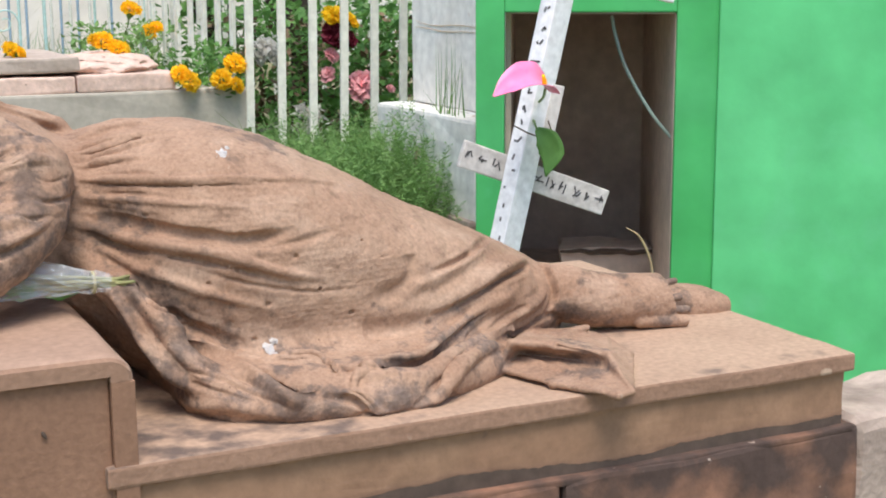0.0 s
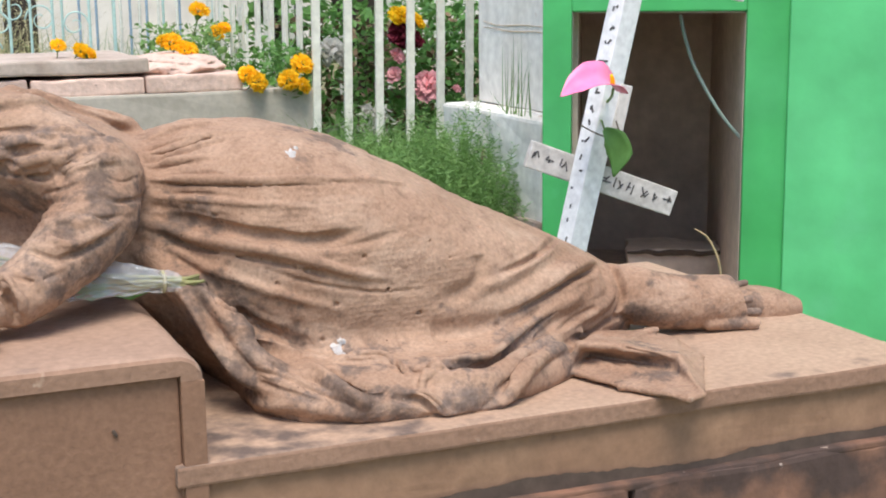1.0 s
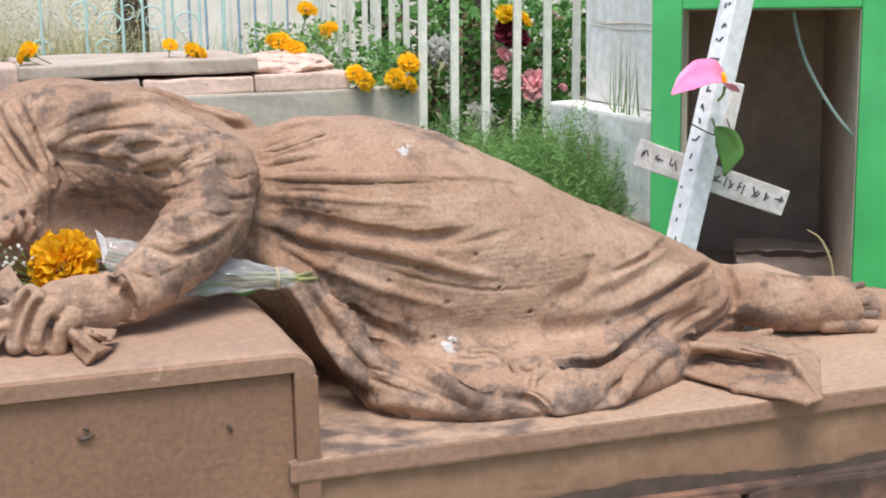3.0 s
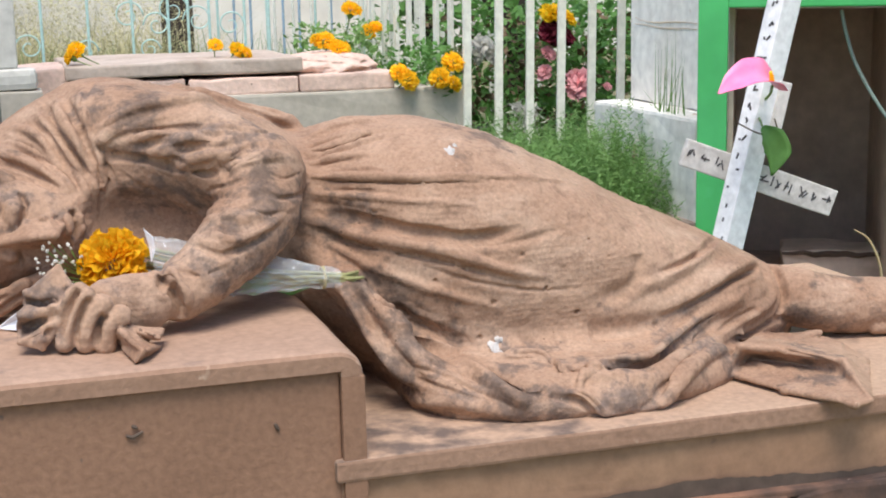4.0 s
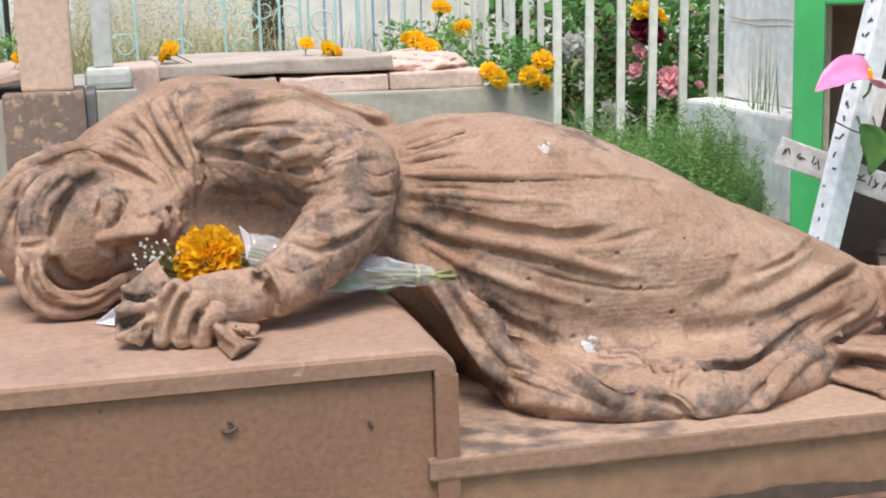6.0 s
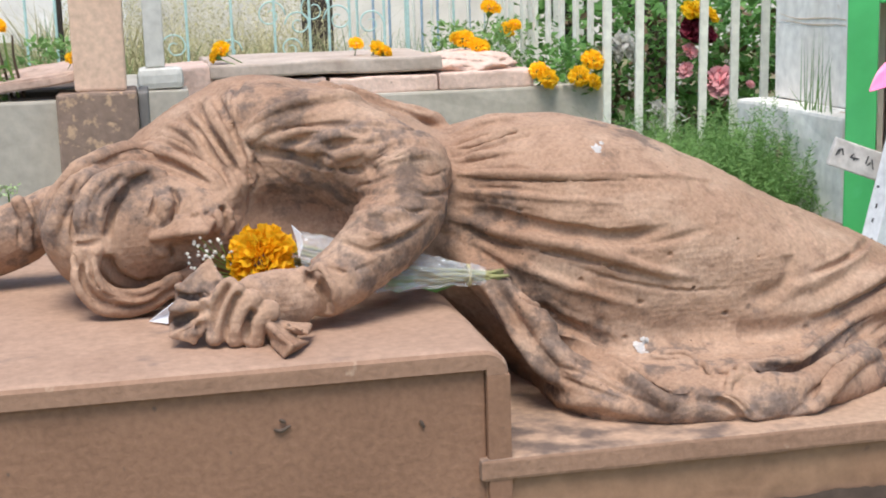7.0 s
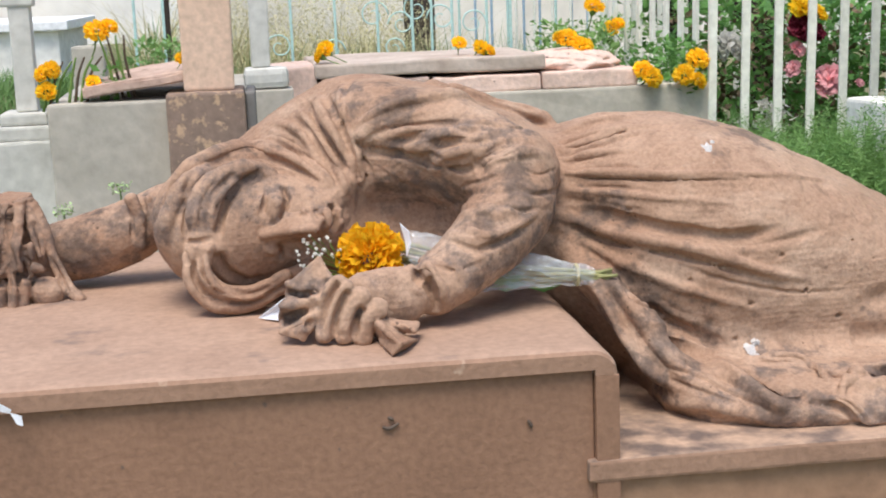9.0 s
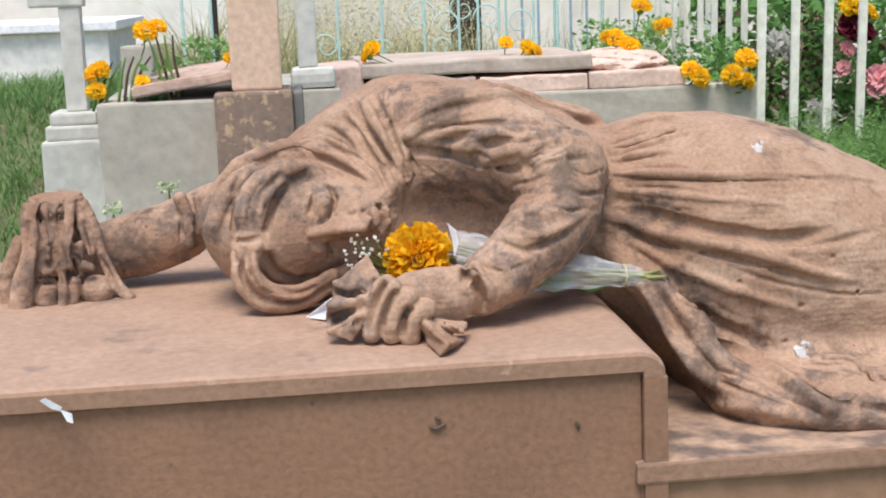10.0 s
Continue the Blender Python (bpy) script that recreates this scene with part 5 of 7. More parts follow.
    chisel(v, n, ((-0.360, 0.304, 0.915), (-0.381, 0.289, 0.908), (-0.397, 0.283, 0.893), (-0.407, 0.277, 0.872), (-0.416, 0.268, 0.848)), 0.0054, -0.0054, 0.80)
    chisel(v, n, ((-0.416, 0.265, 0.828), (-0.410, 0.275, 0.809), (-0.398, 0.284, 0.794), (-0.375, 0.295, 0.785), (-0.354, 0.258, 0.797)), 0.0072, -0.0076, 0.71)
    chisel(v, n, ((-0.436, 0.256, 0.828), (-0.432, 0.254, 0.801), (-0.415, 0.252, 0.780), (-0.386, 0.262, 0.767), (-0.352, 0.258, 0.774)), 0.0036, -0.0025, 0.86)
    chisel(v, n, ((-0.425, 0.253, 0.831), (-0.422, 0.259, 0.806), (-0.408, 0.253, 0.787), (-0.382, 0.252, 0.779), (-0.352, 0.254, 0.786)), 0.0036, -0.0025, 0.86)
    chisel(v, n, ((-0.444, 0.259, 0.822), (-0.443, 0.263, 0.793), (-0.429, 0.258, 0.772), (-0.400, 0.257, 0.763)), 0.0036, -0.0025, 0.86)
    chisel(v, n, ((-0.430, 0.253, 0.829), (-0.427, 0.252, 0.802), (-0.411, 0.254, 0.782), (-0.384, 0.253, 0.773), (-0.352, 0.260, 0.780)), 0.0045, 0.0034, 0.75)
    chisel(v, n, ((-0.336, 0.291, 0.898), (-0.330, 0.283, 0.887), (-0.333, 0.278, 0.874), (-0.342, 0.261, 0.864), (-0.353, 0.269, 0.858)), 0.0040, -0.0043, 0.88)
    chisel(v, n, ((-0.286, 0.273, 0.872), (-0.284, 0.266, 0.860), (-0.286, 0.269, 0.846)), 0.0065, 0.0043, 1.00)
    chisel(v, n, ((-0.268, 0.277, 0.873), (-0.266, 0.271, 0.860), (-0.268, 0.277, 0.845)), 0.0065, 0.0043, 1.00)
    chisel(v, n, ((-0.278, 0.279, 0.877), (-0.276, 0.278, 0.859), (-0.279, 0.274, 0.843)), 0.0049, -0.0054, 1.00)
    chisel(v, n, ((-0.315, 0.257, 0.873), (-0.307, 0.255, 0.870)), 0.0055, 0.0034, 1.00)
    chisel(v, n, ((-0.316, 0.394, 0.977), (-0.292, 0.338, 0.946), (-0.274, 0.312, 0.913), (-0.262, 0.283, 0.883)), 0.0054, -0.0054, 0.80)
    chisel(v, n, ((-0.308, 0.391, 0.980), (-0.284, 0.338, 0.949), (-0.265, 0.311, 0.913), (-0.254, 0.287, 0.884)), 0.0075, 0.0051, 0.83)
    chisel(v, n, ((-0.301, 0.398, 0.988), (-0.281, 0.343, 0.960), (-0.262, 0.318, 0.929), (-0.251, 0.292, 0.890)), 0.0054, -0.0054, 0.80)
    chisel(v, n, ((-0.287, 0.386, 0.990), (-0.270, 0.321, 0.960), (-0.255, 0.311, 0.926), (-0.245, 0.293, 0.893)), 0.0075, 0.0051, 0.83)
    chisel(v, n, ((-0.277, 0.373, 0.994), (-0.264, 0.322, 0.967), (-0.250, 0.308, 0.933), (-0.240, 0.298, 0.896)), 0.0051, -0.0048, 0.89)
    chisel(v, n, ((-0.239, 0.395, 1.016), (-0.256, 0.337, 1.000), (-0.261, 0.323, 0.977), (-0.256, 0.314, 0.950), (-0.246, 0.301, 0.920), (-0.235, 0.300, 0.888), (-0.232, 0.300, 0.857)), 0.0054, -0.0054, 0.80)
    chisel(v, n, ((-0.346, 0.394, 0.950), (-0.312, 0.364, 0.940), (-0.287, 0.328, 0.919), (-0.264, 0.287, 0.888)), 0.0075, 0.0051, 0.83)
    chisel(v, n, ((-0.354, 0.371, 0.945), (-0.320, 0.358, 0.934), (-0.295, 0.312, 0.916), (-0.270, 0.288, 0.889)), 0.0046, -0.0043, 1.00)
    chisel(v, n, ((-0.248, 0.313, 0.957), (-0.218, 0.292, 0.976), (-0.184, 0.288, 0.986), (-0.137, 0.285, 0.991)), 0.0072, -0.0054, 0.60)
    chisel(v, n, ((-0.244, 0.310, 0.946), (-0.212, 0.296, 0.967), (-0.178, 0.285, 0.977), (-0.131, 0.277, 0.985)), 0.0085, 0.0051, 0.50)
    chisel(v, n, ((-0.194, 0.282, 0.943), (-0.155, 0.259, 0.963), (-0.121, 0.258, 0.971), (-0.094, 0.258, 0.971)), 0.0075, -0.0065, 0.50)
    chisel(v, n, ((-0.187, 0.279, 0.937), (-0.156, 0.256, 0.954), (-0.122, 0.254, 0.962), (-0.093, 0.248, 0.962)), 0.0080, 0.0051, 0.67)
    chisel(v, n, ((-0.167, 0.283, 0.928), (-0.137, 0.249, 0.946), (-0.101, 0.237, 0.954)), 0.0069, -0.0065, 0.67)
    chisel(v, n, ((-0.157, 0.277, 0.920), (-0.129, 0.238, 0.935), (-0.099, 0.233, 0.941)), 0.0085, 0.0059, 0.57)
    chisel(v, n, ((-0.110, 0.233, 0.913), (-0.099, 0.218, 0.927), (-0.080, 0.211, 0.934), (-0.060, 0.208, 0.937)), 0.0103, -0.0108, 0.50)
    chisel(v, n, ((-0.109, 0.235, 0.924), (-0.089, 0.236, 0.935), (-0.060, 0.228, 0.942)), 0.0080, 0.0051, 0.67)
    chisel(v, n, ((-0.119, 0.265, 0.877), (-0.098, 0.189, 0.892), (-0.059, 0.189, 0.893)), 0.0044, -0.0032, 0.67)
    chisel(v, n, ((-0.126, 0.292, 0.854), (-0.106, 0.165, 0.874), (-0.061, 0.176, 0.879)), 0.0070, 0.0043, 0.60)
    chisel(v, n, ((-0.134, 0.288, 0.839), (-0.116, 0.148, 0.858), (-0.075, 0.159, 0.861)), 0.0047, -0.0038, 0.57)
    chisel(v, n, ((-0.157, 0.179, 0.846), (-0.123, 0.145, 0.847), (-0.083, 0.155, 0.851)), 0.0070, 0.0043, 0.60)
    chisel(v, n, ((-0.155, 0.294, 0.813), (-0.138, 0.137, 0.835), (-0.093, 0.153, 0.839)), 0.0047, -0.0038, 0.57)
    chisel(v, n, ((-0.183, 0.304, 0.795), (-0.192, 0.135, 0.819), (-0.181, 0.117, 0.809), (-0.175, 0.128, 0.792)), 0.0049, -0.0054, 1.00)
    chisel(v, n, ((-0.187, 0.313, 0.790), (-0.192, 0.135, 0.812), (-0.181, 0.130, 0.797), (-0.175, 0.127, 0.779), (-0.179, 0.133, 0.769)), 0.0057, -0.0065, 1.00)
    chisel(v, n, ((-0.274, 0.085, 0.812), (-0.282, 0.084, 0.801), (-0.289, 0.085, 0.783), (-0.291, 0.088, 0.759)), 0.0049, -0.0054, 1.00)
    chisel(v, n, ((-0.260, 0.083, 0.793), (-0.268, 0.083, 0.779), (-0.272, 0.086, 0.758)), 0.0049, -0.0054, 1.00)
    chisel(v, n, ((-0.285, 0.090, 0.821), (-0.299, 0.088, 0.796), (-0.310, 0.088, 0.765)), 0.0049, -0.0054, 1.00)
    chisel(v, n, ((-0.308, 0.108, 0.810), (-0.322, 0.116, 0.801), (-0.337, 0.131, 0.801)), 0.0057, -0.0065, 0.67)
    chisel(v, n, ((-0.307, 0.092, 0.794), (-0.323, 0.101, 0.789), (-0.340, 0.128, 0.775)), 0.0057, -0.0065, 0.67)
    chisel(v, n, ((-0.314, 0.093, 0.774), (-0.329, 0.096, 0.777), (-0.343, 0.100, 0.768)), 0.0049, -0.0054, 0.80)
    chisel(v, n, ((-0.307, 0.095, 0.804), (-0.324, 0.102, 0.797), (-0.340, 0.104, 0.795)), 0.0055, 0.0043, 0.80)
    chisel(v, n, ((-0.235, 0.080, 0.772), (-0.229, 0.053, 0.767), (-0.227, 0.023, 0.761)), 0.0040, -0.0043, 0.75)
    chisel(v, n, ((-0.225, 0.085, 0.773), (-0.218, 0.073, 0.766), (-0.212, 0.063, 0.759)), 0.0040, -0.0043, 0.75)
    chisel(v, n, ((-0.709, 0.485, 0.876), (-0.699, 0.423, 0.856), (-0.697, 0.403, 0.830), (-0.708, 0.398, 0.781), (-0.720, 0.425, 0.742)), 0.0049, -0.0081, 0.80)
    chisel(v, n, ((-0.691, 0.463, 0.875), (-0.685, 0.418, 0.849), (-0.683, 0.401, 0.822), (-0.680, 0.393, 0.787), (-0.681, 0.387, 0.748)), 0.0049, -0.0081, 0.80)
    chisel(v, n, ((-0.678, 0.471, 0.877), (-0.678, 0.426, 0.861), (-0.679, 0.409, 0.835), (-0.673, 0.397, 0.808), (-0.669, 0.399, 0.774)), 0.0049, -0.0081, 0.80)
    chisel(v, n, ((-0.657, 0.442, 0.878), (-0.661, 0.451, 0.842), (-0.658, 0.402, 0.821), (-0.656, 0.406, 0.791), (-0.660, 0.426, 0.738)), 0.0049, -0.0081, 0.80)
    chisel(v, n, ((-0.695, 0.400, 0.829), (-0.684, 0.401, 0.828)), 0.0049, -0.0081, 1.00)
    chisel(v, n, ((-0.699, 0.397, 0.801), (-0.684, 0.398, 0.801)), 0.0049, -0.0081, 1.00)
    chisel(v, n, ((-0.704, 0.403, 0.782), (-0.681, 0.394, 0.784)), 0.0057, -0.0097, 1.00)
    chisel(v, n, ((-0.647, 0.431, 0.852), (-0.638, 0.417, 0.817), (-0.619, 0.418, 0.779), (-0.610, 0.413, 0.757)), 0.0049, -0.0081, 0.80)
    chisel(v, n, ((-0.649, 0.406, 0.809), (-0.655, 0.441, 0.780), (-0.641, 0.457, 0.775)), 0.0049, -0.0081, 0.80)
    chisel(v, n, ((-0.715, 0.418, 0.857), (-0.719, 0.405, 0.831), (-0.731, 0.395, 0.797), (-0.738, 0.387, 0.763)), 0.0049, -0.0081, 0.80)
    chisel(v, n, ((0.094, 0.199, 0.640), (0.119, 0.093, 0.651), (0.166, 0.068, 0.642), (0.202, 0.051, 0.637)), 0.0095, 0.0068, 0.75)
    chisel(v, n, ((0.269, 0.042, 0.631), (0.308, 0.032, 0.624), (0.360, 0.033, 0.627), (0.411, 0.060, 0.633)), 0.0045, -0.0060, 1.00)
    chisel(v, n, ((0.194, 0.166, 0.687), (0.217, 0.127, 0.692), (0.250, 0.118, 0.688), (0.260, 0.089, 0.682), (0.279, 0.083, 0.674), (0.300, 0.062, 0.680), (0.328, 0.059, 0.677)), 0.0039, -0.0054, 0.89)
    chisel(v, n, ((0.029, 0.185, 0.784), (0.048, 0.169, 0.758), (0.070, 0.149, 0.736), (0.121, 0.187, 0.703), (0.157, 0.163, 0.692)), 0.0110, 0.0080, 0.80)
    chisel(v, n, ((0.017, 0.205, 0.785), (0.029, 0.171, 0.760), (0.045, 0.148, 0.722), (0.066, 0.129, 0.687), (0.090, 0.133, 0.659)), 0.0110, 0.0080, 0.80)
    chisel(v, n, ((0.025, 0.182, 0.775), (0.042, 0.160, 0.744), (0.058, 0.140, 0.712), (0.078, 0.123, 0.684), (0.104, 0.107, 0.664)), 0.0070, -0.0096, 0.62)
    chisel(v, n, ((0.152, 0.126, 0.688), (0.171, 0.080, 0.675), (0.192, 0.051, 0.660), (0.209, 0.049, 0.651)), 0.0085, 0.0064, 0.75)
    chisel(v, n, ((0.089, 0.125, 0.689), (0.123, 0.103, 0.678), (0.157, 0.080, 0.661), (0.189, 0.053, 0.647)), 0.0028, -0.0036, 1.00)
    chisel(v, n, ((0.109, 0.121, 0.695), (0.145, 0.106, 0.678), (0.169, 0.075, 0.664)), 0.0028, -0.0036, 1.00)
    chisel(v, n, ((0.087, 0.119, 0.676), (0.120, 0.094, 0.665), (0.160, 0.069, 0.652)), 0.0028, -0.0036, 1.00)
    chisel(v, n, ((0.261, 0.047, 0.662), (0.273, 0.033, 0.654), (0.292, 0.029, 0.632)), 0.0035, -0.0048, 0.75)
    chisel(v, n, ((0.531, 0.166, 0.658), (0.545, 0.130, 0.643), (0.571, 0.063, 0.638), (0.576, -0.033, 0.639)), 0.0050, 0.0032, 1.00)
    chisel(v, n, ((0.551, 0.127, 0.669), (0.579, 0.090, 0.664), (0.618, 0.059, 0.652)), 0.0040, -0.0048, 0.75)
    chisel(v, n, ((-0.066, 0.396, 0.986), (-0.026, 0.394, 0.974), (0.003, 0.393, 0.962)), 0.0040, -0.0048, 0.75)
    chisel(v, n, ((-0.113, 0.396, 1.003), (0.010, 0.392, 0.958)), 0.0070, 0.0048, 0.67)
    chisel(v, n, ((-0.346, 0.281, 0.892), (-0.343, 0.270, 0.879), (-0.349, 0.269, 0.864)), 0.0085, 0.0050, 0.94)
    chisel(v, n, ((-0.336, 0.292, 0.900), (-0.330, 0.285, 0.887), (-0.333, 0.276, 0.874), (-0.341, 0.265, 0.862), (-0.354, 0.269, 0.857)), 0.0030, -0.0075, 1.00)
    chisel(v, n, ((-0.355, 0.286, 0.897), (-0.358, 0.277, 0.881), (-0.356, 0.271, 0.868)), 0.0035, -0.0030, 0.86)
    chisel(v, n, ((-0.278, 0.279, 0.876), (-0.276, 0.278, 0.859), (-0.279, 0.273, 0.842)), 0.0028, -0.0090, 1.00)
    chisel(v, n, ((-0.358, 0.305, 0.916), (-0.380, 0.295, 0.907), (-0.396, 0.288, 0.892), (-0.407, 0.282, 0.871), (-0.417, 0.268, 0.846)), 0.0040, -0.0060, 0.88)
    chisel(v, n, ((-0.415, 0.274, 0.826), (-0.409, 0.283, 0.807), (-0.397, 0.292, 0.792), (-0.374, 0.301, 0.783), (-0.354, 0.257, 0.797)), 0.0040, -0.0060, 0.88)
    chisel(v, n, ((-0.274, 0.086, 0.811), (-0.282, 0.089, 0.799), (-0.289, 0.090, 0.782), (-0.291, 0.089, 0.757)), 0.0032, -0.0050, 0.94)
    chisel(v, n, ((-0.260, 0.085, 0.792), (-0.268, 0.089, 0.778), (-0.272, 0.087, 0.757)), 0.0032, -0.0050, 0.94)
    chisel(v, n, ((-0.285, 0.091, 0.820), (-0.299, 0.093, 0.795), (-0.310, 0.088, 0.764)), 0.0032, -0.0050, 0.94)
    chisel(v, n, ((-0.298, 0.110, 0.821), (-0.312, 0.094, 0.803), (-0.324, 0.098, 0.783)), 0.0032, -0.0045, 0.94)
    chisel(v, n, ((-0.203, 0.147, 0.822), (-0.190, 0.139, 0.810), (-0.179, 0.136, 0.795), (-0.174, 0.132, 0.778), (-0.177, 0.133, 0.769)), 0.0035, -0.0070, 1.00)
    chisel(v, n, ((0.659, 0.289, 0.731), (0.657, 0.261, 0.719), (0.657, 0.248, 0.697), (0.647, 0.242, 0.679), (0.620, 0.236, 0.665)), 0.0050, -0.0120, 0.80)
    chisel(v, n, ((0.629, 0.267, 0.736), (0.635, 0.247, 0.716), (0.631, 0.235, 0.698), (0.603, 0.210, 0.687)), 0.0070, 0.0060, 0.86)
    chisel(v, n, ((0.513, 0.217, 0.773), (0.466, 0.187, 0.766), (0.426, 0.170, 0.761)), 0.0040, -0.0060, 0.75)
    chisel(v, n, ((0.621, 0.256, 0.739), (0.566, 0.217, 0.736), (0.517, 0.192, 0.725), (0.471, 0.180, 0.713)), 0.0040, -0.0070, 0.75)
    chisel(v, n, ((0.050, 0.177, 0.780), (0.070, 0.160, 0.756), (0.112, 0.203, 0.720), (0.143, 0.187, 0.704), (0.175, 0.175, 0.690)), 0.0040, -0.0080, 0.75)
    mesh_thing("reclining_statue", v.tolist(), f.tolist(), M_STATUE, "weathered brown sandstone statue of a draped reclining figure", "statue", smooth=True)


STATUE_STEP = 0.0018
build_statue()


def wavy_strip(x0, x1, y, z0, height, seed, n=60):
    """A band with a wavy upper edge, a hair proud of the stone."""
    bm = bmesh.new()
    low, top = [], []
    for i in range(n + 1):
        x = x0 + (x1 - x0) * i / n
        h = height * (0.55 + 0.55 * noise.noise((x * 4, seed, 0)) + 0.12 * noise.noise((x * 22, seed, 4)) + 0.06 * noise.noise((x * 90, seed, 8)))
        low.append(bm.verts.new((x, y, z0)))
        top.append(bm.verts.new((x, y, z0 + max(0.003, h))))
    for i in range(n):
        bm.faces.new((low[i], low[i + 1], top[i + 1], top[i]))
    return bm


def patch(center, way, size, seed, thick=0.0012, ring=40, stretch=1.0):
    """A thin irregular splash lying on a surface that faces way."""
    way = Vector(way).normalized()
    side = (Vector((1, 0, 0)) - way * way.x).normalized()
    up = way.cross(side)
    bm = bmesh.new()
    mid = bm.verts.new(Vector(center) + way * thick)
    rim = []
    for k in range(ring):
        a = 2 * math.pi * k / ring
        r = size * (0.75 + 0.5 * noise.noise((math.cos(a) * 1.7, math.sin(a) * 1.7, seed)) + 0.35 * noise.noise((math.cos(a) * 5, math.sin(a) * 5, seed)))
        rim.append(bm.verts.new(Vector(center) + (side * math.cos(a) * stretch + up * math.sin(a)) * r - way * thick))
    for k in range(ring):
        bm.faces.new((mid, rim[k], rim[(k + 1) % ring]))
    return bm


for x, y, z, way, r, k in ((0.175, 0.232, 0.9255, (0.06, -0.67, 0.74), 0.0085, 3), (0.184, 0.243, 0.931, (0.11, -0.45, 0.89), 0.005, 5), (0.166, 0.229, 0.921, (0.06, -0.67, 0.74), 0.004, 6),
                           (0.204, 0.163, 0.6925, (-0.05, -0.57, 0.82), 0.0085, 8), (0.211, 0.166, 0.6985, (-0.05, -0.8, 0.6), 0.005, 9), (0.206, 0.152, 0.687, (0, -0.3, 0.95), 0.007, 12)):
    tagged(part("bird_dropping", patch((x, y, z), way, r * 1.35, k, 0.0022, 36, 0.9), M_DROP), "dried white bird dropping on the carved stone", "dropping", "bird droppings")

# dark lower edge, mortar, scuffs and lichen of the monument
TOMB = bpy.data.objects["tomb_monument"]
PLINTH = bpy.data.objects["plinth"]
part("damp_stain", wavy_strip(-0.03, 0.975, 0.0035, 0.524, 0.032, 2.0, 320), M_DARKMARK, TOMB, "dark band along the slab foot")
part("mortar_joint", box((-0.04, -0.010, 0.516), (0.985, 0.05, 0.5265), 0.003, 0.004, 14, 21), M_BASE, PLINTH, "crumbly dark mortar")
for pts in (((-0.246, 0.006, 0.691), (-0.240, 0.006, 0.688)), ((-0.252, 0.006, 0.681), (-0.245, 0.006, 0.679), (-0.235, 0.006, 0.684)),
            ((-0.098, 0.006, 0.676), (-0.094, 0.006, 0.668)), ((-0.48, 0.006, 0.60), (-0.475, 0.006, 0.597)), ((-0.37, 0.006, 0.61), (-0.372, 0.006, 0.60))):
    part("scuff", tube(pts, [0.0015, 0.0026, 0.0012], 6, 3), M_DARKMARK, TOMB, "dark scratch")
t = thing("tape_shred", "torn shred of clear tape hanging from the stone lip", "tape", (-0.625, -0.006, 0.735))
part("strip", outline([(-0.016, 0, 0.006), (-0.004, -0.002, -0.003), (0.004, -0.003, -0.005), (0.006, -0.004, -0.001), (-0.010, -0.002, 0.009)], (0, -0.0008, 0)), M_PAPER, t)
part("strip", outline([(0.004, -0.003, -0.004), (0.010, -0.005, -0.016), (0.016, -0.005, -0.018), (0.015, -0.004, -0.008)], (0, -0.0008, 0)), M_PAPER, t)


# ---- tombs behind ----
t = thing("concrete_tomb", "grey concrete tomb box with a loose broken cover", "tomb")
part("body", box((-0.765, 1.50, 0.35), (-0.371, 2.25, 0.918), 0.006, 0.003, 6, 31), M_CONC, t)
# dark plate on the solid top, painted shade instead of an open hollow
part("inner_hollow", box((-0.62, 1.535, 0.917), (-0.40, 2.0, 0.922), 0.001), M_DARKMARK, t)
pl = outline([(-0.695, 1.50, 0.926), (-0.46, 1.50, 0.956), (-0.42, 1.56, 0.962), (-0.44, 1.78, 0.968), (-0.50, 1.83, 0.962), (-0.63, 1.80, 0.944), (-0.70, 1.62, 0.928)], (0, 0, 0.022), 0.004)
bmesh.ops.subdivide_edges(pl, edges=[e for e in pl.edges if e.calc_length() > 0.04], cuts=2, use_grid_fill=True)
for v in pl.verts:
    v.co += noise.noise_vector(v.co * 25) * 0.005
cov = part("stone_cover", pl, M_COVER)
tagged(cov, "tilted broken pinkish stone cover on the concrete tomb", "cover")

t = thing("stone_cross_stand", "pale stone shaft on a flaking stone pedestal", "monument")
part("pedestal", box((-0.528, 1.44, 0.35), (-0.372, 1.60, 0.933), 0.006, 0.004, 5, 33), M_PED, t, "flaking brown pedestal")
part("pedestal_side", box((-0.370, 1.455, 0.35), (-0.350, 1.64, 0.930), 0.004, 0.003, 3, 34), M_DARKCEM, t, "dark cement side")
sh = box((-0.492, 1.465, 0.934), (-0.392, 1.555, 1.75), 0.006, 0.001, 3)
for v in sh.verts:
    k = (v.co.z - 0.934) / 0.8
    v.co.x = -0.442 + (v.co.x + 0.442) * (1 + 0.10 * k)
part("shaft", sh, M_COL, t)

t = thing("small_stone_cross", "pale concrete cross on a stepped base", "cross", (-0.825, 1.68, 0))
part("base", box((-0.075, -0.07, 0.35), (0.06, 0.09, 0.835), 0.006, 0.003, 3, 41), M_CONCW, t)
part("step", box((-0.066, -0.06, 0.836), (0.052, 0.08, 0.866), 0.006, 0.002), M_CONCW, t)
part("step", box((-0.056, -0.05, 0.867), (0.042, 0.07, 0.893), 0.006, 0.002), M_CONCW, t)
sh = box((-0.024, -0.02, 0.894), (0.020, 0.022, 1.42), 0.004, 0.001)
part("shaft", sh, M_CONCW, t)
part("arm", box((-0.085, -0.024, 1.112), (0.028, 0.026, 1.175), 0.005, 0.001), M_CONCW, t)

t = thing("concrete_tomb", "low grey concrete tomb with brick slabs piled on it", "tomb")
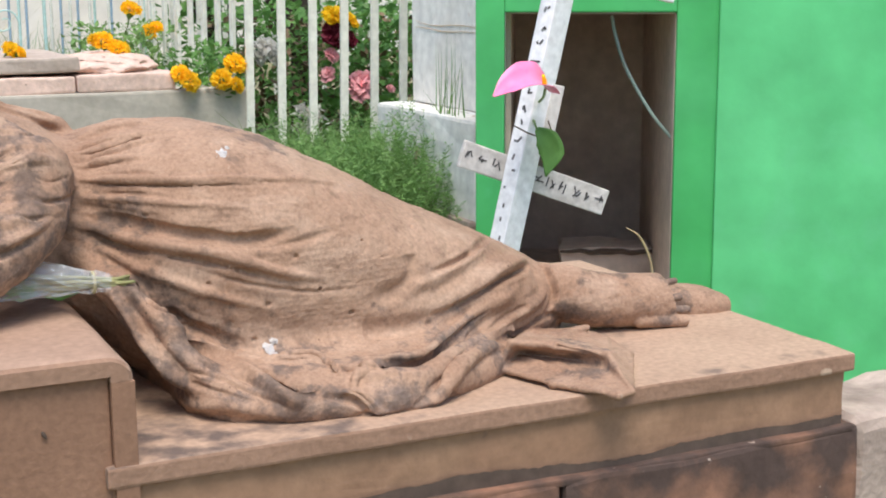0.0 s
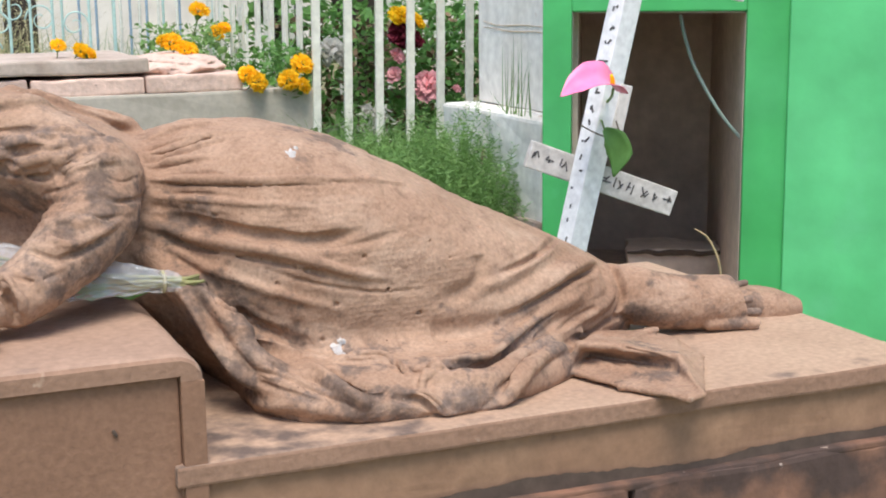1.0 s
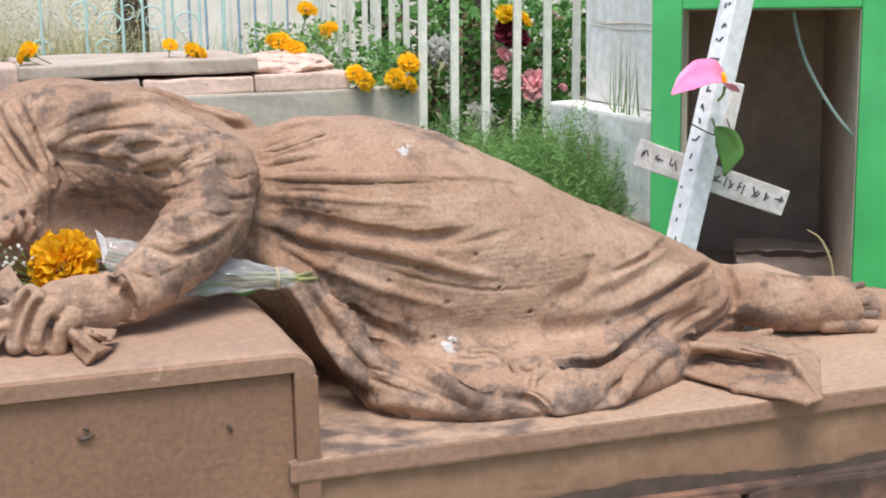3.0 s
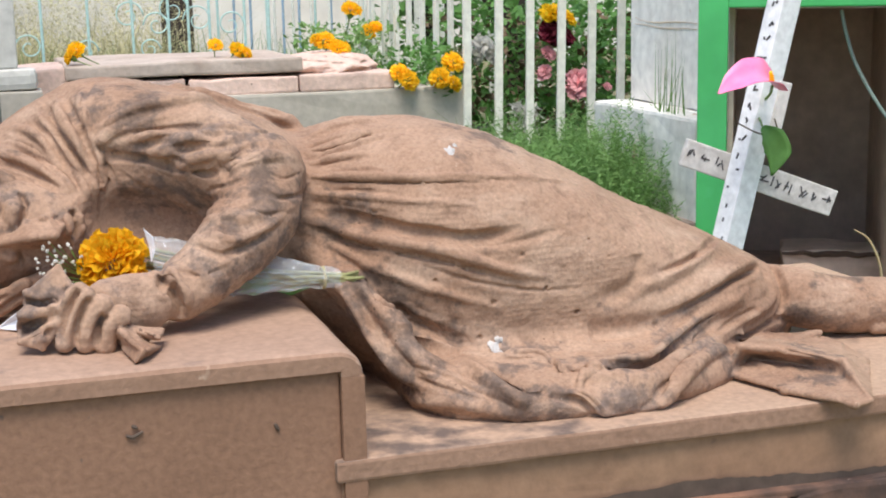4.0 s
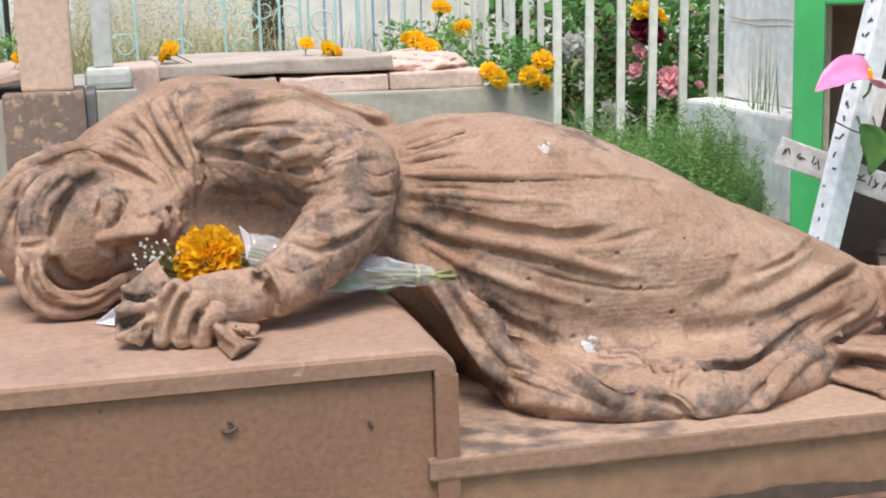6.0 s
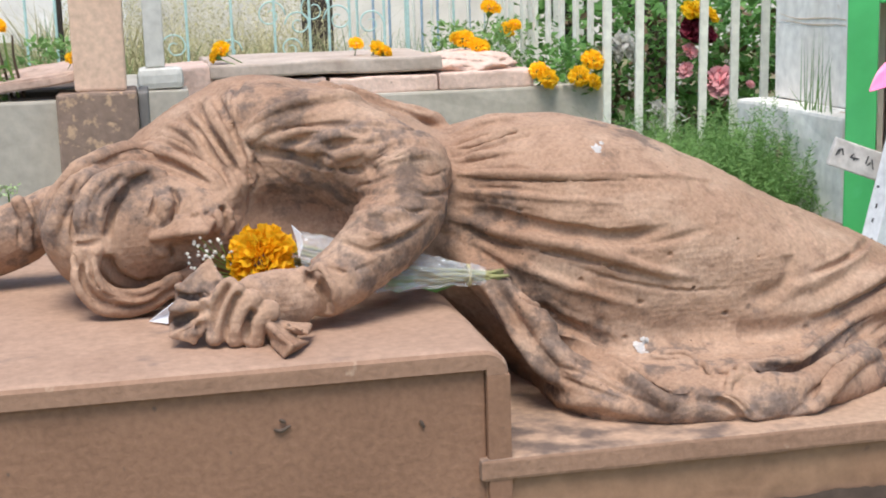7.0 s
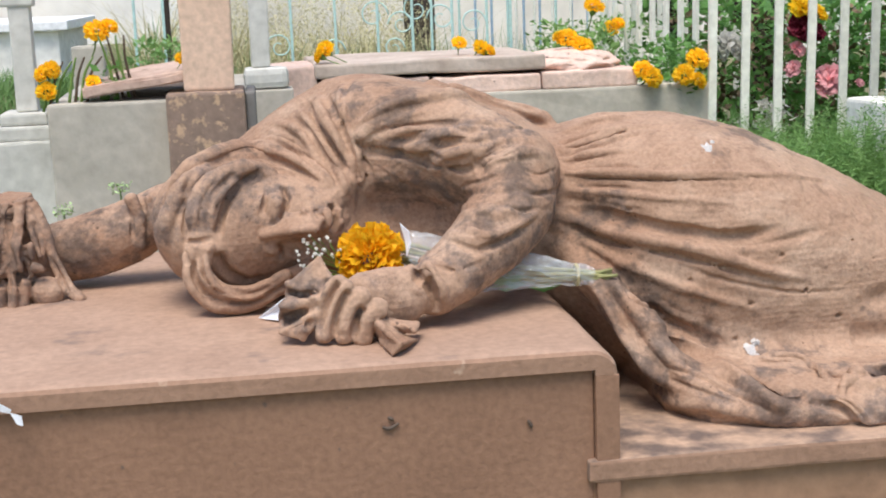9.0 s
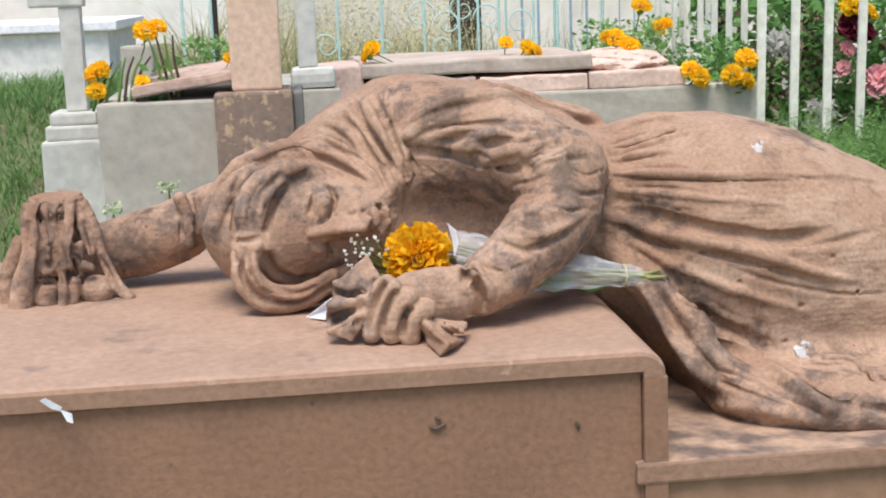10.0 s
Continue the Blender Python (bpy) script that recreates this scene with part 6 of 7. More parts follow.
part("body", box((-0.62, 2.60, 0.35), (0.985, 3.45, 0.812), 0.008, 0.004, 10, 43), M_CONC, t)
part("moss", wavy_strip(0.78, 0.985, 2.592, 0.62, 0.12, 9.0, 30), M_MOSS, t, "green moss growing up the concrete")


def brick_slab(lo, hi, seed, mat, name="brick_slab", label="pale worn brick slab lying on the concrete tomb", turn=0.0):
    c = (Vector(lo) + Vector(hi)) / 2
    bm = box(Vector(lo) - c, Vector(hi) - c, 0.007, 0.0055, 5, seed)
    ob = part(name, bm, mat)
    ob.matrix_world = pose(*c, 0, 0, turn)
    tagged(ob, label, "slab", "slabs on the tomb")
    return ob


brick_slab((-0.175, 2.62, 0.872), (0.492, 3.15, 0.913), 51, M_SLAB, "concrete_slab", "flat grey concrete slab on the bricks", 0.6)
brick_slab((0.165, 2.615, 0.813), (0.477, 2.95, 0.860), 52, M_BRICK)
brick_slab((0.482, 2.61, 0.813), (0.768, 3.02, 0.862), 53, M_BRICK)
brick_slab((-0.155, 2.625, 0.813), (0.155, 2.95, 0.862), 54, M_BRICK)
brick_slab((-0.30, 2.63, 0.813), (-0.165, 3.0, 0.905), 55, M_BRICK)
bm = bmesh.new()
bmesh.ops.create_icosphere(bm, subdivisions=5, radius=1)
for v in bm.verts:
    n3 = noise.noise_vector(v.co * 3) * 0.14 + noise.noise_vector(v.co * 11) * 0.05
    v.co = Vector(((v.co.x + n3.x) * 0.16, (v.co.y + n3.y) * 0.19, max(-0.2, v.co.z + n3.z) * 0.045)) + Vector((0.60, 2.83, 0.872))
tagged(part("rubble_mound", bm, M_BRICK, smooth=True), "crumbled pinkish brick rubble heaped on slabs", "rubble")

t = thing("stone_marker", "pale stone post on a small moulded base", "grave marker", (-0.32, 2.5, 0))
part("base", box((-0.062, -0.05, 0.35), (0.08, 0.09, 0.86), 0.005, 0.002), M_CONC, t)
part("cap", box((-0.052, -0.04, 0.861), (0.070, 0.08, 0.918), 0.018, 0.002, 2), M_CONCW, t)
part("post", box((-0.030, -0.02, 0.919), (0.022, 0.03, 1.7), 0.005, 0.002, 4), M_CONCW, t)

# white tomb in the far distance
t = thing("white_tomb", "white plastered tomb with an overhanging top", "tomb", (-1.3, 3.6, 0))
part("body", box((-0.9, 0.0, 0.4), (0.31, 0.9, 1.012), 0.006, 0.003, 4, 61), M_WHITEWALL, t)
part("top", box((-0.92, -0.03, 1.013), (0.345, 0.93, 1.047), 0.006, 0.002), M_WHITE, t)
t = thing("flower_jar", "small grey concrete flower jar", "jar", (-0.80, 2.7, 0))
part("body", box((-0.045, -0.045, 0.45), (0.045, 0.045, 0.99), 0.008, 0.003), M_CONC, t)
tagged(part("backdrop_house", box((-6.5, 6.2, 0.3), (-0.42, 6.5, 3.6), 0.01), M_FARWHITE), "white plastered wall beyond the graves", "wall", "", "structure")
tagged(part("brown_slab_wall", box((-3.3, 4.8, 0.3), (-1.72, 5.0, 1.9), 0.01), M_COL), "pinkish plastered grave wall far behind", "wall")

# ---- green tomb with its open niche, turned towards the path ----
G = thing("green_niche_tomb", "bright green painted tomb with an open empty niche", "tomb", (1.205, 1.555, 0))
G.rotation_euler = (0, 0, radians(-29.5))
part("jamb", box((0.0, 0.0, 0.0), (0.068, 0.10, 1.75), 0.004, 0.001), M_GREEN, G)
part("jamb", box((0.472, 0.0, 0.0), (0.577, 1.0, 1.75), 0.004, 0.0012), M_GREEN, G)
part("lintel", box((0.0685, 0.0, 1.05), (0.4715, 1.0, 1.75), 0.004, 0.001), M_GREEN, G)
part("panel", box((0.570, -0.008, 0.0), (2.4, 0.45, 1.75), 0.003, 0.003, 6, 71), M_GREENPALE, G, "bright green painted panel")
part("niche_back", box((0.05, 0.95, 0.0), (0.4715, 1.0, 1.0495), 0.002, 0.003, 5), M_NICHE, G, "bare cement back")
part("niche_side", box((0.0685, 0.1005, 0.0), (0.082, 0.9495, 1.0495), 0.002, 0.002), M_NICHE, G, "bare cement side")
part("niche_ceiling", box((0.0825, 0.008, 1.0465), (0.4680, 0.9495, 1.0495), 0.002, 0.002), M_NICHE, G, "bare cement ceiling")
part("niche_floor", box((0.0825, 0.004, 0.0), (0.4715, 0.9495, 0.30), 0.004, 0.004), M_NICHE, G, "dusty cement floor")
part("niche_side", box((0.4685, 0.008, 0.3005), (0.4712, 0.9495, 1.0462), 0.002, 0.002), M_NICHE, G, "bare cement side")
part("niche_sill", box((0.215, 0.46, 0.3005), (0.4675, 0.62, 0.395), 0.006, 0.012, 6), M_NICHE, G, "broken cement ledge")
part("crack", tube([(0.214 + 0.028 * i, 0.455, 0.388 + 0.008 * noise.noise((i * 0.8, 2.0, 0))) for i in range(10)], [0.004, 0.010, 0.006], 6, 3), M_DARKMARK, G, "dark crack along the ledge")
part("cable", tube([(0.322, 0.05, 1.04), (0.335, 0.06, 0.985), (0.362, 0.07, 0.91), (0.42, 0.06, 0.81), (0.478, 0.05, 0.74)], [0.0040], 8, 6), M_CABLE, G, "pale grey plastic cable")
tagged(part("dry_stalk", tube([(1.535, 1.28, 0.40), (1.525, 1.275, 0.47), (1.50, 1.285, 0.53), (1.465, 1.29, 0.555)], [0.0035, 0.003, 0.0015], 6, 5), M_DRYSTALK, smooth=True), "bent dry straw stalk by the niche", "stalk")

W = thing("whitewashed_tomb", "whitewashed plaster tomb with a wide ledge", "tomb")
part("wall", box((1.40, 1.90, 0.772), (1.49, 2.34, 1.75), 0.006, 0.003, 6, 81), M_WHITEWALL, W)
part("ledge", box((1.30, 1.745, 0.50), (1.385, 2.38, 0.7715), 0.010, 0.005, 7, 82), M_WHITEWALL, W)
part("ledge", box((1.3855, 1.90, 0.50), (1.49, 2.38, 0.7713), 0.006, 0.003, 4, 84), M_WHITEWALL, W)
part("footing", box((1.285, 1.74, 0.2), (1.39, 2.39, 0.515), 0.012, 0.01, 6, 83), M_KERB, W, "crumbling brown footing")
# crack lines with rusty seepage on the wall
for z, s in ((0.985, 3.0), (1.0, 5.0)):
    part("seep_line", tube([(1.3985, 1.93 + 0.075 * i, z + 0.012 * noise.noise((i * 0.9, s, 0))) for i in range(6)], [0.0008, 0.0018, 0.0006], 5, 4), M_RUST, W, "rusty seepage line")


# ---- leaning cross ----
def stroke(lo, hi, axis, angle):
    """A brushed bar, turned in the plane of its board."""
    bm = box(lo, hi, 0.0)
    mid = (Vector(lo) + Vector(hi)) / 2
    bmesh.ops.rotate(bm, cent=mid, matrix=Matrix.Rotation(angle, 3, axis), verts=bm.verts)
    return bm


def leaning_cross():
    c = thing("wooden_cross", "leaning white painted wooden cross with worn brushed letters", "cross", (1.033, 1.126, 0.50))
    lean = pose(0, 0, 0, 0, 13.6, 0)
    turn = pose(0, 0, 0, 0, 0, 15)
    post = box((-0.026, -0.022, -0.55), (0.026, 0.022, 0.85), 0.003, 0.0012, 5, 91)
    p = part("post", post, M_WHITE, c, m=lean @ turn)
    # worn letters down the narrow face: unreadable strokes
    rng = random.Random(4)
    for i in range(16):
        z = 0.10 + i * 0.034 + rng.uniform(-0.004, 0.004)
        for j in range(2 if i > 5 else 1):
            dy, h = rng.uniform(-0.010, 0.010), rng.uniform(0.006, 0.016)
            lo = (-0.0272, dy - 0.0022, z - h / 2 + rng.uniform(-0.004, 0.004))
            part("letter_stroke", stroke(lo, (-0.0262, dy + 0.0022, lo[2] + h), "X", rng.choice((0, 0.2, 1.5, -0.5, 0.7))), M_INK, p, "worn black letter stroke")
    board = pose(0.100, 0.002, 0.214, 0, 20.5, -6)
    a = part("arm", box((-0.172, 0.022, -0.030), (0.184, 0.040, 0.027), 0.003, 0.0012, 5, 92), M_WHITEOLD, c, "weathered white crossboard", m=board)
    for i in range(11):
        x = -0.158 + i * 0.033
        if -0.075 < x < 0.005:
            continue
        for j in range(3):
            dx, h = rng.uniform(-0.009, 0.009), rng.uniform(0.008, 0.022)
            slope = rng.uniform(-0.004, 0.004)
            lo = (x + dx - 0.0012, 0.0208, slope - h / 2)
            part("letter_stroke", stroke(lo, (x + dx + 0.0016, 0.0218, slope + h / 2), "Y", rng.choice((0, 0.15, 1.5, -0.5, 0.6))), M_INK, a, "worn black letter stroke")
    part("upper_arm", box((-0.16, -0.028, 0.652), (0.25, -0.010, 0.714), 0.003, 0.0012, 4, 93), M_WHITE, c, m=lean @ pose(0, 0, 0, 0, 0, -8))
    part("splint", box((0.026, -0.016, 0.300), (0.052, 0.002, 0.432), 0.003, 0.001), M_WHITEOLD, c, m=lean @ pose(0, 0, 0, 0, 0, -10))
    wire = tube([(0.02, -0.035, 0.335), (0.05, -0.045, 0.318), (0.085, -0.048, 0.305), (0.115, -0.04, 0.292), (0.105, -0.03, 0.34)], [0.0016], 6, 5)
    part("wire", wire, M_TWIG, c, "rusty binding wire")
    return c


leaning_cross()


def blade_leaf(points_mid, widths, way, mat, name, label, category, cup=0.0):
    """A leaf or spathe: a curved sheet with a fold along its midrib."""
    mids = spline(points_mid, 5)
    ws = np.interp(np.linspace(0, 1, len(mids)), np.linspace(0, 1, len(widths)), widths)
    bm = bmesh.new()
    rows = []
    for i, q in enumerate(mids):
        q = Vector(q)
        t = Vector(mids[min(i + 1, len(mids) - 1)] - mids[max(i - 1, 0)]).normalized()
        s = t.cross(Vector(way)).normalized()
        up = s.cross(t)
        rows.append([bm.verts.new(q + s * float(ws[i]) * u + up * (cup * ws[i] * u * u + 0.0015 * noise.noise((i * 0.7, u * 3, 0)))) for u in (-1, -0.6, -0.2, 0.2, 0.6, 1)])
    for a, b in zip(rows, rows[1:]):
        for k in range(5):
            bm.faces.new((a[k], a[k + 1], b[k + 1], b[k]))
    ob = part(name, bm, mat, smooth=True)
    so = ob.modifiers.new("thickness", "SOLIDIFY")
    so.thickness = 0.0012
    return tagged(ob, label, category) if label else ob


def fix_to_stem(name, label, category, pts):
    h = thing(name, label, category)
    part("petiole", tube(pts, [0.002, 0.0025, 0.003], 6, 4), M_STEM, h, smooth=True)
    return h


blade_leaf([(1.084, 1.049, 0.830), (1.100, 1.039, 0.810), (1.110, 1.034, 0.780), (1.098, 1.034, 0.733)], [0.005, 0.024, 0.026, 0.001], (-0.45, -0.87, 0.2), M_LEAF, "blade", "", "", 0.35)
fix_to_stem("leaf", "large dark green leaf tied to the cross", "leaf", [(1.084, 1.049, 0.830), (1.092, 1.074, 0.843), (1.117, 1.119, 0.838)])
bpy.data.objects["blade"].parent = bpy.data.objects["leaf"]
s = thing("anthurium", "pink anthurium flower fixed to the cross", "flower")
sp = blade_leaf([(1.099, 1.036, 0.912), (1.069, 1.016, 0.930), (1.029, 1.006, 0.934), (0.989, 1.001, 0.920), (0.956, 0.996, 0.905)], [0.030, 0.036, 0.034, 0.022, 0.001], (-0.15, -0.62, 0.75), M_PINK, "spathe", "", "", 0.5)
sp.parent = s
part("stem", tube([(1.096, 1.036, 0.912), (1.114, 1.076, 0.890), (1.124, 1.126, 0.870)], [0.003], 6, 4), M_STEM, s, smooth=True)
part("spadix", tube([(1.074, 1.001, 0.925), (1.067, 0.991, 0.934), (1.060, 0.983, 0.943)], [0.005, 0.0045, 0.003], 8, 4), M_MARIY, s, "yellow spadix", True)


# ---- flowers ----
def petal_ball(radius, petals, seed, flat=0.75, size=0.42):
    """Many small curled petals round a centre, as one bloom."""
    rng = random.Random(seed)
    verts, faces = [], []
    for i in range(petals):
        z = 1 - 1.35 * (i + 0.5) / petals
        a = i * 2.39996 + rng.uniform(-0.3, 0.3)
        h = math.sqrt(max(0.0, 1 - z * z))
        out = Vector((h * math.cos(a), h * math.sin(a), z))
        side = out.orthogonal().normalized()
        side.rotate(Matrix.Rotation(rng.uniform(0, 6.28), 3, out))
        up = out.cross(side)
        tilt = (out + up * rng.uniform(-0.5, 0.5) + side * rng.uniform(-0.3, 0.3)).normalized()
        side = tilt.orthogonal().normalized()
        side.rotate(Matrix.Rotation(rng.uniform(0, 6.28), 3, tilt))
        up = tilt.cross(side)
        r = radius * rng.uniform(0.8, 1.08)
        w, d = radius * size * rng.uniform(0.7, 1.2), radius * size
        base = out * (r - d)
        tip = out * r + (tilt - out) * d * 0.6
        n = len(verts)
        rows = ((base, 0.35), (base * 0.4 + tip * 0.6, 0.9), (tip, 0.75))
        for q, k in rows:
            verts += [q - side * w * 0.5 * k, q + up * w * 0.18 * k, q + side * w * 0.5 * k]
        for m in (0, 3):
            faces += [(n + m, n + m + 1, n + m + 4, n + m + 3), (n + m + 1, n + m + 2, n + m + 5, n + m + 4)]
        verts[n + 6:n + 9] = [v + up * w * rng.uniform(-0.25, 0.25) for v in verts[n + 6:n + 9]]
    return [(v.x, v.y, v.z * flat) for v in verts], faces


def flower(name, label, mat, radius, petals, seed, flat=0.75, stem=0.08, size=0.42, group=""):
    f = thing(name, label, "flower", (0, 0, -9), group)
    v, q = petal_ball(radius, petals, seed, flat, size)
    mesh_thing("bloom", v, q, mat, parent=f)
    if stem:
        part("calyx", tube([(0, 0, -radius * 0.1), (0, 0, -radius * 0.5), (0, 0, -radius * 0.9)], [radius * 0.4, radius * 0.35, radius * 0.1], 8, 3), M_STEM, f, "green calyx", True)
        part("stem", tube([(0, 0, -radius * 0.8), (0.004, 0.003, -stem * 0.6), (0.002, 0.010, -stem)], [0.0022, 0.002, 0.0018], 6, 4), M_STEM, f, "green stem", True)
    return f


kinds = [flower("marigold", "orange marigold laid among the tombs", M_MARI, 1.0 * 0.032, 150, s, 0.8, 0.09, group="marigolds on the tombs") for s in (1, 2)]
kinds.append(flower("marigold", "yellow-orange marigold laid among the tombs", M_MARIY, 0.032, 150, 3, 0.8, 0.09, group="marigolds on the tombs"))
for k, x, y, z, s, rx, rz in ((2, -0.139, 2.66, 0.950, 0.95, 55, -60), (0, -0.155, 2.64, 0.935, 0.7, 60, -100), (0, 0.262, 2.75, 0.950, 0.75, 30, 10), (2, 0.318, 2.70, 0.936, 0.85, 50, 40),
                              (0, 0.342, 2.69, 0.926, 0.65, 60, 70), (0, 0.785, 3.2, 1.030, 1.15, 20, 30), (0, 0.845, 3.2, 0.958, 0.95, 50, -40), (1, 0.868, 3.2, 0.972, 0.75, 30, 60),
                              (0, 0.60, 2.80, 0.948, 1.05, 35, -20), (1, 0.638, 2.78, 0.922, 1.1, 45, 50), (1, 0.655, 2.80, 0.925, 0.9, 40, 90), (0, 0.572, 2.8, 0.955, 0.6, 45, -70),
                              (0, 0.775, 2.60, 0.858, 0.9, 50, -30), (1, 0.798, 2.585, 0.836, 1.1, 60, 30), (0, 0.945, 2.61, 0.880, 1.15, 40, 10),
                              (1, 0.895, 2.58, 0.838, 1.05, 60, -20), (0, 0.937, 2.575, 0.820, 0.85, 60, 50),
                              (0, -0.667, 1.60, 1.056, 0.85, 40, 20), (1, -0.640, 1.61, 1.065, 0.6, 40, 80), (0, -0.757, 1.55, 0.985, 0.62, 60, 40), (1, -0.775, 1.55, 0.978, 0.6, 60, -60),
                              (1, -0.768, 1.54, 0.942, 0.68, 50, 0), (2, -0.674, 1.53, 0.958, 0.5, 50, 20), (0, -0.497, 1.55, 0.997, 0.45, 50, 20)):
    copy_thing(kinds[k], pose(x, y, z, rx, 0, rz) @ Matrix.Scale(s, 4))
for f in kinds:
    for o in list(f.children_recursive) + [f]:
        bpy.data.objects.remove(o)

# flowers behind the white rails
blooms = [flower("faded_flower", "faded pink flower behind the white rails", M_ROSE, 0.050, 40, 7, 0.6, 0.16, 0.95, "grave flowers"),
          flower("dark_flower", "wine red flower behind the white rails", M_WINE, 0.045, 70, 8, 0.7, 0.16, 0.8, "grave flowers"),
          flower("yellow_flower", "yellow flower behind the white rails", M_MARIY, 0.045, 70, 9, 0.6, 0.16, 0.7, "grave flowers"),
          flower("white_flower", "cream white flower behind the white rails", M_WHITEPET, 0.050, 40, 10, 0.6, 0.16, 0.9, "grave flowers")]
for k, x, y, z, s, rx, rz in ((0, 1.432, 2.80, 0.785, 1.05, 65, -25), (0, 1.341, 2.83, 0.883, 0.55, 60, 20), (0, 1.334, 2.85, 0.822, 0.55, 60, -40), (1, 1.395, 2.92, 0.945, 1.1, 60, 0),
                              (1, 1.44, 2.93, 0.93, 0.8, 50, 40), (2, 1.405, 2.95, 1.005, 1.0, 30, 0), (2, 1.455, 2.95, 0.99, 0.8, 40, 60), (3, 1.125, 2.86, 0.91, 0.8, 60, 0),
                              (3, 1.155, 2.85, 0.885, 0.7, 60, 40), (3, 1.10, 2.86, 0.88, 0.6, 60, 80), (0, 1.565, 2.87, 0.765, 0.3, 50, 0), (0, 1.47, 2.80, 0.81, 0.4, 60, 0)):
    f = (2.69 + 1.43) / (y + 1.43)
    copy_thing(blooms[k], pose(-0.34 + (x + 0.34) * f, 2.69 + 0.05 * (y - 2.8), 1.14 + (z - 1.14) * f, rx, 0, rz) @ Matrix.Scale(s, 4))
for f in blooms:
    for o in list(f.children_recursive) + [f]:
        bpy.data.objects.remove(o)


# ---- bouquet in the stone hand ----
def bouquet():
    b = thing("bouquet", "marigold bouquet in clear film under the stone arm", "bouquet")
    v, q = petal_ball(0.040, 300, 21, 0.92, 0.40)
    m = pose(-0.239, 0.215, 0.822, 62, 0, -20)
    ob = mesh_thing("bloom", v, q, M_BLOOM, "big orange marigold bloom", parent=b)
    ob.matrix_local = m
    rng = random.Random(5)
    # white filler blossoms
    for i in range(56):
        a, r = rng.uniform(0, 6.28), rng.uniform(0.0, 0.030)
        p0 = Vector((-0.300 + r * math.cos(a), 0.222 + rng.uniform(-0.018, 0.018), 0.826 + r * math.sin(a) * 0.8))
        if i < 14:
            p0 += Vector((0.014, 0, -0.034))
        bm = bmesh.new()
        bmesh.ops.create_icosphere(bm, subdivisions=1, radius=rng.uniform(0.0014, 0.0026), matrix=Matrix.Translation(p0))
        for v in bm.verts:
            v.co += noise.noise_vector(v.co * 900) * 0.0011
        part("filler_blossom", bm, M_WHITEPET, b, "tiny white blossom")
        if i % 3 == 0:
            part("sprig", tube([p0, p0 * 0.5 + Vector((-0.265, 0.23, 0.80)) * 0.5, (-0.24, 0.24, 0.79)], [0.0004, 0.0008], 5, 3), M_STEM, b)
    # stems through the film to the tied end
    for i in range(7):
        o = Vector((0, rng.uniform(-0.012, 0.012), rng.uniform(-0.012, 0.012)))
        e = Vector((0, rng.uniform(-0.008, 0.008), rng.uniform(-0.009, 0.009)))
        part("stem", tube([Vector((-0.20, 0.24, 0.82)) + o, Vector((-0.09, 0.24, 0.787)) + o, Vector((0.004, 0.190, 0.789)) + o * 0.4, Vector((0.044 + rng.uniform(-0.006, 0.006), 0.182, 0.787)) + e], [0.0026, 0.0024, 0.0020], 7, 4), M_OLIVE, b, smooth=True)
    for i in range(9):
        x0 = rng.uniform(-0.16, -0.03)
        z0 = 0.785 + rng.uniform(-0.015, 0.015)
        bm = outline([(x0, 0.222, z0), (x0 + 0.02, 0.217, z0 + 0.006), (x0 + 0.045, 0.220, z0 + 0.002), (x0 + 0.02, 0.222, z0 - 0.007)], (0, 0.0008, 0))
        part("leaf", bm, M_LEAF, b)
    # crumpled film cone
    bm = bmesh.new()
    rings = []
    for i in range(27):
        u = i / 26
        x = -0.195 + u * 0.212
        r = 0.036 * (1 - u) ** 0.8 + 0.010 + (0.004 * max(0, u - 0.90) * 10)
        cz = 0.806 - 0.017 * u + 0.010 * max(0.0, 0.3 - u)
        ring = []
        for k in range(28):
            a = 2 * math.pi * k / 28
            rr = r * (1 + 0.26 * noise.noise((math.cos(a) * 2.2, math.sin(a) * 2.2, u * 9)) + 0.20 * noise.noise((math.cos(a) * 6, math.sin(a) * 6, u * 16)))
            ring.append(bm.verts.new((x + 0.010 * noise.noise((a, 3, u)), 0.240 - 0.052 * u + rr * math.cos(a), max(0.7525, cz + 0.8 * rr * math.sin(a)))))
        rings.append(ring)
    for a, c in zip(rings, rings[1:]):
        for k in range(28):
            bm.faces.new((a[k], a[(k + 1) % 28], c[(k + 1) % 28], c[k]))
    part("film", bm, M_FILM, b, "crumpled clear plastic film")
    part("tie", tube([(0.000, 0.190 + 0.012 * math.cos(a), 0.789 + 0.012 * math.sin(a)) for a in np.linspace(0, 6.28, 13)], [0.002], 6, 2), M_DRY, b, "straw tie")
    bm = outline([(-0.203, 0.215, 0.858), (-0.193, 0.212, 0.848), (-0.191, 0.212, 0.834), (-0.197, 0.212, 0.818), (-0.198, 0.215, 0.838)], (0, 0.001, 0.001))
    part("collar", bm, M_PAPER, b, "white paper collar")
    bm = outline([(-0.372, 0.235, 0.752), (-0.335, 0.20, 0.786), (-0.318, 0.205, 0.778), (-0.325, 0.19, 0.753)], (0, 0.0012, 0.0006))
    part("paper", bm, M_PAPER, b, "white paper corner")


bouquet()


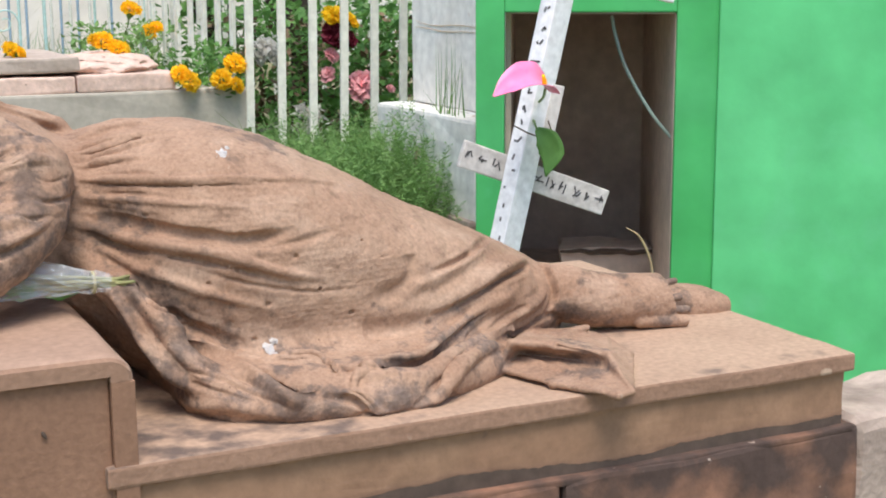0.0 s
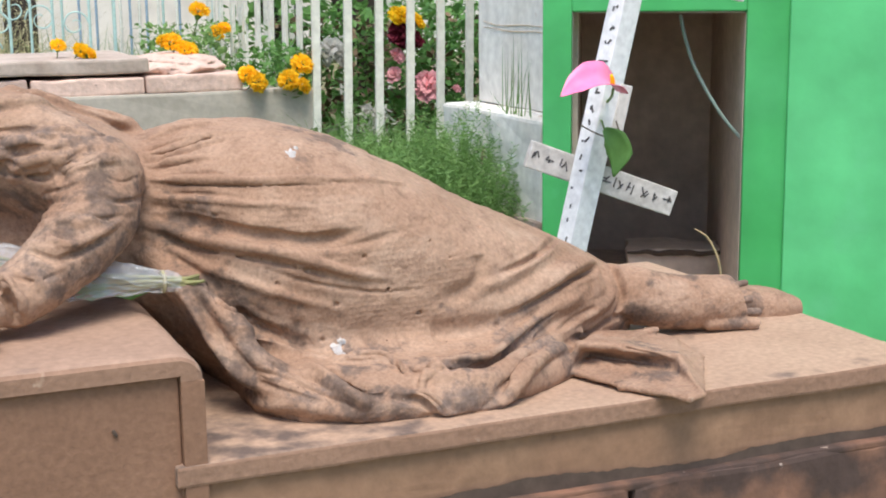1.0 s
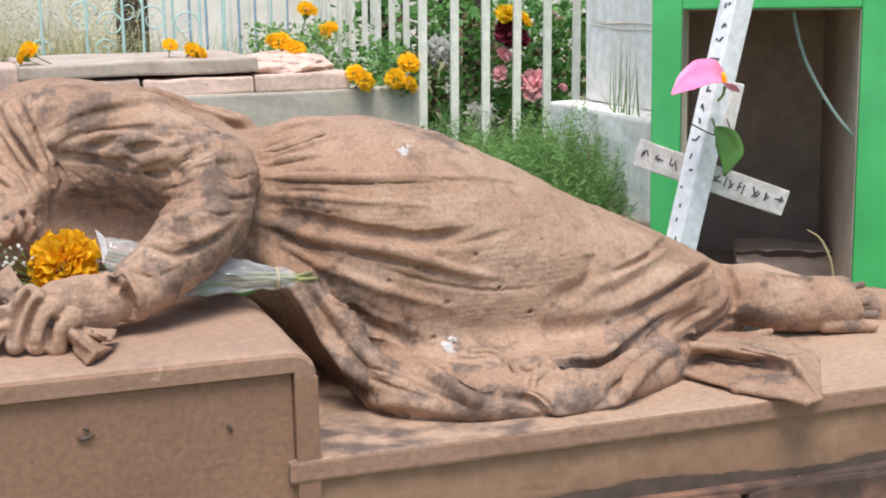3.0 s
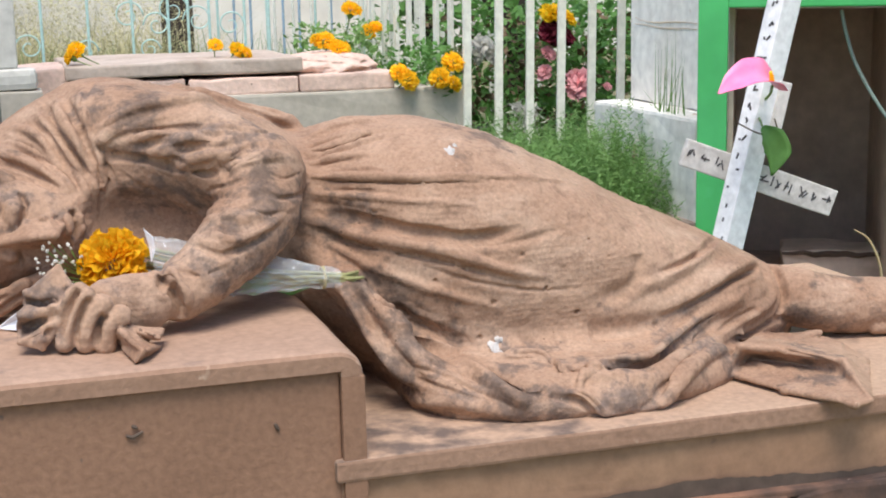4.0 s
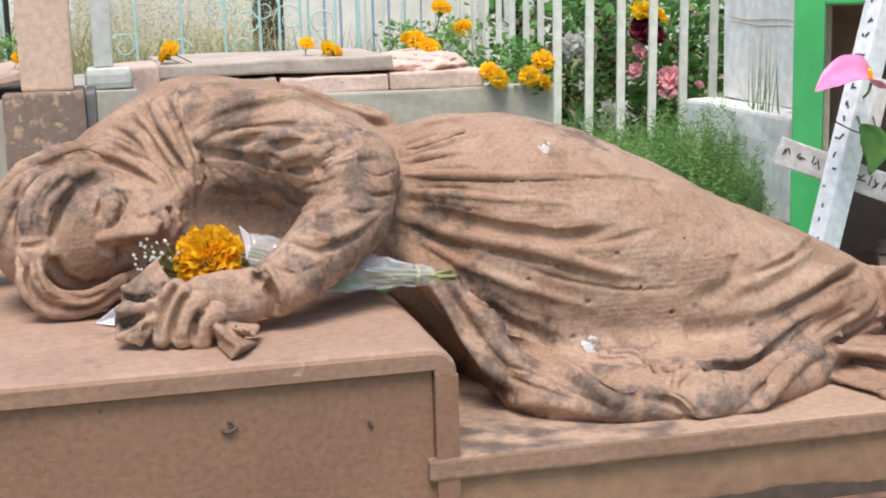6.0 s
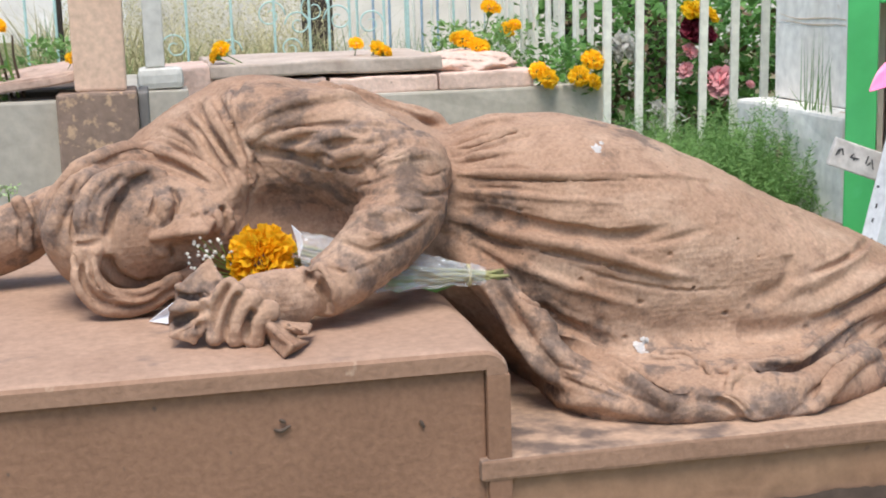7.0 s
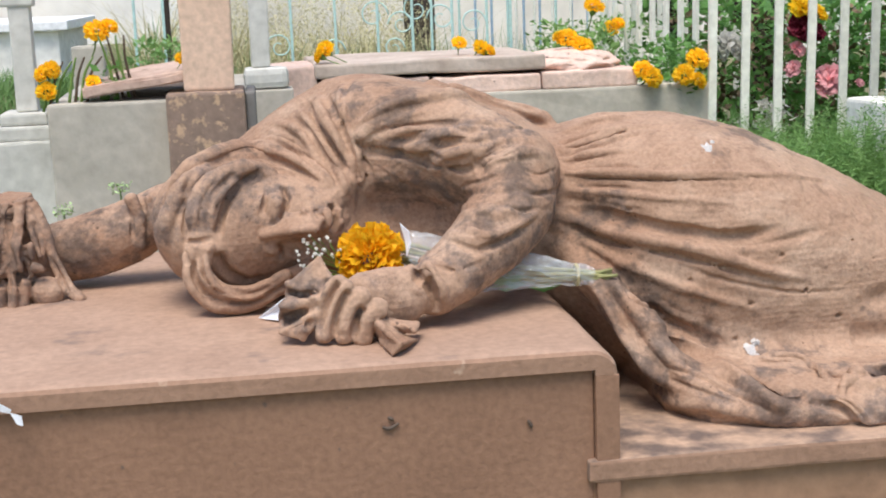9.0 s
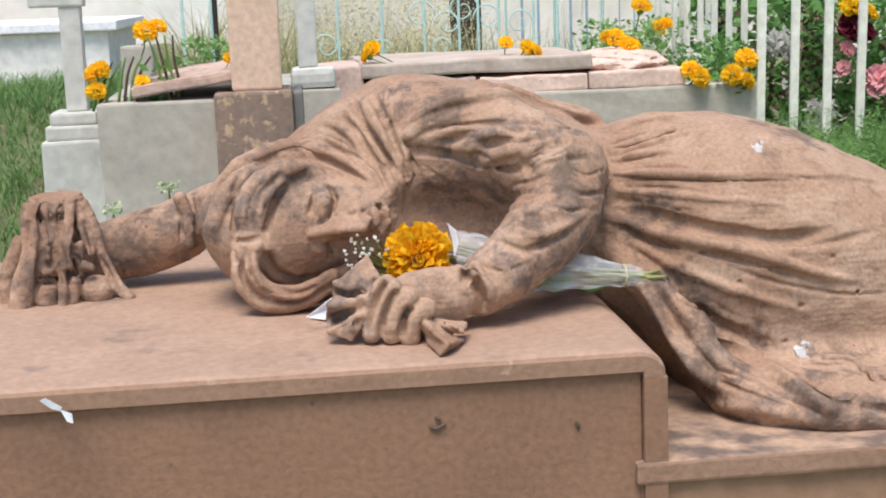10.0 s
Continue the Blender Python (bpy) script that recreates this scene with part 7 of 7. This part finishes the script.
# ---- fences ----
def white_fence():
    f = thing("white_rail_fence", "white painted iron grave fence with flat bars", "fence")
    for x in (0.998, 1.098, 1.200, 1.298, 1.402, 1.500):
        lean = noise.noise((x * 9, 0, 0)) * 0.012
        bm = box((-0.0125, -0.006, 0.40), (0.0125, 0.006, 1.75), 0.002)
        part("bar", bm, M_FENCE, f, m=Matrix.Translation((x - 0.023, 2.60, 0)) @ pose(0, 0, 0, 0, 0.8 + 40 * lean, 0))
    for i in range(9):
        y = 2.66 + 0.105 * i
        x = 0.995 - 0.014 * i
        bm = box((-0.006, -0.0125, 0.40), (0.006, 0.0125, 1.75), 0.002)
        part("bar", bm, M_FENCE, f, m=Matrix.Translation((x, y, 0)) @ pose(0, 0, 0, 0, 0.6, 8))
    part("rail", box((0.98, 2.608, 0.56), (1.51, 2.622, 0.585), 0.002), M_FENCE, f)
    part("rail", box((0.98, 2.608, 1.66), (1.51, 2.622, 1.685), 0.002), M_FENCE, f)
    for i in range(9):
        bm = box((-0.010, -0.004, 0.45), (0.010, 0.004, 1.75), 0.002)
        part("bar", bm, M_FENCE, f, m=Matrix.Translation((1.02 + 0.095 * i, 3.55, 0)))


white_fence()


def teal_fence():
    f = thing("scroll_fence", "pale teal wrought iron grave fence with scrolls", "fence", (0, 3.7, 0))
    for x in (-0.74, -0.64, -0.195, -0.038, 0.114, 0.24, 0.31, 0.385, 0.512, 0.60):
        part("bar", tube([(x, 0, 0.4), (x, 0, 1.1), (x, 0, 1.8)], [0.005], 8, 1), M_TEAL, f)
    part("rail", tube([(-0.3, 0.01, 0.84), (0.65, 0.01, 0.82)], [0.006], 8, 1), M_TEAL, f)
    for cx, cz, r, s in ((0.10, 1.02, 0.055, 1), (0.20, 0.985, 0.05, -1), (0.255, 1.035, 0.06, 1), (0.345, 1.0, 0.055, -1), (-0.05, 0.90, 0.045, 1), (-0.24, 0.92, 0.05, -1), (0.46, 0.98, 0.05, 1), (0.17, 0.90, 0.04, 1)):
        pts = [(cx + s * r * (1 - 0.055 * k) * math.cos(k * 0.6), 0.0, cz + r * (1 - 0.055 * k) * math.sin(k * 0.6)) for k in range(15)]
        part("scroll", tube(pts, [0.003, 0.0028, 0.002], 6, 2), M_TEAL, f, smooth=True)
    g = thing("thin_rail_fence", "thin white iron grave fence beyond the low tomb", "fence", (0, 3.85, 0))
    for x in (0.72, 0.79, 0.86, 0.93, 1.0, 0.65):
        part("bar", tube([(x, 0, 0.4), (x, 0, 1.1), (x, 0, 1.8)], [0.0055], 8, 1), M_FENCE, g)
    part("rail", tube([(0.62, 0.01, 0.62), (1.02, 0.01, 0.62)], [0.006], 8, 1), M_FENCE, g)
    h = thing("blue_rail_fence", "thin faded blue iron fence far behind", "fence", (0, 4.6, 0))
    for i in range(10):
        x = 0.55 + 0.07 * i
        part("bar", tube([(x, 0, 0.4), (x, 0, 1.1), (x, 0, 1.8)], [0.0055], 6, 1), M_BLUE if i % 3 else M_TEAL, h)
    d = thing("iron_gate_post", "dark iron post among the far graves", "post", (-0.64, 3.9, 0))
    part("post", tube([(0, 0, 0.4), (0, 0, 1.8)], [0.014, 0.014], 8, 1), M_DARK, d)
    for x, y, w in ((0.46, 5.2, 0.07),):
        tagged(part("dark_gravestone", box((x - w, y, 0.3), (x + w, y + 0.12, 1.6), 0.02, 0.01, 3), M_DARK), "dark weathered gravestone in the distance", "gravestone")


teal_fence()
for x, y, r in ((1.40, 3.30, 0.045), (1.30, 3.9, 0.05)):
    pts = [(x, y, 0.4), (x + 0.02, y, 0.8), (x - 0.01, y, 1.2), (x + 0.04, y, 1.9)]
    tr = thing("shrub_trunk", "dark bare tree trunk behind the fence", "tree")
    part("trunk", tube(pts, [r * 1.2, r, r * 0.8], 12, 5), M_DARK, tr, smooth=True)
    part("limb", tube([pts[1], (x - 0.12, y - 0.05, 1.05), (x - 0.22, y, 1.4)], [r * 0.5, r * 0.35, r * 0.2], 8, 4), M_DARK, tr, smooth=True)


# ---- grass, weeds and leaves ----
def tuft_field(name, label, mat, count, where, height, width, lean, seed, seg=3, kind="stuff", category="grass"):
    """Single curved blades scattered by where(rng) -> (x, y, density)."""
    rng = random.Random(seed)
    verts, faces = [], []
    for _ in range(count):
        x, y, k = where(rng)
        z = ground_z(x, y) - 0.01
        h = height * rng.uniform(0.5, 1.15) * k
        w = width * rng.uniform(0.6, 1.3)
        a, l = rng.uniform(0, 6.28), lean * rng.uniform(0.2, 1.2) * h
        c, s = math.cos(a), math.sin(a)
        n = len(verts)
        for i in range(seg + 1):
            u = i / seg
            px, py, pz = x + c * l * u * u, y + s * l * u * u, z + h * (u - 0.18 * u * u * lean)
            ww = w * (1 - u ** 1.5) * 0.5 + 0.0003
            verts += [(px - s * ww, py + c * ww, pz), (px + s * ww, py - c * ww, pz)]
        for i in range(seg):
            faces.append((n + 2 * i, n + 2 * i + 1, n + 2 * i + 3, n + 2 * i + 2))
    return mesh_thing(name, verts, faces, mat, label, category, kind)


def feather_field(name, label, mat, stalks, where, height, leaf, seed, category="weed"):
    """Stalks with many fine leaflets set all along them."""
    rng = random.Random(seed)
    verts, faces = [], []
    for _ in range(stalks):
        x, y, k = where(rng)
        z = ground_z(x, y) - 0.01
        h = height * rng.uniform(0.55, 1.1) * k
        a, l = rng.uniform(0, 6.28), rng.uniform(0.0, 0.45) * h
        dx, dy = math.cos(a) * l, math.sin(a) * l
        n = len(verts)
        verts += [(x - 0.001, y, z), (x + 0.001, y, z), (x + dx + 0.0004, y + dy, z + h), (x + dx - 0.0004, y + dy, z + h)]
        faces.append((n, n + 1, n + 2, n + 3))
        for i in range(int(30 + 34 * k)):
            u = rng.uniform(0.15, 1.0)
            b, e = rng.uniform(0, 6.28), rng.uniform(-0.1, 0.9)
            q = Vector((x + dx * u, y + dy * u, z + h * u))
            way = Vector((math.cos(b) * math.cos(e), math.sin(b) * math.cos(e), math.sin(e)))
            side = way.cross(Vector((rng.uniform(-1, 1), rng.uniform(-1, 1), rng.uniform(-1, 1)))).normalized()
            ln, w = leaf * rng.uniform(0.5, 1.3) * (1.1 - 0.5 * u), leaf * 0.05
            n = len(verts)
            verts += [q, q + way * ln * 0.5 + side * w, q + way * ln, q + way * ln * 0.5 - side * w]
            faces.append((n, n + 1, n + 2, n + 3))
    return mesh_thing(name, [tuple(v) for v in verts], faces, mat, label, category, "stuff")


def leaf_clump(name, label, mat, count, lo, hi, size, seed, category="shrub", keep=None):
    """A loose shrub: single pointed leaves at uneven density."""
    rng = random.Random(seed)
    verts, faces = [], []
    while len(faces) < count * 2:
        q = Vector([rng.uniform(a, b) for a, b in zip(lo, hi)])
        if noise.noise(q * 7 + Vector((seed, 0, 0))) < -0.12:
            continue
        way = Vector((rng.uniform(-1, 1), rng.uniform(-1, 1), rng.uniform(-0.7, 0.7))).normalized()
        side = way.cross(Vector((rng.uniform(-1, 1), rng.uniform(-1, 1), 1))).normalized()
        up = way.cross(side)
        ln = size * rng.uniform(0.5, 1.3)
        n = len(verts)
        verts += [q, q + way * ln * 0.45 + side * ln * 0.28 + up * ln * 0.06, q + way * ln - up * ln * 0.1, q + way * ln * 0.45 - side * ln * 0.28 + up * ln * 0.06, q + way * ln * 0.5]
        faces += [(n, n + 1, n + 2, n + 4), (n, n + 4, n + 2, n + 3)]
    return mesh_thing(name, [tuple(v) for v in verts], faces, mat, label, category, "stuff")


def in_box(x0, x1, y0, y1, fade=None):
    def pick(rng):
        for _ in range(40):
            x, y = rng.uniform(x0, x1), rng.uniform(y0, y1)
            k = 0.75 + 0.5 * noise.noise((x * 4, y * 4, 1.0))
            if not fade or rng.random() < fade(x, y):
                return x, y, k
        return x, y, k
    return pick


def in_mound(cx, cy, rx, ry):
    def pick(rng):
        a, r = rng.uniform(0, 6.28), math.sqrt(rng.random())
        return cx + rx * r * math.cos(a), cy + ry * r * math.sin(a), (1.08 - 0.55 * r * r) * (0.9 + 0.3 * noise.noise((a * 2, r * 3, 0)))
    return pick


feather_field("feathery_weeds", "dense bright green feathery weeds behind the statue", M_FEATHER, 900, in_mound(1.13, 2.02, 0.34, 0.36), 0.30, 0.030, 11)
feather_field("feathery_weeds", "bright green feathery weeds at the fence foot", M_FEATHER, 420, in_box(0.85, 1.75, 2.30, 2.58), 0.27, 0.026, 12)
feather_field("feathery_weeds", "bright green feathery weeds between the tombs", M_FEATHER, 260, in_box(0.75, 1.28, 1.25, 1.75), 0.10, 0.020, 13)
tuft_field("grass", "green grass along the fence", M_GRASS, 1500, in_box(0.75, 1.6, 2.2, 2.75), 0.30, 0.006, 0.8, 14)
tuft_field("grass", "green grass round the graves", M_GRASS, 22000, in_box(-1.9, -0.6, 0.75, 3.4), 0.10, 0.0034, 1.0, 15)
tuft_field("dry_grass", "short dry straw at the tomb foot", M_DRY, 900, in_box(-0.95, -0.5, 1.05, 1.5), 0.10, 0.004, 1.0, 16)
tuft_field("grass", "sparse grass between the tombs", M_GRASS, 2500, in_box(-0.5, 1.3, 0.8, 2.55), 0.10, 0.005, 0.9, 17)
tuft_field("weeds", "green weeds behind the low tomb", M_GRASS, 5000, in_box(-0.75, 1.1, 3.5, 5.2), 0.46, 0.007, 0.7, 18, category="weed")
tuft_field("dry_grass", "tall pale dry grass among the far graves", M_DRY, 5200, in_box(-0.75, 0.45, 4.0, 5.8), 0.62, 0.006, 0.9, 19)
leaf_clump("dry_seed_heads", "pale dry seed heads among the far graves", M_DRY, 11000, (-0.65, 4.0, 0.75), (0.40, 5.4, 1.16), 0.012, 20, "dry grass")
leaf_clump("shrub", "dark leafy shrub behind the white rails", M_LEAF, 3000, (1.02, 2.74, 0.55), (1.75, 3.3, 1.05), 0.042, 22)
leaf_clump("dry_shrub", "brown withered leaves behind the white rails", M_WITHER, 1500, (1.02, 2.76, 0.5), (1.75, 3.3, 1.0), 0.035, 32)
leaf_clump("sage_plant", "pale woolly plant at the fence foot", M_WHITEPET, 160, (1.16, 2.64, 0.64), (1.24, 2.72, 0.74), 0.03, 33, "plant")
leaf_clump("shrub", "leafy weeds beside the concrete tomb", M_LEAF, 700, (0.80, 2.60, 0.78), (0.98, 2.95, 0.93), 0.028, 23)
leaf_clump("shrub", "green weeds by the white rails", M_FEATHER, 1500, (0.62, 3.1, 0.60), (0.98, 3.5, 0.99), 0.03, 24)
leaf_clump("shrub", "dark bushes behind the far graves", M_LEAF, 2500, (1.1, 3.6, 0.6), (2.0, 4.2, 1.5), 0.06, 25)
leaf_clump("shrub", "wilted stems with leaves beside the tomb", M_LEAF, 90, (-0.72, 1.52, 0.92), (-0.62, 1.62, 0.985), 0.022, 26)
leaf_clump("shrub", "green sprigs beside the far white tomb", M_FEATHER, 500, (-0.72, 3.1, 0.7), (-0.55, 3.4, 0.98), 0.03, 27)
for x, y, z, lx, lz, n in ((-0.725, 1.54, 0.918, 0.02, 0.09, 4), (-0.63, 1.56, 0.918, -0.03, 0.13, 4), (-0.78, 1.56, 0.9, 0.03, 0.10, 3)):
    bunch = thing("dried_flower_bunch", "dried flower stems standing by the tomb", "dried flowers")
    for i in range(n):
        part("stem", tube([(x + i * 0.012, y, z), (x + lx * 0.5 + i * 0.012, y, z + lz * 0.6), (x + lx + i * 0.017, y, z + lz)], [0.0035, 0.003, 0.002], 6, 4), M_TWIG if i % 2 else M_STEM, bunch, smooth=True)
rng = random.Random(31)
verts, faces = [], []
for i in range(18):
    x, y, z = 1.33 + rng.uniform(-0.02, 0.02), 1.93 + rng.gauss(0, 0.045), 0.770
    h, l, a = rng.uniform(0.06, 0.22), rng.uniform(0.0, 0.05), rng.uniform(0, 6.28)
    n = len(verts)
    for u in (0, 0.5, 1):
        w = 0.0016 * (1.05 - u)
        verts += [(x + math.cos(a) * l * u - w, y + math.sin(a) * l * u, z + h * u), (x + math.cos(a) * l * u + w, y + math.sin(a) * l * u, z + h * u)]
    faces += [(n, n + 1, n + 3, n + 2), (n + 2, n + 3, n + 5, n + 4)]
mesh_thing("ledge_grass", verts, faces, M_GRASS, "thin green grass growing on the white ledge", "grass", "stuff")
leaf_clump("weed_tip", "pale green weed tip behind the stone arm", M_SPRIG, 90, (-0.694, 0.940, 0.777), (-0.662, 0.960, 0.795), 0.007, 41, "weed")
tagged(part("weed_stalk", tube([(-0.668, 0.950, 0.44), (-0.678, 0.950, 0.785)], [0.002, 0.0015], 6, 2), M_STEM), "thin green weed stalk behind the stone arm", "weed")
leaf_clump("weed_tip", "pale green weed tip behind the stone arm", M_SPRIG, 90, (-0.601, 0.940, 0.810), (-0.569, 0.960, 0.828), 0.007, 42, "weed")
tagged(part("weed_stalk", tube([(-0.575, 0.950, 0.44), (-0.585, 0.950, 0.818)], [0.002, 0.0015], 6, 2), M_STEM), "thin green weed stalk behind the stone arm", "weed")
